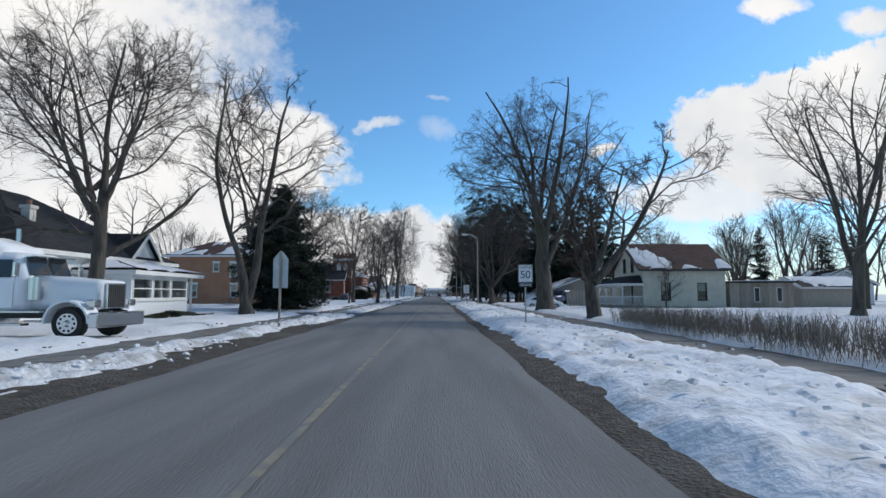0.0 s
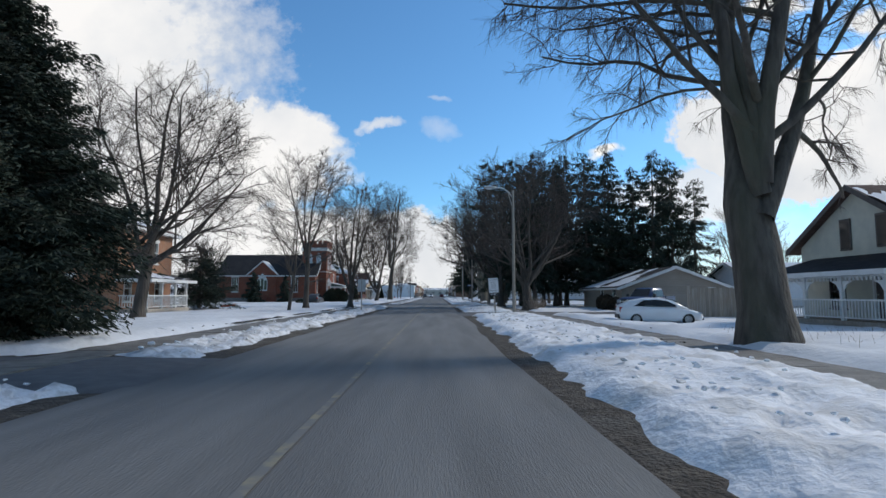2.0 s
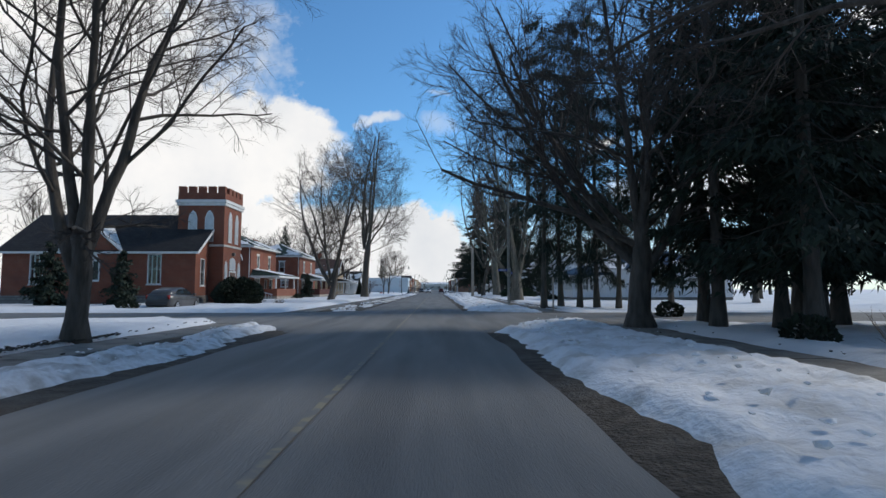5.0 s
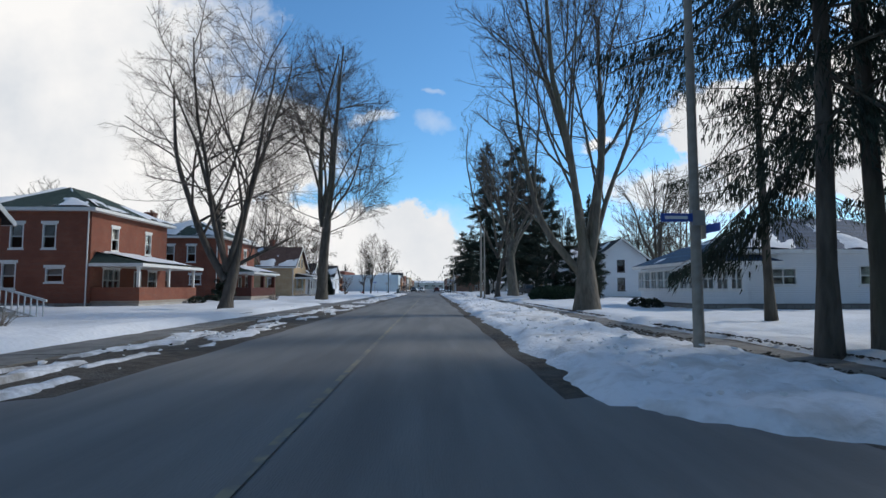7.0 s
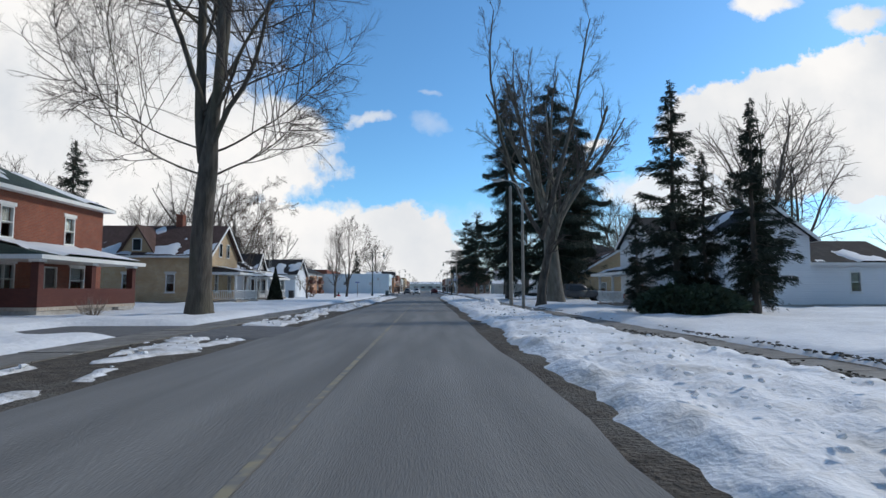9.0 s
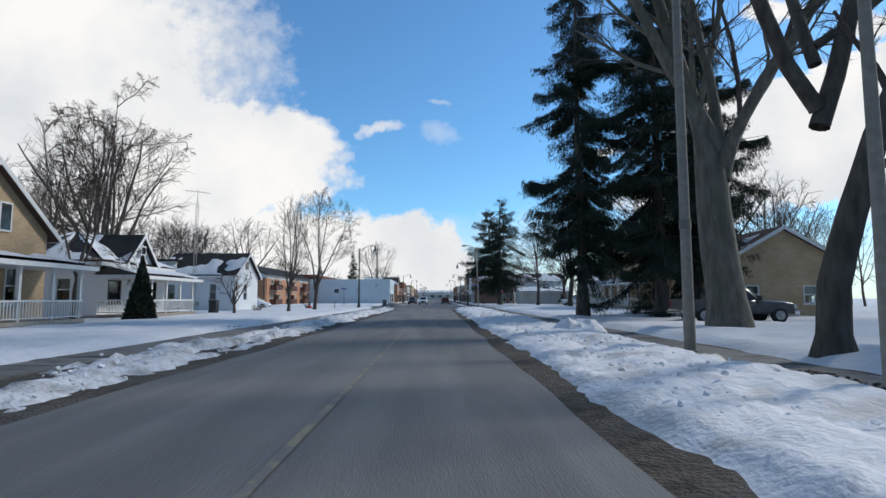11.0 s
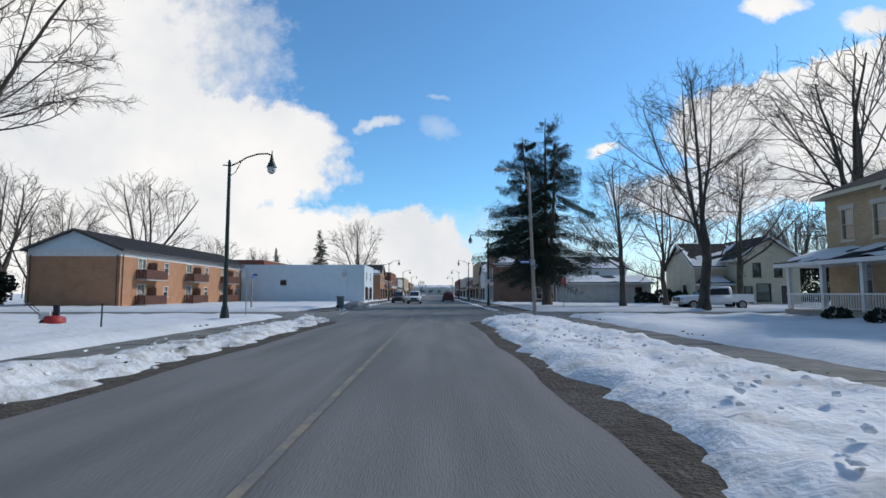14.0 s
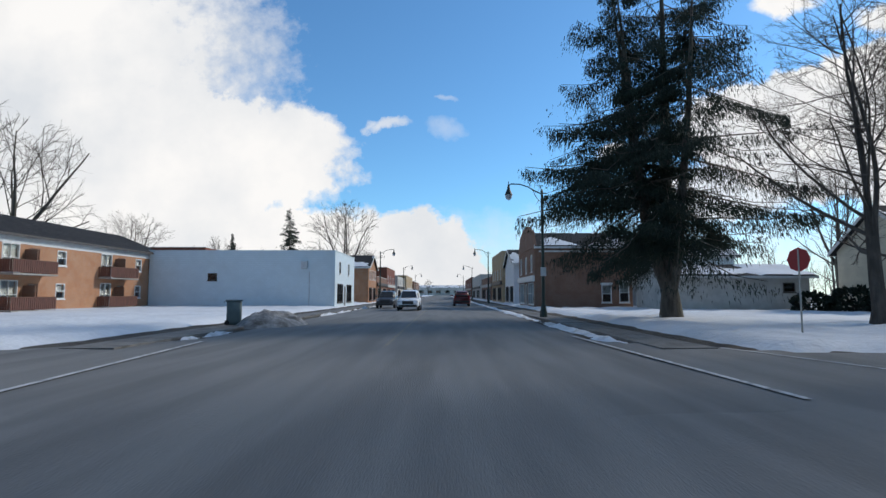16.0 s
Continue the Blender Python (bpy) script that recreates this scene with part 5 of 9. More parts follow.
def rim_of(parent, w, h, zc, mat, t=0.014, inset=0.012, y=-0.0185):
    a, b, c, d = -w / 2 + inset, w / 2 - inset, zc - h / 2 + inset, zc + h / 2 - inset
    part("border", boxes((a, b, y, y + 0.002, c, c + t), (a, b, y, y + 0.002, d - t, d), (a, a + t, y, y + 0.002, c + t, d - t), (b - t, b, y, y + 0.002, c + t, d - t)), mat, parent)


def wheelie_bin(at, rz, mat, label):
    b = thing("wheeled_bin", label, "bin", at, rz)
    part("body", loft([(-0.3, 0.0, 0.5, 0.95, 0.22, 0.26, 0.29), (-0.29, 0.0, 0.5, 0.98, 0.24, 0.27, 0.3), (0.2, 0.0, 0.5, 0.98, 0.24, 0.27, 0.3), (0.3, 0.05, 0.5, 0.95, 0.22, 0.26, 0.29)], 0.05), mat, b)
    part("lid", boxes((-0.36, 0.34, -0.31, 0.31, 0.98, 1.06), bevel=0.03), mat, b)
    for s in (1, -1):
        part("wheel", rods(((-0.28, s * 0.2, 0.1), (-0.28, s * 0.27, 0.1), 0.1), n=14), RUBBER, b)
    part("handle", rods(((-0.4, -0.22, 0.97), (-0.4, 0.22, 0.97), 0.018), n=8), mat, b)
    return b

# ---- ground, road, snow ----
# cleared strips: x from, x to, y from, y to, asphalt or gravel
CLEARED = [(-18, -4.4, 36.2, 39.6), (1.4, 17, 63.6, 69.6), (-90, 90, 91.8, 100.2), (-13, -4.4, 141.0, 145.2), (-90, 90, 226.2, 234.6)]
PACKED = [(1.4, 21, 178.5, 183.5), (1.4, 14, 138.2, 142.4), (-18, -4.4, 13.8, 18.6)]
STREETS = [CLEARED[2], CLEARED[4]]


def edge_left(y):
    return np.where(y > 229, -7.4, -4.6)


def edge_right(y):
    return np.where(y > 229, 4.3, 1.5)


def level(x, y):
    """The bare ground's height: road near 0, verge and lawns a little above."""
    x, y = np.asarray(x, float), np.asarray(y, float)
    el, er = edge_left(y), edge_right(y)
    off = np.maximum(el - x, x - er)
    z = np.where(off < 0, -0.06, np.clip(off * 0.03, 0, 0.09) - 0.025)
    z = z + np.where(off > 0, (fbm(x * 0.7, y * 0.45, 3) - 0.5) * 0.06 * np.clip(off, 0, 1), 0)
    dip = 0.17 * np.clip((x - 7.8) / 2.5, 0, 1) * np.clip((y - 42) / 8, 0, 1) * np.clip((124 - y) / 10, 0, 1)
    return np.where(open_strip(x, y) < 0.3, np.minimum(z, -0.05), z) - dip


def open_strip(x, y):
    """Distance outside the nearest cleared strip (negative inside)."""
    d = np.full(np.shape(x), 99.0)
    for k, (x0, x1, y0, y1) in enumerate(CLEARED):
        ey = np.maximum(y0 - y, y - y1)
        if (x0, x1, y0, y1) in STREETS:
            reach = np.minimum(np.abs(x - edge_left(y)), np.abs(x - edge_right(y)))
            ey = ey - 4.5 * np.clip(1 - reach / 5.5, 0, 1) ** 2
        ex = np.maximum(x0 - x, x - x1)
        d = np.minimum(d, np.maximum(ex, ey))
    return d


def snow_over(x, y, a, b, high, ragged, bare, fine=1.0):
    """How deep the snow lies on a strip from a to b across the road; below 0 the ground shows."""
    frayed = (fbm(x * 1.6 + 21, y * 1.9, 4) - 0.5) * ragged * 0.8
    wob = (fbm(x * 0.12 + 3, y * 0.55, 4) - 0.5) * ragged + frayed
    wob2 = (fbm(x * 0.1 + 9, y * 0.6, 4) - 0.5) * ragged - frayed
    s = np.minimum(x - a + wob, b - x + wob2)
    s = np.minimum(s, open_strip(x, y) + (fbm(x * 0.8, y * 0.8, 3) - 0.5) * 1.2)
    d = np.clip(s * 0.42, -0.2, 1.0)
    flat = packed(x, y)
    d = np.minimum(d, (1 - flat) * 0.5 + flat * 0.05)
    d = np.minimum(d, high * (1 - 0.78 * np.clip(np.asarray(bare) * 1.4 - 0.2, 0, 1)) * (0.55 + 0.9 * fbm(x * 0.7, y * 0.5, 4)))
    lump = (fbm(x * 2.2, y * 2.2, 4) - 0.5) * 0.16 + (0.32 - np.abs(fbm(x * 3.3, y * 3.3, 3) - 0.5) * 2) * 0.14
    return d + lump * np.clip(s * 2, 0, 1) * (1 - 0.75 * flat) * (1 - 0.7 * np.clip(np.asarray(bare) * 1.4 - 0.2, 0, 1)) - bare * (1 - flat) * np.clip((fbm(x * 0.6 * fine + 40, y * 0.13 * fine, 4) - 0.5) * 6, 0, 1)


def packed(x, y):
    """How far inside a strip of snow packed flat by tyres."""
    d = np.zeros(np.shape(x))
    for x0, x1, y0, y1 in PACKED:
        d = np.maximum(d, np.clip(np.minimum(np.minimum(x - x0, x1 - x), np.minimum(y - y0, y1 - y)) / 1.2, 0, 1))
    return d


def grow_out(start, stop, first, ratio):
    out, x, d = [], start, first
    while x < stop:
        out.append(x)
        d *= ratio
        x += d
    return np.array(out + [stop])


far_y = np.concatenate([-grow_out(20, 900, 2.0, 1.25)[::-1], np.arange(-18, 300, 1.0), grow_out(300, 2500, 4.0, 1.18)])
far_x = np.concatenate([-grow_out(11, 1800, 1.0, 1.2)[::-1], np.arange(-10.5, 10.6, 0.35), grow_out(11, 1800, 1.0, 1.2)])
gx, gy = np.meshgrid(far_x, far_y, indexing="ij")
tagged(sheet("ground", far_x, far_y, level(gx, gy), SOIL), "brown winter soil and flattened dead grass", "ground", kind="structure")

road_y = np.concatenate([np.arange(-40, 229.01, 1.5), [229.02], np.arange(231, 420, 3.0), grow_out(420, 1500, 8, 1.2)])
rx = np.linspace(0, 1, 15)
RX, RY = np.meshgrid(rx, road_y, indexing="ij")
wob = (fbm(RY * 0.35, RX * 0 + 4, 4) - 0.5) * 0.35
WX = edge_left(RY) - 0.15 + (edge_right(RY) - edge_left(RY) + 0.3) * RX + np.where(RX > 0.99, wob, np.where(RX < 0.01, -wob, 0))
ROADZ = 0.012 + 0.05 * (1 - (2 * RX - 1) ** 2) + (fbm(WX * 0.6, RY * 0.3, 3) - 0.5) * 0.015
co = np.stack([WX, RY, ROADZ], -1).reshape(-1, 3)
ii, jj = np.meshgrid(np.arange(14), np.arange(len(road_y) - 1), indexing="ij")
aa = ii * len(road_y) + jj
quads = np.stack([aa, aa + len(road_y), aa + len(road_y) + 1, aa + 1], -1).reshape(-1, 4)
road = raw("road", co.tolist(), quads.tolist(), ASPHALT, None, "", True)
tagged(road, "dry grey salt-stained asphalt street", "road", kind="structure")


def lane_line(name, x, y0, y1, w, mat, label):
    ys = np.arange(y0, y1 + 0.01, 1.0)
    n = len(ys)
    z = 0.012 + 0.05 * (1 - (2 * (x - (edge_left(ys) - 0.15)) / (edge_right(ys) - edge_left(ys) + 0.3) - 1) ** 2) + 0.016
    v = [(x - w / 2, a, b) for a, b in zip(ys, z)] + [(x + w / 2, a, b) for a, b in zip(ys, z)]
    f = [(i, n + i, n + i + 1, i + 1) for i in range(n - 1)]
    return tagged(raw(name, v, f, mat), label, "road marking", kind="structure")


lane_line("centre_line", -1.32, -30, 226, 0.10, PAINT_Y, "worn yellow painted centre line")
lane_line("centre_line", -1.5, 236, 600, 0.10, PAINT_Y, "worn yellow painted centre line")
for x0, x1, y0, y1, k in ((-6.22, -6.1, 229.5, 238, -0.8), (4.66, 4.78, 229.5, 240, -0.55), (7.95, 8.07, 231.6, 236, -1.1), (-11.1, -10.97, 226.5, 234.5, 0.1)):
    z = 0.05 if -7 < x0 < 5 else 0.076
    v = [(x0, y0, z), (x1, y0, z), (x1 + k, y1, z), (x0 + k, y1, z)]
    tagged(raw("crosswalk_line", v, [(0, 1, 2, 3)], PAINT_W), "faded white painted crosswalk line", "road marking", kind="structure")
for n, (x0, x1, y0, y1) in enumerate(CLEARED):
    big = (x0, x1, y0, y1) in STREETS
    side = 1 if x0 > 0 else -1
    xs = np.arange(x0, x1 + 0.01, 0.5)
    ys = np.linspace(y0 - (5 if big else 0.9), y1 + (5 if big else 0.9), 36)
    A, B = np.meshgrid(xs, ys, indexing="ij")
    z = np.clip(0.022 - 0.35 * np.maximum(open_strip(A, B) - (0.35 if big else 0.1), 0), -0.3, 0.03) + np.clip(np.maximum(edge_left(B) - A, A - edge_right(B)), 0, 2) * 0.022 + (fbm(A, B, 3) - 0.5) * 0.012
    if big:
        z = np.where((A > edge_left(B) - 0.1) & (A < edge_right(B) + 0.1), -0.02, z)
    tagged(sheet("side_street" if big else "driveway", xs, ys, z, ASPHALT if big else PATCH), "grey asphalt side street crossing the road" if big else "worn asphalt driveway, half cleared of snow", "road" if big else "driveway", kind="structure")

# snow: the ploughed strips beside the road and the lawns
fine_y = np.concatenate([np.arange(-14, 262, 0.2), grow_out(262, 700, 0.6, 1.06)])
coarse_y = np.concatenate([-grow_out(20, 900, 2.0, 1.3)[::-1], np.arange(-18, 262, 0.62), grow_out(262, 2400, 1.5, 1.15)])


def snow_strip(name, label, xs, ys, a, b, high, ragged, bare, mat):
    A, B = np.meshgrid(xs, ys, indexing="ij")
    d = snow_over(A, B, a(B) if callable(a) else a, b(B) if callable(b) else b, high, ragged, bare(A, B) if callable(bare) else bare, 3.4 if callable(bare) else 1.6)
    z = level(A, B) + np.clip(d, -0.12, 0.6)
    tagged(sheet(name, xs, ys, z, mat, keep=d > -0.07), label, "snow", kind="stuff")


thin_left = lambda x, y: 0.14 + 0.95 * np.clip(1 - np.abs(y - 126) / 36, 0, 1) ** 0.5 + 0.5 * np.clip(1 - np.abs(y - 174) / 10, 0, 1)
snow_strip("snow_bank", "ploughed grey-white snow bank along the road", np.arange(-7.9, -4.2, 0.13), fine_y, lambda y: np.where(y > 236, -9.8, -7.15), lambda y: np.where(y > 229, -7.7, np.where(y < 25, -6.0, -5.35)), np.where((fine_y[None] > 165) & (fine_y[None] < 204), 0.27, 0.16), 0.8, thin_left, BANK_GREY)
snow_strip("snow_bank", "ploughed snow bank between the road and the sidewalk", np.arange(1.9, 6.9, 0.14), fine_y, lambda y: np.where(y > 229, 4.6, 2.2), lambda y: np.where(y > 236, 5.2, 6.1), 0.17, 0.6, 0.08, BANK)
snow_strip("snow_cover", "old white snow lying on lawns", -grow_out(7.9, 1800, 0.28, 1.06)[::-1], coarse_y, -5000, lambda y: np.where(y > 236, -10.5, -8.65), 0.20, 0.5, 0.03, SNOW)
snow_strip("snow_cover", "old white snow lying on lawns", grow_out(7.0, 1800, 0.28, 1.06), coarse_y, 7.65, 5000, 0.20, 0.5, 0.03, SNOW)
# loose chunks of ice and snow left by the plough
rngk = np.random.RandomState(15)
nk = 3600
kx = np.where(rngk.rand(nk) < 0.5, rngk.normal(-6.1, 0.75, nk), 2.6 + np.abs(rngk.normal(0, 1.3, nk)))
ky = rngk.uniform(2, 224, nk)
kd = snow_over(kx, ky, np.where(kx < 0, -7.15, 2.5), np.where(kx < 0, -5.35, 6.1), 0.28, 0.8, np.where(kx < 0, thin_left(kx, ky), 0.1), np.where(kx < 0, 3.4, 1.6))
ok = (open_strip(kx, ky) > 0.3) & (kd > -0.03) & (kx < 6.0) & (kx > -7.2)
kx, ky, kd = kx[ok], ky[ok], kd[ok]
kr = rngk.uniform(0.02, 0.085, len(kx)) * rngk.uniform(0.5, 1, len(kx))
g5 = (1 + 5 ** 0.5) / 2
ico = np.array([(-1, g5, 0), (1, g5, 0), (-1, -g5, 0), (1, -g5, 0), (0, -1, g5), (0, 1, g5), (0, -1, -g5), (0, 1, -g5), (g5, 0, -1), (g5, 0, 1), (-g5, 0, -1), (-g5, 0, 1)]) / 1.9
ico_f = np.array([(0, 11, 5), (0, 5, 1), (0, 1, 7), (0, 7, 10), (0, 10, 11), (1, 5, 9), (5, 11, 4), (11, 10, 2), (10, 7, 6), (7, 1, 8), (3, 9, 4), (3, 4, 2), (3, 2, 6), (3, 6, 8), (3, 8, 9), (4, 9, 5), (2, 4, 11), (6, 2, 10), (8, 6, 7), (9, 8, 1)])


def rubble(name, x, y, z, r, mat, label, category, rng, squash=0.6):
    """Small broken lumps strewn on the ground."""
    v = np.stack([x, y, z], -1)[:, None] + ico[None] * r[:, None, None] * rng.uniform(0.55, 1.35, (len(x), 12, 1)) * np.array([1, 1.2, squash])
    f = (np.arange(len(x))[:, None, None] * 12 + ico_f[None]).reshape(-1, 3)
    return tagged(raw(name, v.reshape(-1, 3).tolist(), f.tolist(), mat, None, "", False), label, category, kind="stuff")


rubble("snow_chunks", kx, ky, level(kx, ky) + np.clip(kd, 0, 0.5) + kr * 0.1, kr, BANK, "broken chunks of old icy snow along the plough line", "snow", rngk)
# dark clods and sods along the edges of the walks
nc = 1500
cx = np.where(rngk.rand(nc) < 0.5, np.where(rngk.rand(nc) < 0.6, rngk.normal(-8.75, 0.18, nc), rngk.normal(-6.4, 0.7, nc)), np.where(rngk.rand(nc) < 0.6, rngk.normal(6.0, 0.2, nc), rngk.normal(7.75, 0.2, nc)))
cy = rngk.uniform(4, 224, nc)
cy = cy + 1.5 * np.sin(cy * 1.3)
grp = fbm(cx * 0.2 + 60, cy * 0.16, 3) > 0.52
ok = (open_strip(cx, cy) > 0.4) & grp
cx, cy = cx[ok], cy[ok]
cr = rngk.uniform(0.015, 0.05, len(cx))
ch = np.where(np.abs(cx) > 8.2, 0.14, 0.13)
# a thick ridge of turned sods along parts of the walks
ne = 7000
ex = np.concatenate([rngk.normal(-8.78, 0.13, ne // 2), rngk.normal(6.05, 0.14, ne // 4), rngk.normal(7.72, 0.12, ne // 4)])
ey = np.concatenate([rngk.uniform(48, 86, ne // 2), rngk.uniform(104, 162, ne // 2)])
ek = fbm(ex * 0.1 + 7, ey * 0.3, 3) > 0.46
ex, ey = ex[ek], ey[ek]
cx, cy, cr, ch = np.concatenate([cx, ex]), np.concatenate([cy, ey]), np.concatenate([cr, rngk.uniform(0.015, 0.05, len(ex))]), np.concatenate([ch, np.full(len(ex), 0.11)])
rubble("clods", cx, cy, level(cx, cy) + ch, cr, SOD, "dark clods of earth and sod in the ploughed snow", "dirt", rngk, 0.4)

# ---- houses on the left, going up the street ----
W = lambda u, v, w, h, **o: (u, v, w, h, "window", o)
Dr = lambda u, v, w, h, **o: (u, v, w, h, "door", o)


def white_porch_house():
    h = thing("house", "white bungalow with dark hipped roof and glazed front porch", "house")
    base_of(h, -26.5, -16.4, 21.5, 33, 0.35)
    walls(h, SIDING, -26.5, -16.4, 21.5, 33, 0.35, 2.7, {"-y": [W(3, 0.9, 1.0, 1.3), W(7, 0.9, 1.0, 1.3)], "+x": [W(1.2, 0.7, 1.2, 1.5), Dr(5.2, 0, 0.95, 2.05), W(9.2, 0.7, 1.2, 1.5)]})
    hip_roof(h, -26.5, -16.4, 21.5, 33, 3.05, 3.5, SHINGLE, 0.5)
    chimney(h, -18.6, 24.6, 3.6, 5.3, 0.4, STORE)
    gable_roof(h, -19.5, -16.2, 28.6, 31.4, 3.3, 1.3, "x", SHINGLE, SIDING, 0.25)
    base_of(h, -16.4, -13.9, 24.8, 30.4, 0.3)
    walls(h, SIDING, -16.39, -13.9, 24.8, 30.4, 0.3, 2.0, {"-y": [W(0.9, 0.9, 0.8, 0.95)], "+x": [W(0.12, 0.85, 1.7, 1.02, curtain=False), W(1.92, 0.85, 1.7, 1.02, curtain=False, bars=2), W(3.72, 0.85, 1.75, 1.02, curtain=False)]}, thick=0.12)
    hip_roof(h, -17.5, -13.9, 24.8, 31.2, 2.3, 0.7, SHINGLE, 0.4, snow=1.0, seed=3)
    part("porch_post", boxes((-14.05, -13.95, 31.0, 31.1, 0.1, 2.3)), TRIM, h)
    part("porch_step", boxes((-13.8, -12.9, 30.6, 31.8, -0.1, 0.3)), CONCRETE, h)


def brown_brick_block():
    h = thing("building", "two-storey tan brick house with hipped roof and white porch", "house")
    base_of(h, -30.2, -19.8, 61.2, 68, 0.35)
    walls(h, BRICK_TAN, -30.2, -19.8, 61.2, 68, 0.35, 5.25, {"-y": [W(1.2, 0.7, 1.0, 1.5, lintel=TRIM), W(2.3, 0.7, 1.0, 1.5, lintel=TRIM), W(5.0, 3.6, 0.7, 1.0, lintel=TRIM), W(6.9, 3.0, 0.8, 1.6, lintel=TRIM), W(7.0, 0.7, 0.8, 1.5, lintel=TRIM)],
           "+x": [W(0.8, 0.6, 0.9, 1.7), Dr(2.7, 0, 0.95, 2.05), W(4.5, 0.6, 0.9, 1.7), W(4.0, 3.2, 0.8, 1.5, lintel=TRIM)]})
    hip_roof(h, -30.2, -19.8, 61.2, 68, 5.6, 2.0, SHINGLE_BROWN, 0.5, snow=0.35, seed=8)
    porch(h, "+x", -19.8, -17.9, 61.4, 67.0, 0.5, 2.4, [(-18.1, 61.6), (-18.1, 63.4), (-18.1, 65.2), (-18.1, 66.8)], snow=1.0, seed=5)
    a = thing("antenna_mast", "thin lattice television antenna mast beside a brick house", "antenna", (-30.9, 57.2, 0))
    part("mast", rods(*[((dx, dy, -0.2), (dx * 0.6, dy * 0.6, 9.0), 0.02) for dx, dy in ((0.14, 0), (-0.08, 0.13), (-0.08, -0.13))], *[((0.14 - 0.006 * k, 0, 0.4 * k), (-0.08, 0.12, 0.4 * k + 0.3), 0.008) for k in range(21)], n=5), STEEL, a)
    part("aerial", rods(((-1.0, 0, 9.0), (1.0, 0, 9.1), 0.02), *[((x, -0.5, 9.05), (x, 0.5, 9.05), 0.01) for x in (-0.9, -0.5, -0.1, 0.3, 0.7)], n=5), STEEL, a)


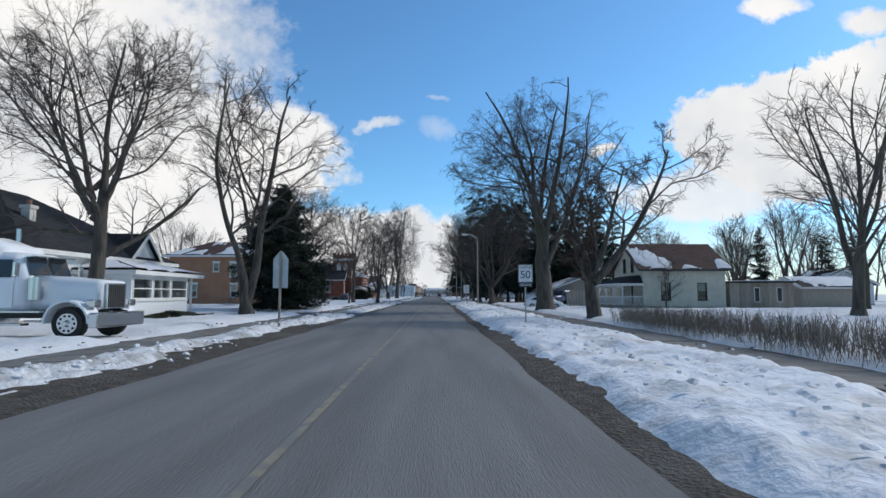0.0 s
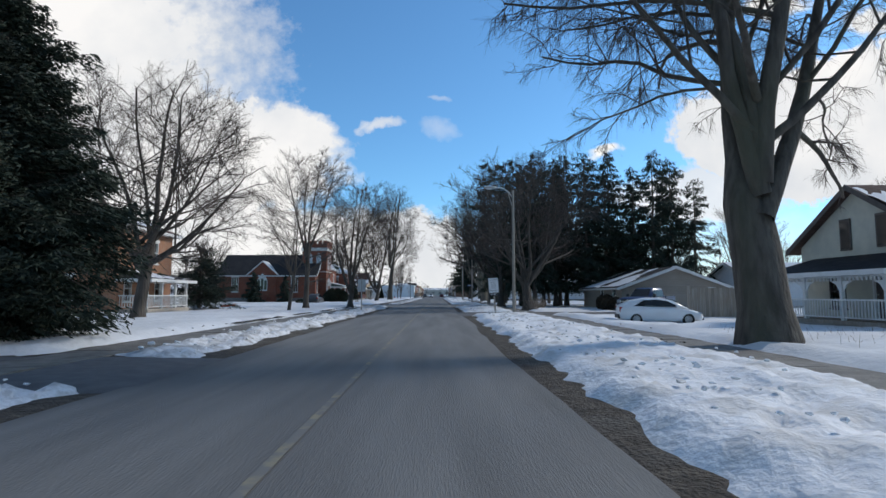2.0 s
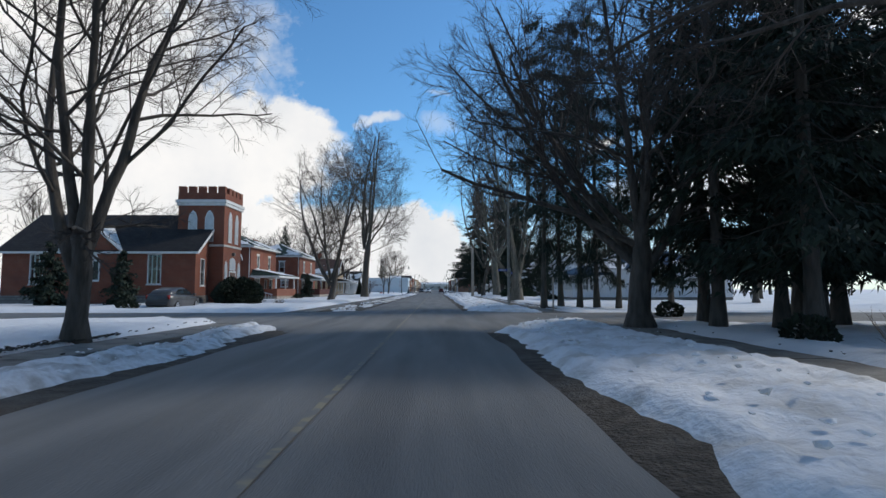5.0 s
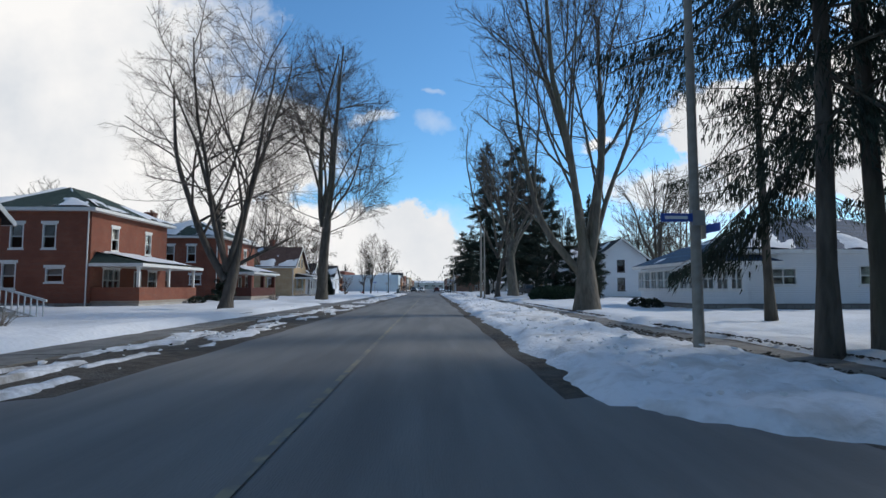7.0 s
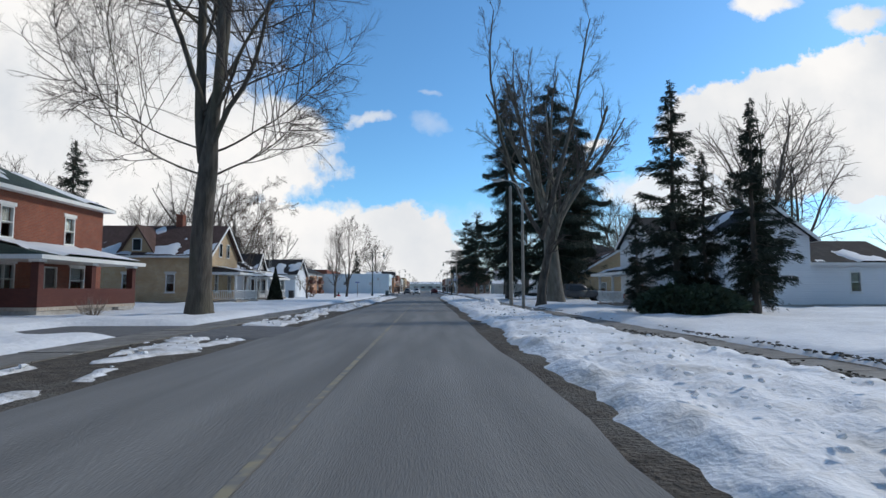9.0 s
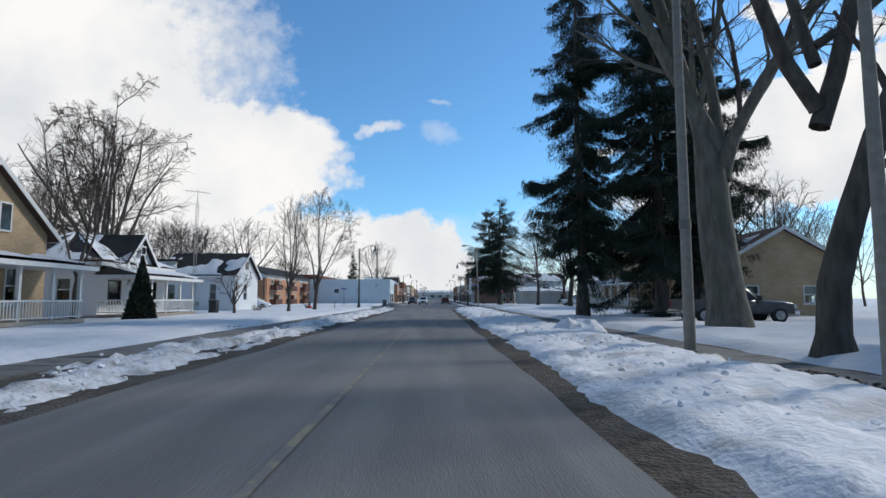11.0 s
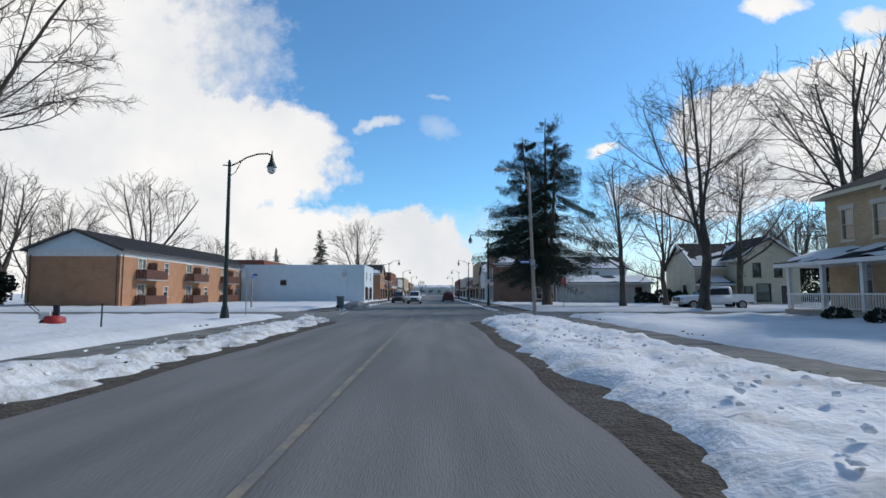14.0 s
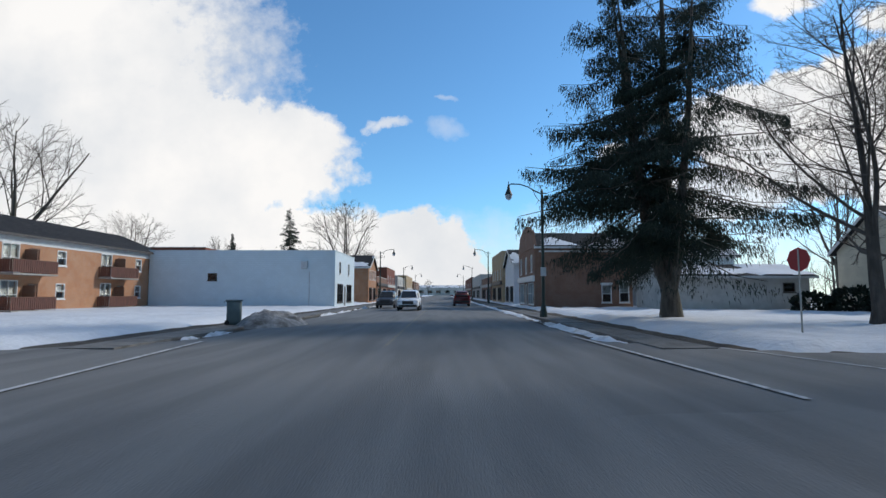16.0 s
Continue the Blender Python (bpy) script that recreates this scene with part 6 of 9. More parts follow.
def church():
    h = thing("church", "red brick church with crenellated corner tower", "church")
    x0, x1, y0, y1 = -34.5, -19.2, 112.6, 121.6
    base_of(h, x0, x1, y0, y1, 0.9, ROCK)
    A = lambda u: (u, 0.9, 1.1, 2.4, "window", dict(bars=3, curtain=False, lintel=STORE))
    walls(h, BRICK_RED, x0, x1, y0, y1, 0.9, 3.6, {"-y": [A(2.2), A(6.6), A(11.5)], "+x": [W(0.9, 0.8, 0.8, 2.2, curtain=False), W(7.3, 0.8, 0.8, 2.2, curtain=False)]})
    gable_roof(h, x0, x1, y0, y1, 4.5, 3.3, "x", SHINGLE, BRICK_RED, 0.35, seed=6)
    gx = -27.4
    part("side_gable", boxes((gx - 2.2, gx + 2.2, y0 - 0.25, y0 - 0.003, -0.2, 4.6)), BRICK_RED, h)
    bm = bmesh.new()
    solid(bm, [(gx - 2.2, y0 - 0.25, 4.6), (gx + 2.2, y0 - 0.25, 4.6), (gx, y0 - 0.25, 6.5)], (0, 2.2, 0))
    part("gable", bm, BRICK_RED, h)
    for s in (-1, 1):
        bm = bmesh.new()
        solid(bm, [(gx + s * 2.5, y0 - 0.45, 4.34), (gx, y0 - 0.45, 6.52), (gx, y0 - 0.45, 6.68), (gx + s * 2.5, y0 - 0.45, 4.5)], (0, 2.9, 0))
        part("bargeboard", bm, TRIM, h)
    bm = bmesh.new()
    pts = [(gx - 0.8, y0 - 0.3, 2.0), (gx + 0.8, y0 - 0.3, 2.0), (gx + 0.8, y0 - 0.3, 3.6), (gx + 0.45, y0 - 0.3, 4.3), (gx, y0 - 0.3, 4.7), (gx - 0.45, y0 - 0.3, 4.3), (gx - 0.8, y0 - 0.3, 3.6)]
    solid(bm, pts, (0, 0.045, 0))
    w = part("window", bm, TRIM, h)
    bm = bmesh.new()
    for c in (-0.5, 0, 0.5):
        box(bm, gx + c - 0.2, gx + c + 0.2, y0 - 0.306, y0 - 0.301, 2.15, 3.9 if c == 0 else 3.6)
    part("pane", bm, CARGLASS, w)
    # tower
    a, b, c, d = -21.9, -18.0, 115.1, 119.1
    part("tower_wall", boxes((a, b, c, d, -0.2, 8.9)), BRICK_RED, h)
    part("belt_course", boxes((a - 0.08, b + 0.08, c - 0.08, d + 0.08, 5.0, 5.18), bevel=0.02), STORE, h)
    part("cornice", boxes((a - 0.2, b + 0.2, c - 0.2, d + 0.2, 8.75, 9.0), (a - 0.12, b + 0.12, c - 0.12, d + 0.12, 8.5, 8.745)), TRIM, h)
    part("parapet", boxes((a - 0.05, b + 0.05, c - 0.05, d + 0.05, 9.0, 9.6)), BRICK_RED, h)
    for i in range(5):
        t = a + 0.28 + i * (b - a - 0.56) / 4
        part("merlon", boxes((t - 0.3, t + 0.3, c - 0.06, c + 0.3, 9.6, 10.15)), BRICK_RED, h)
        if 0 < i < 4:
            t2 = c + 0.28 + i * (d - c - 0.56) / 4
            part("merlon", boxes((b - 0.3, b + 0.06, t2 - 0.3, t2 + 0.3, 9.6, 10.15)), BRICK_RED, h)
    part("merlon", boxes((b - 0.3, b + 0.06, d - 0.55, d + 0.05, 9.6, 10.15)), BRICK_RED, h)

    def lancet(side, u, z, w_, hh, mat=None):
        pts = [(-w_ / 2, 0), (w_ / 2, 0), (w_ / 2, hh * 0.75), (w_ * 0.3, hh * 0.92), (0, hh), (-w_ * 0.3, hh * 0.92), (-w_ / 2, hh * 0.75)]
        bm, bg = bmesh.new(), bmesh.new()
        if side == "+x":
            solid(bm, [(b + 0.003, u + p, z + q) for p, q in pts], (0.05, 0, 0))
            solid(bg, [(b + 0.055, u + p * 0.84, z + 0.06 + q * 0.94) for p, q in pts], (0.004, 0, 0))
        else:
            solid(bm, [(u + p, c - 0.003, z + q) for p, q in pts], (0, -0.05, 0))
            solid(bg, [(u + p * 0.84, c - 0.055, z + 0.06 + q * 0.94) for p, q in pts], (0, -0.004, 0))
        f = part("tower_window", bm, TRIM, h)
        part("pane", bg, mat or SIGNBACK, f)
    for u in (c + 1.25, d - 1.25):
        lancet("+x", u, 5.4, 0.75, 2.7)
    for u in (a + 1.25, b - 1.25):
        lancet("-y", u, 5.4, 0.75, 2.7)
    lancet("-y", a + 1.9, 1.6, 0.8, 2.4)
    lancet("+x", c + 0.55, 1.5, 0.6, 2.3)
    lancet("+x", d - 0.5, 1.5, 0.6, 2.3)
    m = (c + d) / 2
    dd = part("door", boxes((b + 0.003, b + 0.08, m - 0.75, m + 0.75, 0.9, 3.0)), TRIM, h)
    part("leaf", boxes((b + 0.082, b + 0.1, m - 0.6, m - 0.02, 0.95, 2.85), (b + 0.082, b + 0.1, m + 0.02, m + 0.6, 0.95, 2.85)), BRICK_BROWN, dd)
    lancet("+x", m, 3.05, 1.3, 1.1)
    part("door_lamp", boxes((b + 0.004, b + 0.25, m - 0.12, m + 0.12, 4.3, 4.6), bevel=0.03), PAINT_Y, h)
    # steps with white rails
    s = thing("church_steps", "concrete entrance steps with white railings and snow", "steps")
    for i in range(6):
        part("step", boxes((b + 0.1 + 0.5 * i, b + 0.6 + 0.5 * i, m - 1.3, m + 1.3, -0.1, 0.9 - 0.14 * i)), CONCRETE, s)
    for yy in (m - 1.35, m + 1.35):
        bm = bmesh.new()
        for i in range(13):
            x, z = b + 0.2 + 0.24 * i, 0.9 - 0.067 * i
            box(bm, x - 0.02, x + 0.02, yy - 0.02, yy + 0.02, z - 0.1, z + 0.85)
        solid(bm, [(b + 0.1, yy - 0.035, 1.72), (b + 3.2, yy - 0.035, 0.86), (b + 3.2, yy - 0.035, 0.95), (b + 0.1, yy - 0.035, 1.81)], (0, 0.07, 0))
        solid(bm, [(b + 0.1, yy - 0.03, 1.0), (b + 3.2, yy - 0.03, 0.15), (b + 3.2, yy - 0.03, 0.21), (b + 0.1, yy - 0.03, 1.06)], (0, 0.06, 0))
        part("railing", bm, TRIM, s)
    part("snow_pad", boxes((b + 0.1, b + 1.2, m - 1.0, m + 0.9, 0.905, 1.02), bevel=0.05), SNOW, s)


def foursquare(label, x0, x1, y0, y1, eave, rise, snow, seed, py0, py1, px, roof):
    h = thing("house", label, "house")
    base_of(h, x0, x1, y0, y1, 0.45, ROCK)
    ly, lx = y1 - y0, x1 - x0
    o = dict(lintel=TRIM)
    walls(h, BRICK_RED, x0, x1, y0, y1, 0.45, eave - 0.45, {"-y": [W(lx - 5.0, 3.4, 0.85, 1.55, **o), W(lx - 3.0, 3.4, 0.85, 1.55, **o), W(lx - 2.7, 1.3, 1.1, 0.9, **o), W(lx - 5.4, 0.9, 0.9, 1.6, **o)],
           "+x": [W(ly * 0.22, 3.4, 0.85, 1.55, **o), W(ly * 0.66, 3.4, 0.85, 1.55, **o), W(ly * 0.14, 0.7, 1.9, 1.5, bars=3, **o), Dr(ly * 0.52, 0.05, 1.0, 2.1), W(ly * 0.72, 0.7, 1.3, 1.5, **o)]})
    hip_roof(h, x0, x1, y0, y1, eave, rise, roof, 0.5, snow=snow, seed=seed)
    porch(h, "+x", x1, px, py0, py1, 0.6, 2.95, [(px - 0.2, py0 + 0.2), (px - 0.2, (py0 + py1) / 2), (px - 0.2, py1 - 0.2)], roof_mat=roof, post_mat=TRIM if seed < 5 else BRICK_DEEP, post_w=0.16 if seed < 5 else 0.34, knee=BRICK_RED if seed < 5 else BRICK_DEEP, rise=0.75, snow=1.0, seed=seed)
    steps(h, "+x", px, py1 - 1.5, 1.4, 0.6)
    downspout(h, x1 - 0.15, y0 - 0.08, 0.1, eave)
    return h


def buff_house():
    h = thing("house", "buff brick farmhouse with brown roof and pointed gables", "house")
    x0, x1, y0, y1 = -30.5, -18.9, 172, 179
    base_of(h, x0, x1, y0, y1, 0.35)
    o = dict(lintel=STORE)
    walls(h, BRICK_BUFF, x0, x1, y0, y1, 0.35, 4.1, {"-y": [W(1.2, 0.8, 0.8, 1.6, **o), W(4.3, 0.8, 0.8, 1.6, **o), W(8.0, 0.8, 0.8, 1.6, **o)], "+x": [W(1.5, 0.8, 0.8, 1.6, **o), W(4.6, 0.8, 0.8, 1.6, **o)]})
    gable_roof(h, x0, x1, y0, y1, 4.45, 2.7, "x", SHINGLE_BROWN, BRICK_BUFF, 0.4, snow=0.3, seed=11)
    wl = Wall("+x", x0, x1 + 0.02, y0, y1)
    for u in (2.2, 4.0):
        bm = bmesh.new()
        wl.box(bm, u, u + 0.7, 4.3, 5.6, 0, 0.06)
        f = part("window", bm, TRIM, h)
        bm = bmesh.new()
        wl.box(bm, u + 0.08, u + 0.62, 4.38, 5.52, 0.062, 0.068)
        part("pane", bm, CARGLASS, f)
    gx = -25.0
    bm = bmesh.new()
    solid(bm, [(gx - 1.5, y0 - 0.02, 4.45), (gx + 1.5, y0 - 0.02, 4.45), (gx, y0 - 0.02, 6.8)], (0, 3.2, 0))
    part("gable", bm, BRICK_BUFF, h)
    for s in (-1, 1):
        bm = bmesh.new()
        solid(bm, [(gx + s * 1.75, y0 - 0.3, 4.1), (gx, y0 - 0.3, 6.82), (gx, y0 - 0.3, 7.0), (gx + s * 1.75, y0 - 0.3, 4.28)], (0, 3.6, 0))
        part("roof", bm, SHINGLE_BROWN, h)
    f = part("window", boxes((gx - 0.4, gx + 0.4, y0 - 0.08, y0 - 0.025, 4.7, 5.8)), TRIM, h)
    part("pane", boxes((gx - 0.32, gx + 0.32, y0 - 0.088, y0 - 0.082, 4.78, 5.72)), CARGLASS, f)
    chimney(h, -23.0, 175.6, 6.6, 8.2, 0.6)
    porch(h, "+x", x1, -16.6, 172.6, 178.6, 0.45, 2.9, [(-16.8, 172.8), (-16.8, 174.7), (-16.8, 176.6), (-16.8, 178.4)], snow=1.0, seed=9)
    downspout(h, x1 - 0.1, y0 - 0.08, 0.1, 4.3)


def white_gable_house():
    h = thing("house", "white clapboard house with front gable and long porch", "house")
    x0, x1, y0, y1 = -27, -19.6, 184.2, 192
    base_of(h, x0, x1, y0, y1, 0.4)
    walls(h, SIDING, x0, x1, y0, y1, 0.4, 2.9, {"-y": [W(2, 0.8, 0.9, 1.4), W(5, 0.8, 0.9, 1.4)], "+x": [W(1.0, 0.7, 1.3, 1.4, frame_mat=TRIM_DARK), Dr(3.4, 0, 0.95, 2.05), W(5.2, 0.7, 1.3, 1.4, frame_mat=TRIM_DARK)]})
    hip_roof(h, x0, x1, y0, y1, 3.3, 2.4, SHINGLE, 0.45, snow=0.5, seed=4)
    gable_roof(h, -22, -19.5, 186.4, 190.0, 3.5, 1.9, "x", SHINGLE, SIDING, 0.35, snow=0.6, seed=5)
    f = part("window", boxes((-19.29, -19.22, 187.9, 188.5, 4.2, 4.8)), TRIM, h)
    part("pane", boxes((-19.21, -19.205, 187.98, 188.42, 4.28, 4.72)), CARGLASS, f)
    porch(h, "+x", x1, -17.4, 184.2, 192, 0.45, 2.75, [(-17.6, 184.4 + 1.85 * i) for i in range(5)], snow=1.0, seed=14, rise=0.6)


def small_white_house():
    h = thing("house", "small white clapboard house with dark gabled roof", "house")
    x0, x1, y0, y1 = -25.4, -18.4, 204.2, 211.0
    base_of(h, x0, x1, y0, y1, 0.25)
    walls(h, SIDING, x0, x1, y0, y1, 0.25, 3.35, {"-y": [W(0.7, 1.0, 0.85, 1.5, frame_mat=TRIM), W(4.7, 0.95, 0.75, 1.6)], "+x": [W(2.6, 0.95, 1.05, 1.6)]})
    gable_roof(h, x0, x1, y0, y1, 3.6, 2.2, "x", SHINGLE, SIDING, 0.35, snow=0.45, seed=21)
    f = part("attic_vent", boxes((x1 + 0.004, x1 + 0.06, 207.2, 208.0, 4.3, 5.1)), TRIM_DARK, h)
    part("slat", boxes(*[(x1 + 0.062, x1 + 0.075, 207.25, 207.95, 4.36 + 0.1 * k, 4.40 + 0.1 * k) for k in range(7)]), GREYSIDE, f)
    part("wing", boxes((-31.5, x0 - 0.003, 205.0, 211.0, -0.2, 3.5)), SIDING, h)
    part("dormer", boxes((-30.5, -24.6, 205.6, 209.5, 3.85, 5.0)), SIDING, h)
    part("dormer_roof", boxes((-30.9, -24.3, 205.2, 209.9, 5.0, 5.2)), SHINGLE, h)
    part("wing_roof", boxes((-31.8, x0 - 0.003, 204.7, 211.3, 3.5, 3.7)), SHINGLE, h)
    part("wing_snow", boxes((-31.6, x0 - 0.1, 204.8, 205.5, 3.703, 3.8), bevel=0.03), SNOW, h)
    f = part("window", boxes((-28.4, -27.2, 205.54, 205.597, 4.1, 4.8)), TRIM_DARK, h)
    part("pane", boxes((-28.3, -27.3, 205.53, 205.537, 4.18, 4.72)), CARGLASS, f)
    part("meter_box", boxes((-21.9, -21.6, 204.05, 204.195, 0.75, 1.1), bevel=0.01), STEEL, h)
    h.location.x = -0.9
    a = thing("antenna_tower", "tall lattice television antenna tower beside a white house", "antenna", (-22.9, 203.9, 0))
    part("mast", rods(*[((dx, dy, -0.2), (dx * 0.7, dy * 0.7, 10.6), 0.022) for dx, dy in ((0.17, 0), (-0.1, 0.16), (-0.1, -0.16))], *[((0.17 - 0.002 * k, 0, 0.4 * k), (-0.1, -0.15, 0.4 * k + 0.02), 0.012) for k in range(27)], n=5), STEEL, a)
    part("aerial", rods(((0, 0, 10.5), (0, 0, 11.8), 0.025), ((-1.3, 0, 11.7), (1.2, 0, 11.4), 0.02), *[((x, -0.5, 11.55 - x * 0.1), (x, 0.5, 11.55 - x * 0.1), 0.012) for x in (-1.2, -0.8, -0.4, 0.0, 0.4, 0.8)], n=5), STEEL, a)


def apartment():
    h = thing("apartment_building", "two-storey orange brick apartment block with small balconies", "building")
    x0, x1, y0, y1 = -37.6, -29.1, 244.5, 277.0
    base_of(h, x0, x1, y0, y1, 0.15)
    ops = []
    for k, c in enumerate((2.9, 13.1, 23.4)):
        for v in (0.25, 2.75):
            ops += [(c, v, 1.5, 1.95, "window", dict(bars=2, curtain=2)), (c + 2.35, v + 0.75, 1.0, 1.0, "window", dict(frame_mat=BRICK_BROWN)), (c + 5.1, v + 0.65, 1.0, 1.15, "window", dict())]
    walls(h, BRICK_ORANGE, x0, x1, y0, y1, 0.15, 4.7, {"+x": ops})
    part("frieze", boxes((x0, x1 + 0.03, y0 - 0.03, y1, 4.853, 5.5)), TRIM, h)
    gable_roof(h, x0, x1, y0, y1, 5.5, 1.75, "y", SHINGLE, BLOCKWALL, 0.4, seed=30, trim=TRIM_DARK)
    for c in (2.9, 13.1, 23.4):
        y = y0 + c
        for z in (0.3, 2.8):
            b = part("balcony", boxes((x1 + 0.003, x1 + 1.15, y - 0.35, y + 3.7, z - 0.12, z)), CONCRETE, h)
            bm = bmesh.new()
            box(bm, x1 + 1.08, x1 + 1.13, y - 0.35, y + 3.7, z + 0.85, z + 0.92)
            part("railing", bm, BALCONY, b)
            repeats("picket", (0.03, 0.15, 0.8), [(x1 + 1.105, y - 0.3 + 3.95 * k / 21, z + 0.05) for k in range(22)], BALCONY, b)
            repeats("picket", (0.14, 0.03, 0.85), [(x1 + 0.1 + k * 0.17, yy, z + 0.05) for yy in (y - 0.32, y + 3.66) for k in range(6)], BALCONY, b)
            part("divider", boxes((x1 + 0.003, x1 + 0.9, y + 1.95, y + 2.02, z, z + 1.7)), BRICK_BROWN, b)
    downspout(h, x1 + 0.08, y0 + 0.3, 0.1, 5.0, TRIM_DARK)
    downspout(h, x0 + 0.3, y0 - 0.08, 0.1, 5.0, TRIM_DARK)
    downspout(h, x1 - 0.25, y0 - 0.08, 0.1, 5.0, TRIM_DARK)
    downspout(h, x1 + 0.08, y1 - 0.3, 0.1, 5.0, TRIM_DARK)


def block_store():
    h = thing("store", "low pale blue-grey painted block commercial building", "building")
    x0, x1, y0, y1 = -29, -10.7, 275.2, 286.5
    base_of(h, x0, x1, y0, y1, 0.05)
    walls(h, BLOCKWALL, x0, x1, y0, y1, 0.05, 5.6, {"-y": [W(5.8, 2.7, 0.9, 0.7, frame_mat=TRIM_DARK, curtain=False)], "+x": [W(1.2, 0.5, 3.0, 1.9, frame_mat=TRIM_DARK, curtain=False, bars=3), Dr(4.8, 0.05, 1.0, 2.2), W(6.4, 0.5, 3.0, 1.9, frame_mat=TRIM_DARK, curtain=False, bars=3), W(2.0, 3.4, 1.0, 1.3, curtain=False), W(7.0, 3.4, 1.0, 1.3, curtain=False)]})
    flat_roof(h, x0, x1, y0, y1, 5.65, cap=BLOCKWALL)
    part("wall_light", boxes((-14.0, -13.4, 274.9, 275.15, 3.9, 4.6), bevel=0.03), SIGNBACK, h)
    part("conduit", rods(((-13.2, 275.12, 0.2), (-13.2, 275.12, 3.6), 0.03), n=6), SIGNBACK, h)


def main_street(label, x0, x1, y0, y1, top, wall_mat, side, gable=False, seed=0):
    """A shopfront building further up the street."""
    h = thing("shop_building", label, "building")
    base_of(h, x0, x1, y0, y1, 0.05)
    ln = y1 - y0
    ops = [W(ln * 0.08, 0.45, ln * 0.32, 1.9, frame_mat=TRIM_DARK, curtain=False, bars=3), Dr(ln * 0.45, 0.05, 1.0, 2.2), W(ln * 0.6, 0.45, ln * 0.32, 1.9, frame_mat=TRIM_DARK, curtain=False, bars=3)]
    if top > 5:
        ops += [W(ln * f, 3.5, 0.9, 1.4) for f in (0.12, 0.36, 0.6, 0.82)]
    lx = x1 - x0
    ends = [W(lx * 0.25, 1.0, 0.9, 1.4), W(lx * 0.62, 1.0, 0.9, 1.4)]
    if top > 5:
        ends += [W(lx * 0.25, 3.6, 0.9, 1.3), W(lx * 0.62, 3.6, 0.9, 1.3)]
    walls(h, wall_mat, x0, x1, y0, y1, 0.05, top, {side: ops, "-y": ends})
    if gable:
        gable_roof(h, x0, x1, y0, y1, top + 0.05, 1.9, "x", SHINGLE, wall_mat, 0.3, snow=0.6, seed=seed)
    else:
        flat_roof(h, x0, x1, y0, y1, top + 0.05)
        z = 2.75
        s = (x1 + 0.003, x1 + 0.25) if side == "+x" else (x0 - 0.25, x0 - 0.003)
        part("fascia_sign", boxes((*s, y0 + 0.3, y1 - 0.3, z, z + 0.55), bevel=0.02), STORE if seed % 2 else TRIM_DARK, h)


white_porch_house()
brown_brick_block()
church()
foursquare("two-storey red brick foursquare house with white-posted porch", -29, -21.2, 131.2, 140.8, 6.2, 2.2, 0.3, 1, 131.4, 139.6, -18.2, SHINGLE_GREEN)
b2 = foursquare("two-storey red brick house with green hipped roof and brick porch", -28.5, -20.0, 148.4, 158.6, 6.1, 2.3, 0.4, 7, 149.4, 157.4, -17.2, SHINGLE_GREEN)
chimney(b2, -27.4, 150.2, 5.8, 8.6, 0.8)
buff_house()
white_gable_house()
small_white_house()
apartment()
block_store()
main_street("orange brick shop with gabled roof and snow on it", -20, -10.9, 300, 309, 5.2, BRICK_ORANGE, "+x", True, 3)
main_street("low brown brick shop with flat roof", -24, -11.0, 310.5, 326, 4.2, BRICK_BROWN, "+x", False, 4)
main_street("two-storey red brick shop with flat roof", -26, -11.2, 328, 345, 6.6, BRICK_RED, "+x", False, 5)
main_street("pale rendered shop with flat roof", -26, -11.0, 350, 372, 5.6, STORE, "+x", False, 6)
main_street("two-storey buff brick shop further along the street", -26, -11.0, 380, 410, 6.8, BRICK_BUFF, "+x", False, 7)
main_street("brown brick storefront with flat roof far along the street", -26, -11.0, 420, 460, 6.0, BRICK_BROWN, "+x", False, 8)
main_street("long red brick warehouse roof behind the shops", -52, -31, 292, 318, 7.4, BRICK_RED, "+x", False, 10)

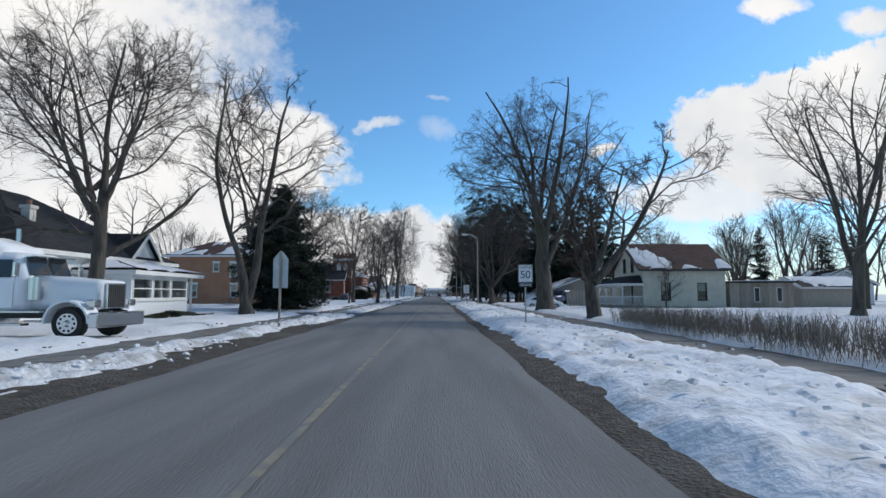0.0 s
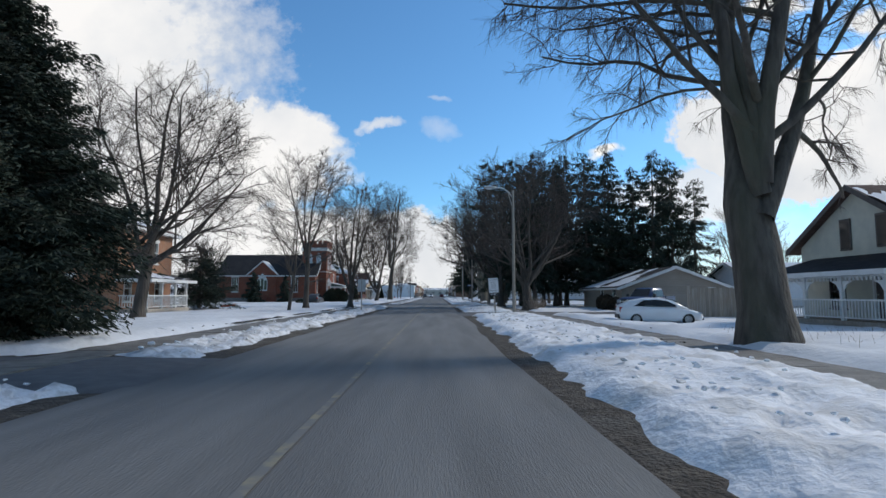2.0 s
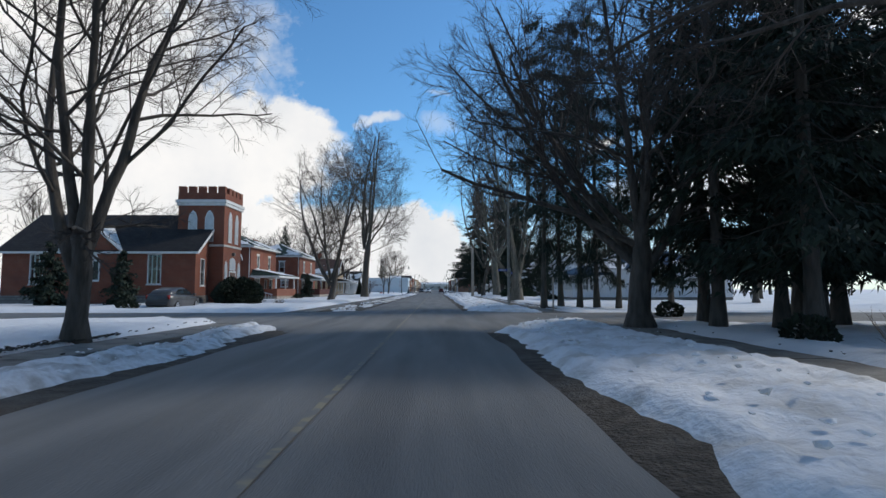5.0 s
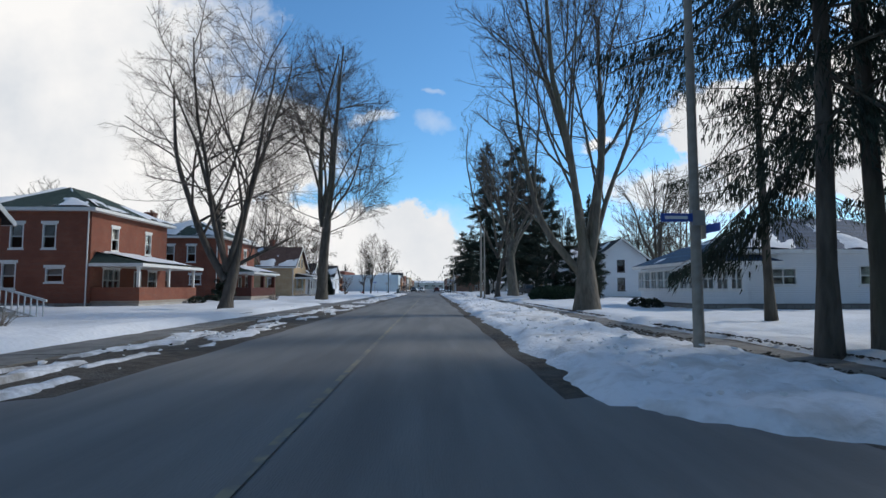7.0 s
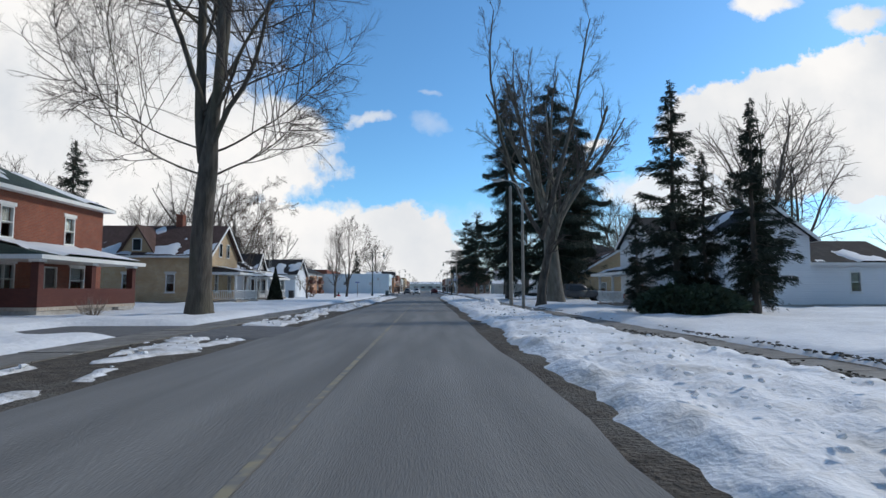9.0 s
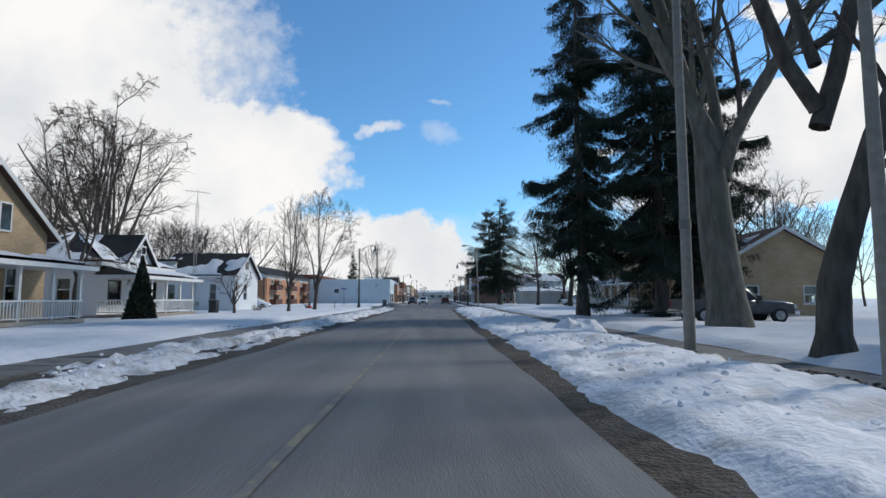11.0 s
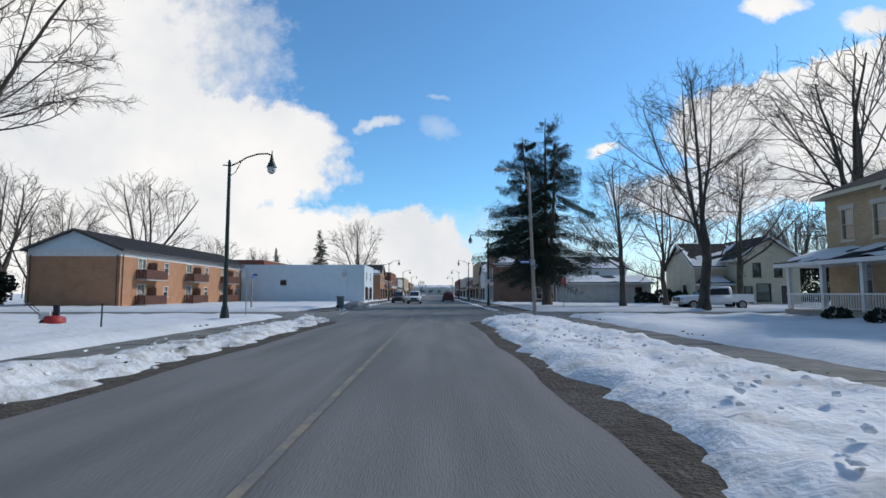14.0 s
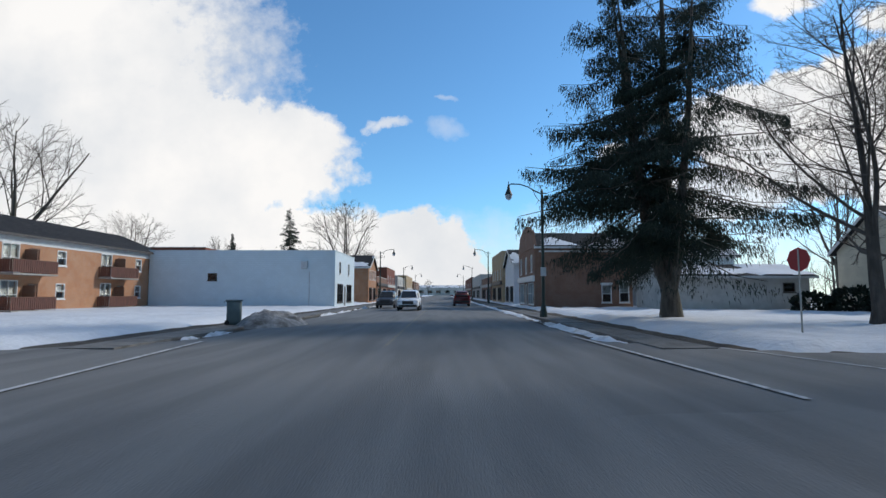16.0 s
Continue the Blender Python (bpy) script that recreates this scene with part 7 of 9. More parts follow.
# ---- houses on the right ----
def cream_gable_house():
    h = thing("house", "cream stucco house with dark gabled roof and white porch", "house")
    x0, x1, y0, y1 = 18.2, 25.5, 47.0, 54.4
    base_of(h, x0, x1, y0, y1, 0.3)
    walls(h, STUCCO, x0, x1, y0, y1, 0.3, 3.4, {"-y": [W(1.6, 0.6, 0.85, 1.5, frame_mat=TRIM_DARK), W(4.8, 0.6, 0.85, 1.5, frame_mat=TRIM_DARK)], "-x": [Dr(2.2, 0.1, 0.9, 2.05), W(4.6, 0.5, 1.0, 1.5, frame_mat=TRIM_DARK)]})
    gable_roof(h, x0, x1, y0, y1, 3.7, 2.3, "x", SHINGLE_BROWN, STUCCO, 0.45, snow=0.28, seed=41, trim=TRIM_DARK)
    for yy in (49.4, 51.4):
        f = part("window", boxes((x0 - 0.06, x0 - 0.004, yy - 0.32, yy + 0.32, 3.35, 4.75)), TRIM_DARK, h)
        part("pane", boxes((x0 - 0.068, x0 - 0.062, yy - 0.25, yy + 0.25, 3.43, 4.67)), CARGLASS, f)
    porch(h, "-x", 16.3, x0, 47.2, 54.0, 0.35, 2.35, [(16.5, 47.4), (16.5, 49.6), (16.5, 51.8), (16.5, 53.8)], roof_mat=SHINGLE, snow=0.0, seed=17, rise=0.75)
    fret = part("fretwork", boxes((16.47, 16.53, 47.2, 54.0, 2.1, 2.145)), TRIM, h)
    repeats("spindle", (0.06, 0.07, 0.14), [(16.5, 47.3 + 6.6 * k / 32, 1.96) for k in range(33)], TRIM, fret)
    for py in (47.4, 49.6, 51.8, 53.8):
        for d in (-1, 1):
            bm = bmesh.new()
            solid(bm, [(16.47, py + d * 0.08, 1.95), (16.47, py + d * 0.6, 1.95), (16.47, py + d * 0.3, 1.82), (16.47, py + d * 0.08, 1.5)], (0.05, 0, 0))
            part("bracket", bm, TRIM, h)
    s = thing("shed", "weathered board lean-to shed with snowy roof", "shed")
    part("frame", boxes((25.9, 31.5, 47.06, 51.0, -0.2, 2.38)), BOARDS, s)
    for k in range(28):
        a = 25.9 + 0.2 * k
        part("plank", boxes((a + 0.008, a + 0.192, 47.02, 47.055, 0.05, 2.4)), BOARDS, s)
    part("roof", boxes((25.7, 31.8, 46.7, 51.3, 2.4, 2.52)), SHINGLE, s)
    part("roof_snow", boxes((27.0, 31.7, 46.8, 50.5, 2.523, 2.62), bevel=0.04), SNOW, s)
    for u in (28.0, 30.0):
        f = part("window", boxes((u, u + 0.5, 46.97, 47.015, 0.7, 2.0)), TRIM, s)
        part("pane", boxes((u + 0.06, u + 0.44, 46.962, 46.968, 0.76, 1.94)), CARGLASS, f)


def plain_house(label, x0, x1, y0, y1, h_, rise, along, wall_mat, roof_mat, snow, seed, name="house", ops=None, cat="house", z0=0.25):
    h = thing(name, label, cat)
    base_of(h, x0, x1, y0, y1, z0)
    lx, ly = x1 - x0, y1 - y0
    walls(h, wall_mat, x0, x1, y0, y1, z0, h_ - z0, ops if ops is not None else {"-y": [W(lx * 0.2, 0.8, 0.9, 1.2), W(lx * 0.65, 0.8, 0.9, 1.2)], "-x": [W(ly * 0.3, 0.8, 0.9, 1.2)], "+x": [W(ly * 0.3, 0.8, 0.9, 1.2)]})
    gable_roof(h, x0, x1, y0, y1, h_, rise, along, roof_mat, wall_mat, 0.4, snow=snow, seed=seed)
    return h


def blue_roof_house():
    h = thing("house", "white bungalow with blue metal roof and glazed sun porch", "house")
    x0, x1, y0, y1 = 17.1, 31.5, 126.4, 136.5
    base_of(h, x0, x1, y0, y1, 0.55, ROCK)
    walls(h, SIDING, x0, x1, y0, y1, 0.55, 2.75, {"-y": [W(1.5, 1.0, 1.5, 0.95, bars=2), W(6.5, 1.0, 1.1, 1.1), W(9.6, 1.0, 1.1, 1.1), W(12.6, 1.0, 1.1, 1.1)]})
    hip_roof(h, x0, x1, y0, y1, 3.3, 2.6, METALROOF, 0.45, snow=0.12, seed=52)
    a, b, c, d = 14.4, 17.09, 126.0, 133.9
    base_of(h, a, b, c, d, 0.55, ROCK)
    walls(h, SIDING, a, b, c, d, 0.55, 2.1, {"-x": [W(0.2 + 1.02 * i, 0.75, 0.92, 1.2, bars=2) for i in range(8)], "-y": [W(0.2 + 0.78 * i, 0.75, 0.7, 1.2, bars=2) for i in range(3)]}, thick=0.14)
    hip_roof(h, a, 18.5, c, d + 0.1, 2.65, 1.35, METALROOF, 0.4, snow=0.12, seed=57)


def white_gable_right():
    h = thing("house", "white clapboard house with tall front gable and low side wing", "house")
    x0, x1, y0, y1 = 19.6, 25.4, 160, 168
    base_of(h, x0, x1, y0, y1, 0.4)
    walls(h, SIDING, x0, x1, y0, y1, 0.4, 4.5, {"-y": [W(2.3, 0.7, 0.9, 1.5, frame_mat=TRIM_DARK), W(2.3, 2.9, 0.9, 1.4, frame_mat=TRIM_DARK)], "-x": [W(2, 0.8, 0.9, 1.4), W(2, 2.9, 0.9, 1.3)]})
    gable_roof(h, x0, x1, y0, y1, 4.9, 2.2, "y", SHINGLE, SIDING, 0.4, snow=0.3, seed=61)
    base_of(h, x1, 32, 160.5, 167, 0.4)
    walls(h, SIDING, x1 + 0.004, 32, 160.5, 167, 0.4, 2.8, {"-y": [W(3.0, 0.8, 0.8, 1.4)]})
    gable_roof(h, x1 + 0.5, 32, 160.5, 167, 3.2, 1.6, "x", SHINGLE, SIDING, 0.3, snow=0.3, seed=63)
    walls(h, SIDING, 15.2, x0 - 0.004, 160.5, 167, 0.1, 4.6, {"-y": [W(1.6, 0.8, 0.9, 1.4), W(1.6, 3.0, 0.8, 1.2)], "-x": [W(2, 0.8, 1.0, 1.4), W(2, 3.0, 0.8, 1.2)]})
    gable_roof(h, 15.2, x0 - 0.5, 160.5, 167, 4.7, 1.8, "x", SHINGLE, SIDING, 0.3, snow=0.4, seed=67)
    porch(h, "-x", 13.2, 15.2, 160.6, 166.8, 0.4, 2.6, [(13.4, 160.8), (13.4, 163.7), (13.4, 166.6)], snow=0.9, seed=66)


def buff_brick_right():
    h = thing("house", "two-storey buff brick house with steep gable and wide white porch", "house")
    x0, x1, y0, y1 = 21.7, 31.7, 209.0, 224.0
    base_of(h, x0, x1, y0, y1, 0.5, ROCK)
    o = dict(lintel=STORE, frame_mat=CREAM)
    walls(h, BRICK_BUFF, x0, x1, y0, y1, 0.5, 6.1, {"-y": [W(2.0, 0.8, 0.9, 1.8, **o), W(6.5, 0.8, 0.9, 1.8, **o), W(2.0, 3.7, 0.9, 1.7, **o), W(6.5, 3.7, 0.9, 1.7, **o)],
           "-x": [W(1.5, 0.7, 1.0, 1.9, **o), Dr(4.2, 0.05, 1.0, 2.2), W(6.5, 0.7, 1.0, 1.9, **o), Dr(10.0, 0.05, 1.0, 2.2), W(12.0, 0.7, 1.0, 1.9, **o), W(2.6, 3.7, 1.0, 1.9, **o), W(6.6, 3.7, 1.0, 1.9, **o), W(10.9, 3.7, 0.9, 1.7, **o), W(13.0, 3.7, 0.9, 1.7, **o)]})
    hip_roof(h, x0, x1, y0, y1, 6.6, 2.8, SHINGLE, 0.5, seed=71, trim=CREAM)
    gable_roof(h, x0 - 0.15, 26.9, 209.2, 219.0, 6.62, 3.2, "x", SHINGLE, BRICK_BUFF, 0.45, seed=72, trim=CREAM)
    porch(h, "-x", 19.55, x0, 208.6, 224.6, 0.55, 3.05, [(19.75, 208.8 + 2.6 * i) for i in range(7)], post_w=0.2, snow=1.0, seed=73, rise=0.75)
    part("basket", rods(((20.6, 213.2, 2.1), (20.6, 213.2, 2.35), 0.12, 0.2), n=10), BOARDS, h)


def cream_corner_house():
    h = thing("house", "cream clapboard house with dark steep roof and front gable", "house")
    x0, x1, y0, y1 = 32.4, 39.2, 252, 260
    base_of(h, x0, x1, y0, y1, 0.3)
    o = dict(frame_mat=TRIM_DARK)
    walls(h, CREAM, x0, x1, y0, y1, 0.3, 4.9, {"-y": [W(0.5, 0.6, 1.1, 1.3, **o), W(2.0, 0.3, 1.6, 1.9, **o), Dr(4.6, 0.0, 0.95, 2.05), W(1.7, 2.9, 0.9, 1.5, **o), W(4.0, 2.9, 0.9, 1.5, **o)]})
    gable_roof(h, x0, x1, y0, y1, 5.2, 2.3, "y", SHINGLE, CREAM, 0.45, snow=0.35, seed=81)
    base_of(h, 29.0, x0, 254.5, 262, 0.3)
    walls(h, CREAM, 29.0, x0 - 0.005, 254.5, 262, 0.3, 4.2, {"-y": [W(1.0, 0.7, 0.9, 1.4, **o), W(1.0, 2.7, 0.8, 1.2, **o)], "-x": [W(2, 0.7, 0.9, 1.4, **o)]})
    gable_roof(h, 29.0, x0 + 2, 254.5, 262, 4.5, 2.7, "x", SHINGLE, CREAM, 0.4, snow=0.45, seed=83)
    porch(h, "-y", 29.4, 32.0, 252.6, 254.5, 0.3, 2.5, [(29.6, 252.8), (31.8, 252.8)], snow=1.0, seed=84, rise=0.9, rail=False)


cream_gable_house()
plain_house("white garage with snowy roof behind the yards", 44, 51, 62, 68, 2.6, 1.5, "y", SIDING, SHINGLE, 1.0, 44, "garage", cat="garage")
plain_house("tan board shed with snow-covered roof", 36.5, 42.5, 53, 58, 2.1, 0.9, "x", BOARDS, SHINGLE, 1.2, 45, "shed", {}, "shed")
plain_house("grey-brown siding garage with low gabled snowy roof", 15.9, 25.2, 74.2, 86, 2.0, 1.7, "y", GREYSIDE, SHINGLE, 0.5, 46, "garage",
            {"-y": [W(7.4, 1.1, 0.8, 0.7)], "-x": [W(1.4, 0.9, 1.1, 0.9), Dr(5.0, 0.0, 0.95, 2.0)]}, "garage")
plain_house("white siding house behind the evergreens", 31.6, 43, 82.6, 90, 3.3, 1.4, "x", SIDING, SHINGLE, 1.0, 47)
blue_roof_house()
white_gable_right()
plain_house("buff brick cottage half hidden by spruces", 18.5, 27, 188, 197, 3.6, 2.4, "y", BRICK_BUFF, SHINGLE_BROWN, 0.4, 49)
buff_brick_right()
cream_corner_house()
g = plain_house("long grey-white garage with snow on its low roof", 17, 27.2, 262.5, 270, 2.7, 0.9, "x", STORE, SHINGLE, 1.2, 50, "garage", {"-y": [W(8.2, 1.3, 0.9, 0.7, frame_mat=TRIM_DARK, curtain=False)]}, "garage")
plain_house("pale blue house behind the garage", 19.5, 29, 276, 284, 5.2, 1.9, "x", BLOCKWALL, SHINGLE, 0.7, 51, ops={"-y": [W(3.5, 3.4, 0.8, 1.1), W(4.6, 3.4, 0.8, 1.1)]})


def brick_corner_shop():
    h = thing("shop_building", "red brick corner shop with dark gabled roof and white shopfront", "building")
    x0, x1, y0, y1 = 8.2, 17.0, 271, 281
    base_of(h, x0, x1, y0, y1, 0.05)
    walls(h, BRICK_BROWN, x0, x1, y0, y1, 0.05, 5.6, {"-y": [W(6.0, 0.6, 0.9, 1.6, lintel=TRIM), W(7.6, 0.6, 0.9, 1.8, lintel=TRIM)], "-x": [W(0.6, 0.4, 3.2, 2.0, curtain=False, bars=3), Dr(4.4, 0, 1.1, 2.3), W(6.2, 0.4, 3.2, 2.0, curtain=False, bars=3), W(1.2, 3.4, 0.9, 1.6), W(4.5, 3.4, 0.9, 1.6), W(7.8, 3.4, 0.9, 1.6)]})
    gable_roof(h, x0 + 0.3, x1, y0, y1, 5.65, 1.7, "x", SHINGLE, BRICK_BROWN, 0.3, snow=0.45, seed=91)
    bm = bmesh.new()
    solid(bm, [(x0 - 0.05, y0 - 0.1, 5.65), (x0 - 0.05, y1 + 0.1, 5.65), (x0 - 0.05, y1 - 1.2, 7.2), (x0 - 0.05, (y0 + y1) / 2 + 1.2, 8.0), (x0 - 0.05, (y0 + y1) / 2 - 1.2, 8.0), (x0 - 0.05, y0 + 1.2, 7.2)], (0.28, 0, 0))
    part("facade_top", bm, BRICK_BROWN, h)
    part("shop_fascia", boxes((x0 - 0.2, x0 - 0.004, y0, y1, 2.55, 3.1), bevel=0.02), TRIM, h)
    part("string_course", boxes((x0 + 0.4, x1, y0 - 0.08, y0 - 0.003, 5.2, 5.35)), TRIM, h)


brick_corner_shop()
main_street("white clapboard shop with steep gabled front", 8.4, 18, 287, 296, 5.0, SIDING, "-x", True, 11)
main_street("tan brick shop with tall flat front", 8.2, 20, 298, 314, 7.4, BRICK_BUFF, "-x", False, 12)
main_street("dark low shop with flat roof", 8.6, 22, 320, 345, 4.6, BRICK_BROWN, "-x", False, 13)
main_street("pale rendered shops in a row", 8.6, 22, 350, 385, 6.0, STORE, "-x", False, 14)
main_street("red brick shops far along the street", 8.6, 22, 392, 440, 6.6, BRICK_RED, "-x", False, 15)
plain_house("long pale industrial shed closing the end of the street", -45, 25, 780, 810, 8, 2.5, "x", STORE, SHINGLE, 1.0, 16, "warehouse", {"-y": [W(10 + 9 * i, 2, 5, 3, curtain=False, bars=4) for i in range(6)]}, "building")

plain_house("small white gabled house with arched windows across a snowy field", -48.5, -42.6, 113.5, 121.5, 2.3, 1.5, "y", SIDING, SHINGLE, 0.9, 91)
plain_house("low house with snow on its roof beyond a field", -44.0, -35.5, 126, 133, 2.4, 1.7, "x", SIDING, SHINGLE, 0.95, 92)

# ---- vehicles ----
truck = semi_truck((-11.75, 16.2, 0.12), -3, "white long-nosed semi truck with chrome bumper, parked in a snowy drive")
truck.scale = (0.93, 0.93, 0.9)
hatchback((-22.4, 218.4, 0.12), 8, CARWHITE, "pale car under snow parked behind a white house")
suv((-28.5, 221.0, 0.16), 8, CARDARK, "dark car parked behind a white house")
hatchback((10.95, 54.5, -0.06), -10, CARWHITE, "white hatchback parked on a snowy drive").scale = (0.88, 0.88, 0.88)
pickup((16.4, 70.0, 0.05), 222, CARBLUE, "dark blue pickup truck parked in a snowy drive")
pickup((15.9, 181.8, 0.12), 0, CARDARK, "dark pickup truck parked on a snowy drive by a big tree")
pickup((22.6, 238.6, 0.12), 180, CARWHITE, "white crew-cab pickup truck parked by the side street")
suv((-5.6, 276, 0.03), -90, CARDARK, "charcoal estate car parked at the kerb")
suv((-2.9, 268, 0.05), -90, CARWHITE, "white sport-utility car facing down the street")
suv((2.0, 284, 0.05), 90, CARRED, "dark red car seen from behind on the street")
hatchback((14.5, 158.0, 0.14), 8, CARDARK, "dark low car parked beside a house")
hatchback((-17.6, 106.0, 0.05), 90, CARDARK, "dark car parked near the church")

# ---- poles, lamps, signs ----
street_light((4.85, 61.9, 0.08), 0, 8.0, 1.1, "tapered grey street light with a short curved arm")
street_light((5.15, 107.6, 0.08), 0, 9.0, 1.5, "tall grey street light at a corner, with a blue street sign")
street_light((6.3, 160.4, 0.08), 0, 8.4, 1.3, "grey street light beside the sidewalk")
street_light((5.55, 224.6, 0.08), 0, 8.2, 1.2, "tall grey street light at the corner, leaning slightly").matrix_basis = pose(5.5, 224.6, 0.08, 0, -1.8, 0)
up = thing("utility_pole", "bare grey utility pole beside the sidewalk", "pole", (6.5, 166.8, 0))
part("pole", rods(((0, 0, -0.3), (0, 0, 9.5), 0.15, 0.11), n=14), POLEWOOD, up)
part("band", rods(((0, 0, 3.2), (0, 0, 3.45), 0.155), n=14), PAINT_Y, up)
for px, py, z in ((5.15, 107.6, 2.75), (5.4, 224.6, 3.16)):
    s = thing("street_sign", "blue street name plates on a light pole", "sign", (px, py, z))
    part("name_plate", boxes((-0.74, -0.12, -0.16, -0.148, -0.08, 0.08)), BLUE, s)
    part("lettering_bar", boxes((-0.66, -0.22, -0.164, -0.161, -0.03, 0.03)), SIGNWHITE, s)
    part("name_plate", boxes((0.148, 0.16, -0.62, 0.2, -0.3, -0.14)), BLUE, s)
    part("bracket", boxes((-0.13, 0.13, -0.147, -0.13, -0.15, 0.15), (0.13, 0.147, -0.13, 0.13, -0.4, -0.12)), STEEL, s)
tl = teardrop_light((-9.6, 219.3, 0.1), 0, "dark green ornamental street lamp with teardrop globe")
for m in (pose(5.75, 253.6, 0.06, 0, 0, 180), pose(-9.2, 300, 0.06), pose(6.4, 300, 0.06, 0, 0, 180), pose(-9.2, 345, 0.06), pose(6.4, 345, 0.06, 0, 0, 180), pose(-9.2, 395, 0.06), pose(6.4, 400, 0.06, 0, 0, 180)):
    copy_thing(tl, m)
n = thing("pole_notice", "small white notice on a lamp pole", "sign", (5.75, 253.6, 2.7))
part("plate", boxes((-0.16, 0.16, -0.13, -0.12, -0.25, 0.25)), SIGNWHITE, n)

s, p = post_sign("speed_sign", "white speed limit sign reading 50 with a black tab", (3.85, 23.0, 0.1), 0, 2.18, 0.62, 0.75)
rim_of(p, 0.62, 0.75, 2.18, BLACK)
lettering("MAXIMUM", 0.125, (0, -0.019, 2.44), p, BLACK)
lettering("50", 0.46, (0, -0.019, 2.12), p, BLACK)
t = part("tab", boxes((-0.31, 0.31, -0.016, -0.012, 1.6, 1.79)), BLACK, s)
lettering("BEGINS", 0.15, (0, -0.019, 1.695), t, SIGNWHITE)

s, p = post_sign("safety_zone_sign", "white community safety zone sign on a wooden post", (3.55, 61.5, -0.12), 2, 2.1, 0.62, 0.92, "wood", post_h=2.55)
s.matrix_basis = pose(3.66, 61.5, -0.12, 0, -4, 2)
rim_of(p, 0.62, 0.92, 2.1, BLACK, 0.008)
for txt, z in (("COMMUNITY", 2.44), ("SAFETY", 2.27), ("ZONE", 2.11), ("FINES", 1.93), ("INCREASED", 1.77)):
    lettering(txt, 0.125 if len(txt) < 8 else 0.105, (0, -0.019, z), p, BLACK)
part("rule", boxes((-0.26, 0.26, -0.0185, -0.0165, 2.02, 2.03)), BLACK, p)
t = part("tab", boxes((-0.31, 0.31, -0.016, -0.012, 1.44, 1.63)), BLACK, s)
lettering("ENDS", 0.16, (0, -0.019, 1.535), t, SIGNWHITE)


def sign_back(at, w, h, zc, label, pointed=False):
    s = thing("road_sign", label, "sign", at)
    part("post", boxes((-0.045, 0.045, -0.1, -0.03, -0.3, zc + h / 2 + 0.05), bevel=0.006), BOARDS if pointed else STEEL, s)
    if pointed:
        bm = bmesh.new()
        solid(bm, [(-w / 2, -0.02, zc - h / 2), (w / 2, -0.02, zc - h / 2), (w / 2, -0.02, zc + h * 0.3), (0.09, -0.02, zc + h / 2), (-0.09, -0.02, zc + h / 2), (-w / 2, -0.02, zc + h * 0.3)], (0, 0.006, 0))
        part("plate", bm, SIGNBACK, s)
    else:
        part("plate", boxes((-w / 2, w / 2, -0.02, -0.014, zc - h / 2, zc + h / 2)), SIGNBACK, s)
    return s


sign_back((-6.45, 22.5, 0.1), 0.62, 1.5, 2.3, "road sign seen from behind, bare metal on a wooden post", True)
sign_back((-5.9, 69.9, 0.1), 0.6, 0.95, 2.0, "road sign seen from behind, grey metal plate")
st = thing("stop_sign", "stop sign seen from its grey back at a side street", "sign", (-10.4, 224.3, 0.1))
part("post", rods(((0, 0, -0.3), (0, 0, 2.6), 0.025), n=8), STEEL, st)
part("plate", rods(((0, -0.004, 2.35), (0, 0.004, 2.35), 0.34), n=8), SIGNBACK, st)
st = thing("stop_sign", "red stop sign at a side street, seen at an angle", "sign", (10.3, 238.0, 0.1), -70)
part("post", rods(((0, 0, -0.3), (0, 0, 2.6), 0.025), n=8), STEEL, st)
part("plate", rods(((0, -0.004, 2.3), (0, 0.004, 2.3), 0.36), n=8), RED, st)
sg = thing("street_sign", "blue street name plate on a wooden post", "sign", (-14.5, 237.2, 0.1))
part("post", boxes((-0.05, 0.05, -0.05, 0.05, -0.3, 2.9), bevel=0.008), BOARDS, sg)
part("name_plate", boxes((-0.45, 0.45, -0.07, -0.055, 2.7, 2.86)), BLUE, sg)
part("name_plate", boxes((0.055, 0.07, -0.45, 0.45, 2.5, 2.66)), BLUE, sg)
pk = thing("marker_post", "plain wooden marker post in the snow", "post", (6.9, 101.2, 0.1))
part("post", boxes((-0.045, 0.045, -0.045, 0.045, -0.3, 2.0), bevel=0.01), BOARDS, pk)
wheelie_bin((-9.0, 245.6, 0.1), 20, BINGREY, "grey wheeled bin standing on the snowy verge")
wheelie_bin((16.9, 55.6, 0.02), 0, BINBLUE, "blue wheeled bin beside a porch")
wheelie_bin((-17.8, 196.2, 0.2), 0, PLASTIC, "black bin beside a white house")
sl = thing("sled", "orange plastic sled lying on snow", "sled", (-19.7, 78.8, 0.26), 15)
part("shell", loft([(-0.6, 0.0, 0.08, 0.12, 0.2, 0.24, 0.22), (-0.3, 0.0, 0.12, 0.2, 0.28, 0.32, 0.3), (0.4, 0.0, 0.12, 0.22, 0.28, 0.32, 0.3), (0.65, 0.12, 0.2, 0.3, 0.2, 0.24, 0.22)]), ORANGE, sl)
blower = thing("snow_blower", "red and white snow blower standing on a snowy lawn", "snow blower", (-14.9, 216.0, 0.1), 20)
part("auger_housing", loft([(-0.30, 0.06, 0.2, 0.42, 0.30, 0.34, 0.30), (0.0, 0.02, 0.2, 0.46, 0.33, 0.36, 0.32), (0.28, 0.02, 0.18, 0.36, 0.34, 0.36, 0.33)], 0.03), RED, blower)
part("engine", boxes((-0.52, -0.12, -0.2, 0.2, 0.30, 0.62), bevel=0.05), TRIM, blower)
part("chute", boxes((-0.08, 0.12, -0.09, 0.09, 0.44, 0.86), bevel=0.03), BLACK, blower)
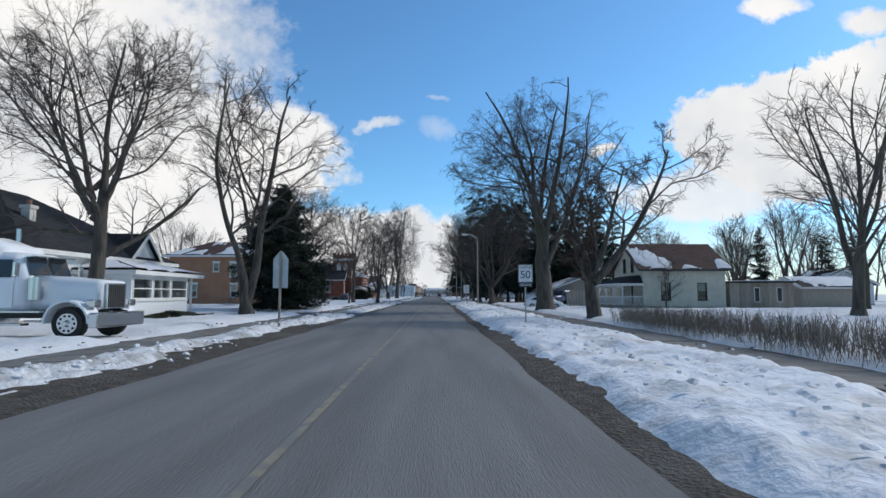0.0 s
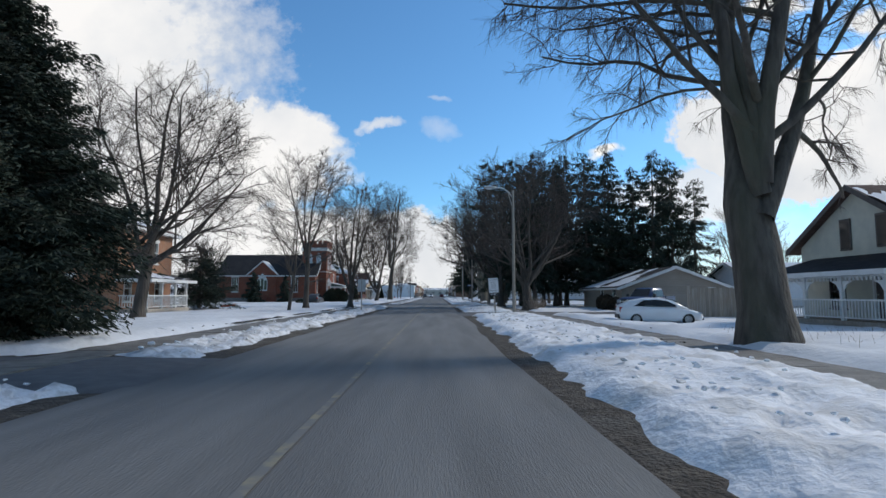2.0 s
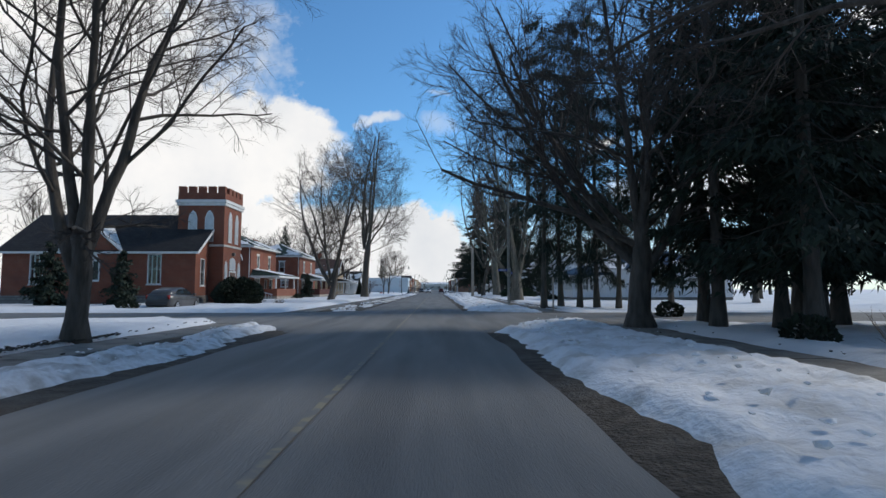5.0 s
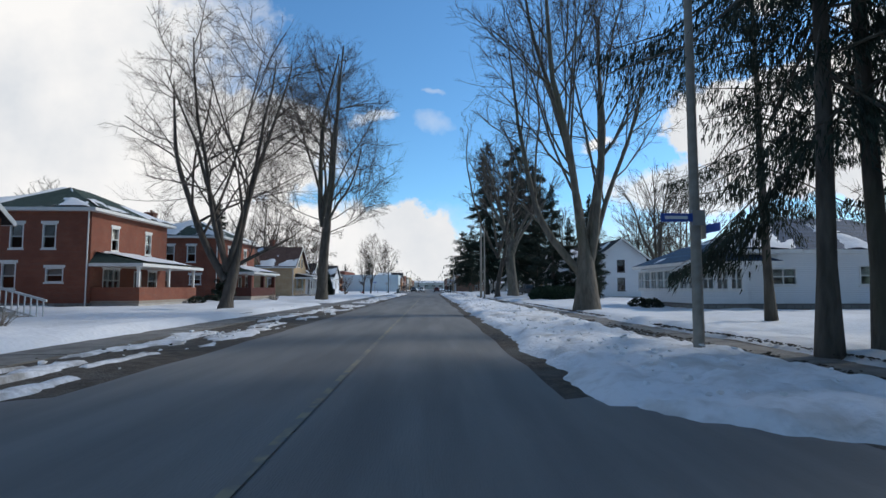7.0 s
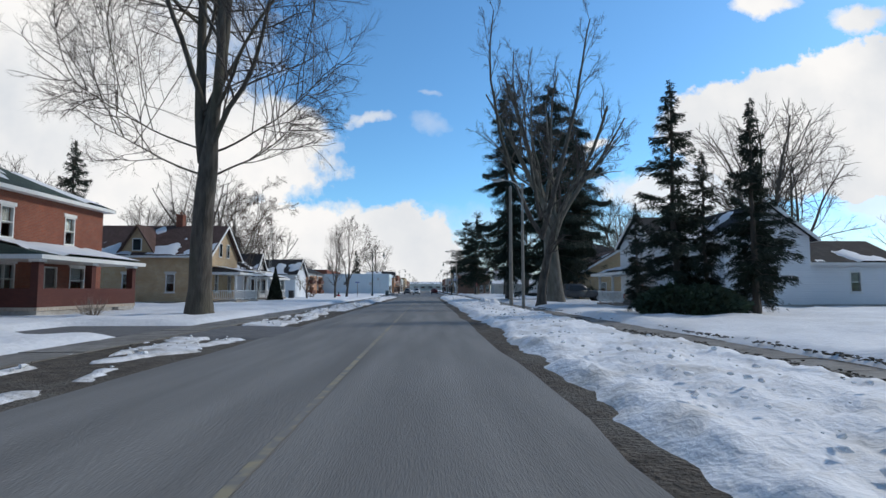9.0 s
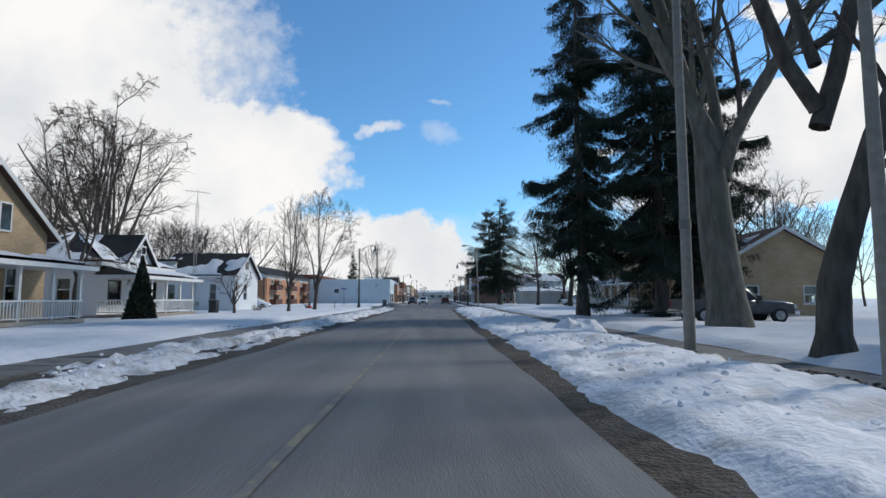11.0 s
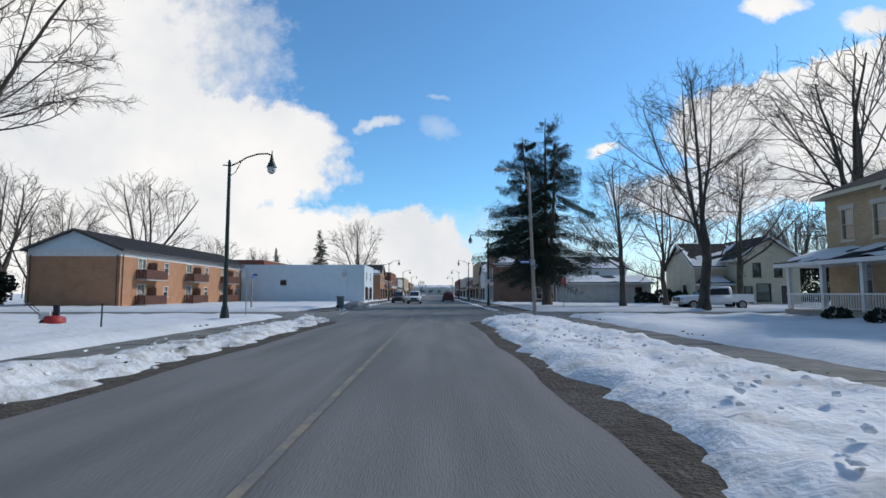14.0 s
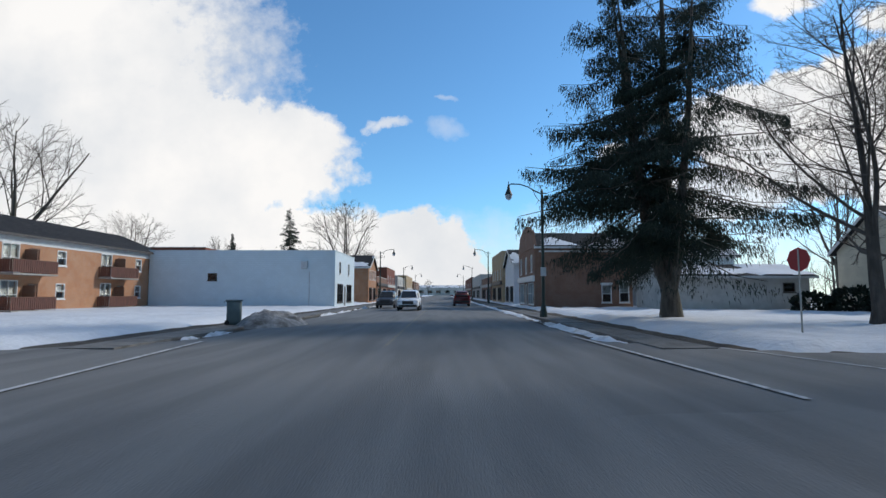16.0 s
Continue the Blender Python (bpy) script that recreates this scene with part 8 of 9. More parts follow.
part("handlebar", rods(((-0.45, -0.2, 0.45), (-0.9, -0.22, 0.92), 0.016), ((-0.45, 0.2, 0.45), (-0.9, 0.22, 0.92), 0.016), ((-0.9, -0.22, 0.92), (-0.9, 0.22, 0.92), 0.018), n=8), BLACK, blower)
for q in (1, -1):
    part("wheel", rods(((-0.3, q * 0.2, 0.16), (-0.3, q * 0.3, 0.16), 0.16), n=14), RUBBER, blower)
mk = thing("marker_post", "thin dark marker post standing in snow", "post", (-11.4, 213.2, 0.0))
part("rod", rods(((0, 0, -0.2), (0.01, 0, 1.02), 0.028), n=8), TRIM_DARK, mk)
part("cap", rods(((0.01, 0, 1.02), (0.01, 0, 1.06), 0.034), n=8), BLACK, mk)
rk = thing("snow_heap", "heap of dirty grey ploughed snow", "snow", (-7.7, 246.6, 0), kind="stuff")
hx, hy = np.linspace(-1.7, 1.7, 40), np.linspace(-2.6, 2.6, 50)
HA, HB = np.meshgrid(hx, hy, indexing="ij")
hz = 0.72 * np.clip(1 - (HA / 1.6) ** 2 - (HB / 2.4) ** 2, -0.2, 1) * (0.5 + fbm(HA * 1.5 + 3, HB * 1.5, 4)) - 0.04
sheet("heap", hx, hy, hz, DIRTY, rk)
rk = thing("snow_heap", "low heap of shovelled white snow beside the sidewalk", "snow", (5.6, 174.4, 0.02), 70, kind="stuff")
sheet("heap", hx * 0.8, hy * 0.5, hz * 0.9, BANK, rk)
fe = thing("board_fence", "grey weathered board fence beside a yard", "fence", (0, 0, 0))
for k in range(34):
    a = 14.4 + 0.16 * k
    part("board", boxes((a, a + 0.145, 58.2, 58.23, 0.1, 1.75 + 0.03 * (k % 3))), BOARDS, fe)
part("rail", boxes((14.3, 19.9, 58.232, 58.28, 0.5, 0.6), (14.3, 19.9, 58.232, 58.28, 1.35, 1.45)), BOARDS, fe)
for a in (14.3, 17.1, 19.9):
    part("post", boxes((a - 0.06, a + 0.06, 58.281, 58.4, -0.2, 1.9)), BOARDS, fe)

# ---- trees and shrubs ----
bare_tree("maple_tree", "large spreading leafless maple with a thick grey trunk", (-12.7, 19.9, 0.1), 11, 12.0, [(0.08, 0, 0, 0.95, 0.31, 0), (0.75, 0.1, 4.0, 0.5, 0.14, 0), (-0.75, 0.1, 4.3, 0.5, 0.14, 0), (0.15, -0.7, 4.8, 0.42, 0.12, 0), (0.3, 0.7, 5.2, 0.42, 0.11, 0)], WIDE, BARK, TWIG, dome=(4.6, 2.8, 0.3))
bare_tree("maple_tree", "tall leafless tree with a curving forked trunk", (-11.2, 32.3, 0.1), 12, 15.5, [(-0.16, 0, 0, 0.95, 0.36, 0), (0.30, 0.05, 0.9, 0.85, 0.27, 0), (0.1, 0.3, 4.5, 0.45, 0.13, 0), (-0.35, 0.0, 4.8, 0.4, 0.12, 0)], GNARLED, BARK, TWIG, dome=(4.7, 3.2, 0.6))
bare_tree("maple_tree", "low spreading leafless maple in front of a brick house", (-14.8, 54.6, 0.1), 13, 13.0, [(0.16, 0, 0, 0.95, 0.32, 0), (-0.7, 0.1, 2.6, 0.6, 0.15, 0), (1.5, 0.0, 2.5, 0.62, 0.14, 0), (0.75, -0.2, 3.0, 0.66, 0.15, 0), (-1.6, -0.2, 3.2, 0.5, 0.12, 0), (0.1, -0.8, 3.4, 0.52, 0.13, 0), (0.9, 0.7, 3.5, 0.56, 0.12, 0), (1.4, -0.7, 3.9, 0.5, 0.1, 0)], WIDE, BARK_DARK, TWIG, dome=(5.6, 2.0, 0.6))
young = bare_tree("young_tree", "slender young leafless street tree", (-10.7, 66.8, 0.1), 14, 8.0, [(0.02, 0, 0, 0.98, 0.13, 0), (0.22, 0.1, 2.6, 0.55, 0.06, 0), (-0.2, -0.1, 2.9, 0.52, 0.06, 0)], UPRIGHT[:2] + UPRIGHT[3:], BARK_DARK, TWIG)
bare_tree("ash_tree", "tall upright leafless tree on a snowy lawn", (-11.3, 74.4, 0.1), 15, 14.0, [(0.0, 0, 0, 0.98, 0.24, 0), (0.14, 0.06, 3.6, 0.66, 0.12, 0), (-0.16, 0.0, 4.2, 0.6, 0.11, 0), (0.02, -0.2, 4.6, 0.55, 0.1, 0)], [(16, 0.12, 0.98, 62, 10, 0.4, 0.34, 0.02, 5, 0.07, 0.03, 5)] + UPRIGHT[1:], BARK_DARK, TWIG, dome=(5.2, 2.0, 0.0))
bare_tree("maple_tree", "rounded leafless maple between sidewalk and road", (-8.9, 83.0, 0.1), 16, 13.2, [(0.05, 0, 0, 0.92, 0.27, 0), (-0.40, 0.05, 1.5, 0.78, 0.17, 0), (0.32, 0.1, 1.8, 0.78, 0.17, 0), (0.05, -0.4, 2.2, 0.7, 0.15, 0), (-0.1, 0.42, 2.2, 0.7, 0.14, 0)], WIDE, BARK_DARK, TWIG, dome=(4.6, 1.6, 0.5))
bare_tree("maple_tree", "broad leafless maple forking low beside the sidewalk", (-11.2, 126.9, 0.1), 28, 16.6, [(0.12, 0, 0, 0.92, 0.33, 0), (-0.62, 0.05, 1.7, 0.82, 0.22, 0), (0.30, 0.05, 2.2, 0.74, 0.17, 0), (-0.15, -0.4, 2.6, 0.7, 0.15, 0), (-0.25, 0.35, 2.4, 0.75, 0.16, 0)], WIDE, BARK_DARK, TWIG, dome=(7.4, 2.8, -0.4))
tall = bare_tree("elm_tree", "very tall leafless tree with a forked crown beside the sidewalk", (-10.8, 151.0, 0.1), 17, 27.0, [(0.03, 0, 0, 0.92, 0.55, 0), (-0.24, 0.0, 7.4, 0.64, 0.30, 0), (0.2, 0.05, 8.4, 0.62, 0.26, 0), (0.05, 0.45, 9.6, 0.5, 0.16, 0), (-0.15, -0.45, 10.0, 0.45, 0.15, 0), (-3.2, 0.4, 6.8, 0.26, 0.055, 0), (3.4, -0.6, 6.6, 0.27, 0.06, 0), (2.6, 0.8, 7.8, 0.27, 0.06, 0), (-2.6, -0.9, 8.0, 0.25, 0.05, 0)], [(12, 0.34, 0.98, 52, 13, 0.46, 0.42, 0.028, 7, 0.11, 0.02, 5)] + WIDE[1:], BARK, TWIG, 1.35, thin=0.62, dome=(8.2, 4.0, -0.4))
bare_tree("silver_maple", "huge old leafless maple with several upright limbs and hanging twigs", (8.5, 41.6, 0.1), 18, 19.5, [(-0.03, 0, 0, 0.92, 0.68, 0), (-0.30, 0.0, 3.9, 0.62, 0.25, 0), (0.42, 0.1, 3.3, 0.6, 0.27, 0), (0.10, -0.1, 4.2, 0.80, 0.27, 0), (-0.09, 0.12, 4.4, 0.8, 0.27, 0), (-1.25, -0.1, 5.4, 0.36, 0.13, 0), (1.2, -0.2, 5.2, 0.36, 0.13, 0), (-0.8, -0.9, 6.4, 0.34, 0.12, 0), (-0.9, 0.6, 6.8, 0.36, 0.12, 0)], DROOP, BARK, TWIG, 1.3, thin=0.45, dome=(7.4, 3.4, -0.6, 0.62))
bare_tree("catalpa_tree", "gnarled low leafless tree with thick crooked limbs", (8.4, 28.4, 0.1), 19, 9.6, [(-0.1, 0.0, 0, 0.5, 0.42, 0), (0.95, 0.0, 1.9, 0.85, 0.23, 0), (-0.55, 0.1, 2.2, 0.6, 0.19, 0), (0.4, -0.4, 2.4, 0.6, 0.17, 0), (0.3, 0.6, 2.6, 0.55, 0.15, 0)], GNARLED[:2] + [(9, 0.2, 1.0, 44, 18, 0.46, 0.45, 0.009, 1, 0.18, -0.04, 3), (9, 0.15, 1.0, 40, 16, 0.8, 0.7, 0.0046, 1, 0.15, -0.2, 3)], BARK, TWIG_RED, 1.25)
big4 = bare_tree("silver_maple", "big leafless maple with a broad crown of fine twigs", (7.7, 73.8, 0.1), 20, 12.8, [(0.0, 0, 0, 0.85, 0.42, 0), (-0.55, 0.0, 1.6, 0.85, 0.19, 0), (0.50, 0.1, 2.0, 0.8, 0.19, 0), (0.15, -0.45, 2.4, 0.75, 0.16, 0), (-0.15, 0.5, 2.6, 0.75, 0.16, 0), (-1.15, -0.2, 3.2, 0.7, 0.12, 0), (1.1, 0.1, 3.4, 0.7, 0.12, 0)], WIDE[:1] + [(8, 0.3, 0.98, 45, 13, 0.42, 0.42, 0.014, 4, 0.13, 0.06, 4), (8, 0.2, 1.0, 42, 14, 0.5, 0.5, 0.007, 1, 0.12, 0.06, 3), (9, 0.15, 1.0, 40, 14, 0.7, 0.7, 0.0046, 1, 0.10, 0.04, 3)], BARK_DARK, TWIG, dome=(9.0, 3.2, -0.2))
copy_thing(big4, pose(7.2, 88.5, 0.1, 0, 0, 140) @ Matrix.Scale(1.0, 4))
bare_tree("silver_maple", "large leafless maple whose limbs fan out from a short thick trunk", (8.6, 126.9, 0.1), 21, 23.0, [(0.03, 0, 0, 0.85, 0.66, 0), (-0.55, 0.05, 1.6, 0.85, 0.23, 0), (0.30, -0.02, 1.9, 0.85, 0.26, 0), (-0.2, -0.1, 2.2, 0.85, 0.25, 0), (0.06, 0.3, 2.4, 0.75, 0.2, 0), (0.5, 0.1, 2.4, 0.7, 0.18, 0)], FAN, BARK_PALE, TWIG, 1.3, thin=0.4, dome=(7.0, 3.5, -0.4))
bare_tree("poplar_tree", "tall sparse leafless tree with three spreading leaders", (8.3, 164.2, 0.1), 22, 22.0, [(0.0, 0, 0, 0.5, 0.36, 0), (-0.62, 0.0, 5.4, 0.74, 0.18, 0), (0.34, 0.05, 5.0, 0.78, 0.21, 0), (-0.1, 0.2, 6.4, 0.68, 0.14, 0), (1.3, -0.1, 6.8, 0.42, 0.1, 0)], [(10, 0.36, 0.98, 36, 12, 0.24, 0.38, 0.018, 6, 0.10, 0.05, 5), (6, 0.25, 0.98, 38, 12, 0.48, 0.46, 0.012, 4, 0.12, 0.04, 4)] + SPARSE[2:], BARK, TWIG, thin=0.5)
bare_tree("silver_maple", "huge leafless maple with a straight thick grey trunk and high fork", (11.9, 174.8, 0.1), 29, 24.0, [(-0.015, 0, 0, 0.95, 0.80, 0), (-0.34, 0.0, 7.2, 0.6, 0.34, 0), (0.30, 0.1, 6.2, 0.6, 0.3, 0), (0.05, 0.3, 7.6, 0.55, 0.26, 0)], FAN, BARK_PALE, TWIG, 1.25, thin=0.6, dome=(7.5, 6.0, 0.0))
slim = bare_tree("linden_tree", "narrow leafless tree with upright branches", (-12.6, 198.9, 0.1), 23, 10.3, [(0.0, 0, 0, 0.98, 0.14, 0), (0.12, 0.05, 1.2, 0.8, 0.07, 0), (-0.12, 0.05, 1.4, 0.78, 0.07, 0), (0.0, -0.14, 1.6, 0.75, 0.07, 0), (0.08, 0.12, 1.5, 0.72, 0.06, 0)], UPRIGHT[:2] + UPRIGHT[3:], BARK_DARK, TWIG, dome=(1.75, 0.6, 0.0))
bare_tree("young_maple", "open leafless young maple on a snowy lawn", (-12.2, 206.8, 0.1), 24, 12.2, [(0.0, 0, 0, 0.95, 0.18, 0), (0.40, 0.0, 1.7, 0.8, 0.09, 0), (-0.14, 0.1, 2.1, 0.8, 0.09, 0), (0.2, -0.2, 2.2, 0.75, 0.08, 0)], SPARSE, BARK_DARK, TWIG, dome=(3.8, 1.6, 0.6))
bare_tree("small_tree", "small low leafless ornamental tree", (-15.2, 193.6, 0.1), 25, 3.6, [(0, 0, 0, 0.55, 0.13, 0), (0.7, 0, 0.8, 0.7, 0.06, 0), (-0.75, 0.1, 0.9, 0.7, 0.06, 0), (0.1, 0.7, 1.0, 0.6, 0.05, 0), (0.1, -0.7, 1.0, 0.6, 0.05, 0)], SPARSE[:2] + SPARSE[3:], BARK_DARK, TWIG_RED)
bare_tree("weeping_birch", "weeping birch with thin hanging twigs", (-19.0, 181.4, 0.1), 26, 13.0, [(0.05, 0, 0, 0.95, 0.15, 0), (0.25, 0.1, 2.0, 0.7, 0.07, 0), (-0.3, 0, 2.4, 0.6, 0.06, 0)], DROOP, BARK, TWIG_RED)
street_r = bare_tree("maple_tree", "leafless maple by the side street", (20.3, 235.3, 0.1), 27, 19.5, [(0.0, 0, 0, 0.97, 0.40, 0), (-0.22, 0.0, 5.0, 0.66, 0.16, 0), (0.2, 0.1, 5.6, 0.62, 0.15, 0)], [(17, 0.2, 0.98, 60, 12, 0.5, 0.4, 0.03, 6, 0.1, 0.03, 5)] + SPARSE[1:], BARK_DARK, TWIG, dome=(7.6, 3.0, 0.0))
for x, y, r, k in ((17.0, 243.5, 70, 0.72), (22.5, 247, 160, 0.7), (29.5, 246.5, 250, 0.8), (40, 240, 20, 0.75)):
    copy_thing(street_r, pose(x, y, 0.1, 0, 0, r) @ Matrix.Scale(k, 4))
# trees standing further back, behind the houses
back = bare_tree("tree", "leafless tree standing behind the houses", (-41, 84, 0.1), 31, 13, [(0.0, 0, 0, 0.95, 0.26, 0), (-0.3, 0.1, 3.0, 0.7, 0.15, 0), (0.33, 0.0, 3.2, 0.7, 0.15, 0), (0.05, 0.35, 3.5, 0.6, 0.13, 0)], [(7, 0.25, 0.98, 42, 12, 0.5, 0.45, 0.03, 4, 0.1, 0.06, 3), (6, 0.25, 1, 38, 12, 0.5, 0.5, 0.02, 2, 0.12, 0.04, 3), (7, 0.2, 1, 36, 12, 0.6, 0.7, 0.014, 1, 0.12, 0.02, 3)], BARK, TWIG, dome=(4.6, 2.4))
rb = np.random.RandomState(77)
for x, y in ((-38, 40), (-46, 52), (-55, 70), (-44, 100), (-60, 110), (-40, 128), (-48, 140), (-37, 152), (-44, 165), (-36, 176), (-33, 196), (-42, 205), (-47, 218), (-36, 224), (-52, 236), (-60, 250), (-48, 262), (-58, 285), (-44, 330), (-20, 348), (-30, 420), (-34, 500), (-22, 560), (-40, 640), (-14, 690),
             (40, 34), (52, 30), (36, 62), (48, 74), (58, 60), (42, 100), (50, 112), (38, 130), (36, 146), (44, 158), (30, 176), (38, 186), (46, 200), (38, 212), (48, 226), (56, 244), (46, 262), (40, 280), (50, 252), (54, 262), (60, 268), (48, 272), (64, 250), (58, 232), (62, 240), (34, 305), (30, 350), (34, 430), (28, 520), (30, 600), (40, 690), (62, 90), (66, 140), (70, 180), (46, 84), (54, 96), (60, 104), (70, 112), (52, 120), (64, 126), (44, 66), (50, 88), (49, 268), (53, 274), (56, 256), (62, 276), (66, 262), (47, 256), (70, 270)):
    k = rb.uniform(0.8, 1.15)
    copy_thing(back, pose(x + rb.uniform(-2, 2), y + rb.uniform(-2, 2), 0.1, 0, 0, rb.uniform(0, 360)) @ Matrix.Scale(k, 4))
wide_b = bare_tree("tree", "wide leafless tree in a back yard", (36, 28, 0.1), 33, 14, [(0.0, 0, 0, 0.9, 0.32, 0), (-0.45, 0.1, 2.4, 0.75, 0.18, 0), (0.45, 0.0, 2.6, 0.75, 0.18, 0), (0.05, -0.4, 3.0, 0.66, 0.15, 0)], [(8, 0.25, 0.98, 42, 12, 0.5, 0.45, 0.03, 4, 0.1, 0.06, 4), (7, 0.25, 1, 38, 12, 0.5, 0.5, 0.02, 2, 0.12, 0.04, 3), (8, 0.2, 1, 36, 12, 0.6, 0.7, 0.013, 1, 0.12, 0.02, 3)], BARK, TWIG, dome=(6.0, 2.0))
for x, y, r, k in ((22.5, 28.5, 80, 1.0), (33, 41, 40, 0.9), (-33, 206, 20, 1.45), (-44, 222, 120, 1.3), (29, 118, 220, 0.9), (33, 206, 10, 1.0), (-37, 286, 10, 0.8), (-20, 330, 70, 1.45), (-46, 252, 60, 1.1), (-43.4, 275, 190, 1.42), (33, 217, 140, 1.25), (34.5, 238, 60, 1.65), (35, 179, 250, 1.5), (41, 184, 20, 1.3), (-52, 264, 280, 0.9), (-38, 228, 30, 0.9), (-31, 224.5, 210, 0.8), (-46, 238, 160, 1.0), (-24, 192, 90, 1.0)):
    copy_thing(wide_b, pose(x, y, 0.1, 0, 0, r) @ Matrix.Scale(k, 4))

# woods closing the distance on both sides
rw2 = np.random.RandomState(91)
nt = 430
fx = np.where(rw2.rand(nt) < 0.5, -1, 1) * rw2.uniform(44, 125, nt)
fy = rw2.uniform(-10, 470, nt)
end = rw2.rand(nt) < 0.16
fx, fy = np.where(end, rw2.uniform(-140, 140, nt), fx), np.where(end, rw2.uniform(830, 960, nt), fy)
fh = rw2.uniform(7, 13, nt)
wp, wr = sprout(rw2, np.stack([fx, fy, np.zeros(nt)], -1), np.tile([0, 0, 1.0], (nt, 1)), fh, fh * 0.016, 5, 0.06, 0.05, 0.25)
wv = [tubes(wp, wr, 4)]
p, d, ln, rr = branch_off(rw2, wp, wr, fh, 12, 0.22, 0.97, 42, 12, 0.48, 0.5, 0.03)
wp, wr = sprout(rw2, p, d, ln, rr, 3, 0.12, 0.08, 0.4)
wv.append(tubes(wp, wr, 3))
p, d, ln, rr = branch_off(rw2, wp, wr, ln, 7, 0.2, 0.98, 38, 14, 0.5, 0.6, 0.022)
wp, wr = sprout(rw2, p, d, ln, rr, 1, 0.1, 0.02, 0.5)
wv.append(cones(wp, wr))
v, f = joined(wv)
tagged(raw("far_woods", v.tolist(), f, TWIG), "far leafless woods behind the houses", "woods", kind="stuff")

# evergreens
needle_tree("blue_spruce", "broad dense dark spruce with boughs to the ground", (-12.0, 42.6, 0.05), 41, 10.2, 3.9, 0.1, 44000, 0.55, 0.12, 0.17, 10, 0.075, 0.42, 0.0, NEEDLE_DEEP, hang=0.5, lush=0.2, fine=True)
sp = needle_tree("norway_spruce", "tall dark Norway spruce with bare lower trunk and hanging sprays", (7.6, 107.5, 0.1), 42, 21.5, 4.3, 5.0, 6600, 0.30, 0.6, 0.46, 4, 0.05, 0.5, 0.36, NEEDLE_DEEP, 0.19, bark=BARK, hang=3.2, lush=0.9, fine=True)
rs = np.random.RandomState(3)
for x, y in ((8.85, 107.6), (10.1, 107.3), (11.4, 107.7), (12.8, 107.2), (14.6, 108.4), (16.4, 107), (12.9, 117.5)):
    copy_thing(sp, pose(x, y, 0.1, 0, 0, rs.uniform(0, 360)) @ Matrix.Scale(rs.uniform(0.85, 1.05), 4))
grove = needle_tree("spruce", "dark spruce in a dense grove", (10.2, 84, 0.1), 43, 16.5, 3.1, 2.6, 5000, 0.42, 0.4, 0.5, 6, 0.085, 0.6, 0.15, NEEDLE_DEEP, hang=1.3)
for x, y in ((10, 90), (13.5, 88), (16.5, 91), (20, 89), (23.5, 92), (27, 90), (12, 94), (15, 97), (19, 96), (23, 98), (27, 97), (14, 101), (9.4, 87), (26, 103), (22, 93.5), (29, 95), (17.5, 94)):
    y = 86.9 + (y - 91) * 0.36 if 90 < y < 101.6 else y
    copy_thing(grove, pose(x + rs.uniform(-0.7, 0.7), y + rs.uniform(-0.3, 0.3), 0.1, 0, 0, rs.uniform(0, 360)) @ Matrix.Scale(rs.uniform(0.82, 1.1), 4))
for x, y, k in ((47, 64, 0.5), (52, 66, 0.55), (57, 64, 0.5), (62, 67, 0.6)):
    copy_thing(grove, pose(x, y, 0.1, 0, 0, x * 20) @ Matrix.Scale(k, 4))
pine = needle_tree("young_spruce", "slim young spruce with open whorled boughs", (12.4, 151.6, 0.1), 44, 12.0, 2.15, 1.8, 6000, 0.85, 0.16, 0.42, 7, 0.07, 0.5, 0.08, NEEDLE_DEEP, hang=0.6, lush=0.25, fine=True)
for x, y, k in ((15.9, 150.8, 0.9), (14.4, 152.5, 0.72), (17.2, 152.6, 0.6), (11.2, 153.6, 0.5), (-27.4, 167, 1.08), (-33, 146, 0.8), (38.5, 63, 0.78), (-33, 306, 0.9)):
    copy_thing(pine, pose(x, y, 0.1, 0, 0, rs.uniform(0, 360)) @ Matrix.Scale(k, 4))
needle_tree("norway_spruce", "very tall dark spruce on a snowy lawn", (9.6, 188.4, 0.1), 45, 26.5, 3.7, 3.6, 35000, 0.5, 0.6, 0.30, 5, 0.057, 0.5, 0.16, NEEDLE_DEEP, 0.36, bark=BARK, hang=3.0, lush=0.8, fine=True)
needle_tree("spruce", "conical dark spruce behind flat-roofed shops", (-23.5, 304, 0.1), 50, 14.5, 3.1, 2.0, 6000, 0.7, 0.25, 0.4, 6, 0.07, 0.6, 0.1, NEEDLE_DEEP)
sp2 = needle_tree("norway_spruce", "tall dense spruce with sweeping hanging boughs", (14.4, 187.4, 0.1), 46, 26.0, 5.2, 3.9, 54000, 0.46, 0.55, 0.30, 5, 0.06, 0.5, 0.15, NEEDLE_DEEP, 0.38, bark=BARK, hang=3.0, lush=0.8, fine=True)
copy_thing(sp2, pose(17.9, 189.6, 0.1, 0, 0, 130) @ Matrix.Scale(0.9, 4))
needle_tree("old_spruce", "ragged old spruce with a thick forked trunk and drooping boughs", (11.3, 249.3, 0.1), 52, 19.6, 5.8, 3.7, 42000, 0.56, 0.40, 0.5, 4, 0.055, 0.46, 0.2, NEEDLE_DEEP, 0.42, 4, BARK, hang=3.6, lush=0.9, fine=True)
needle_tree("cedar", "bushy dark evergreen with several trunks beside a brick house", (-18.8, 70.7, 0.1), 49, 5.4, 2.5, 0.8, 12000, 0.35, 0.2, 0.25, 6, 0.03, 0.34, 0.15, NEEDLE_DEEP, 0.14, 3, hang=0.9, lush=0.8)
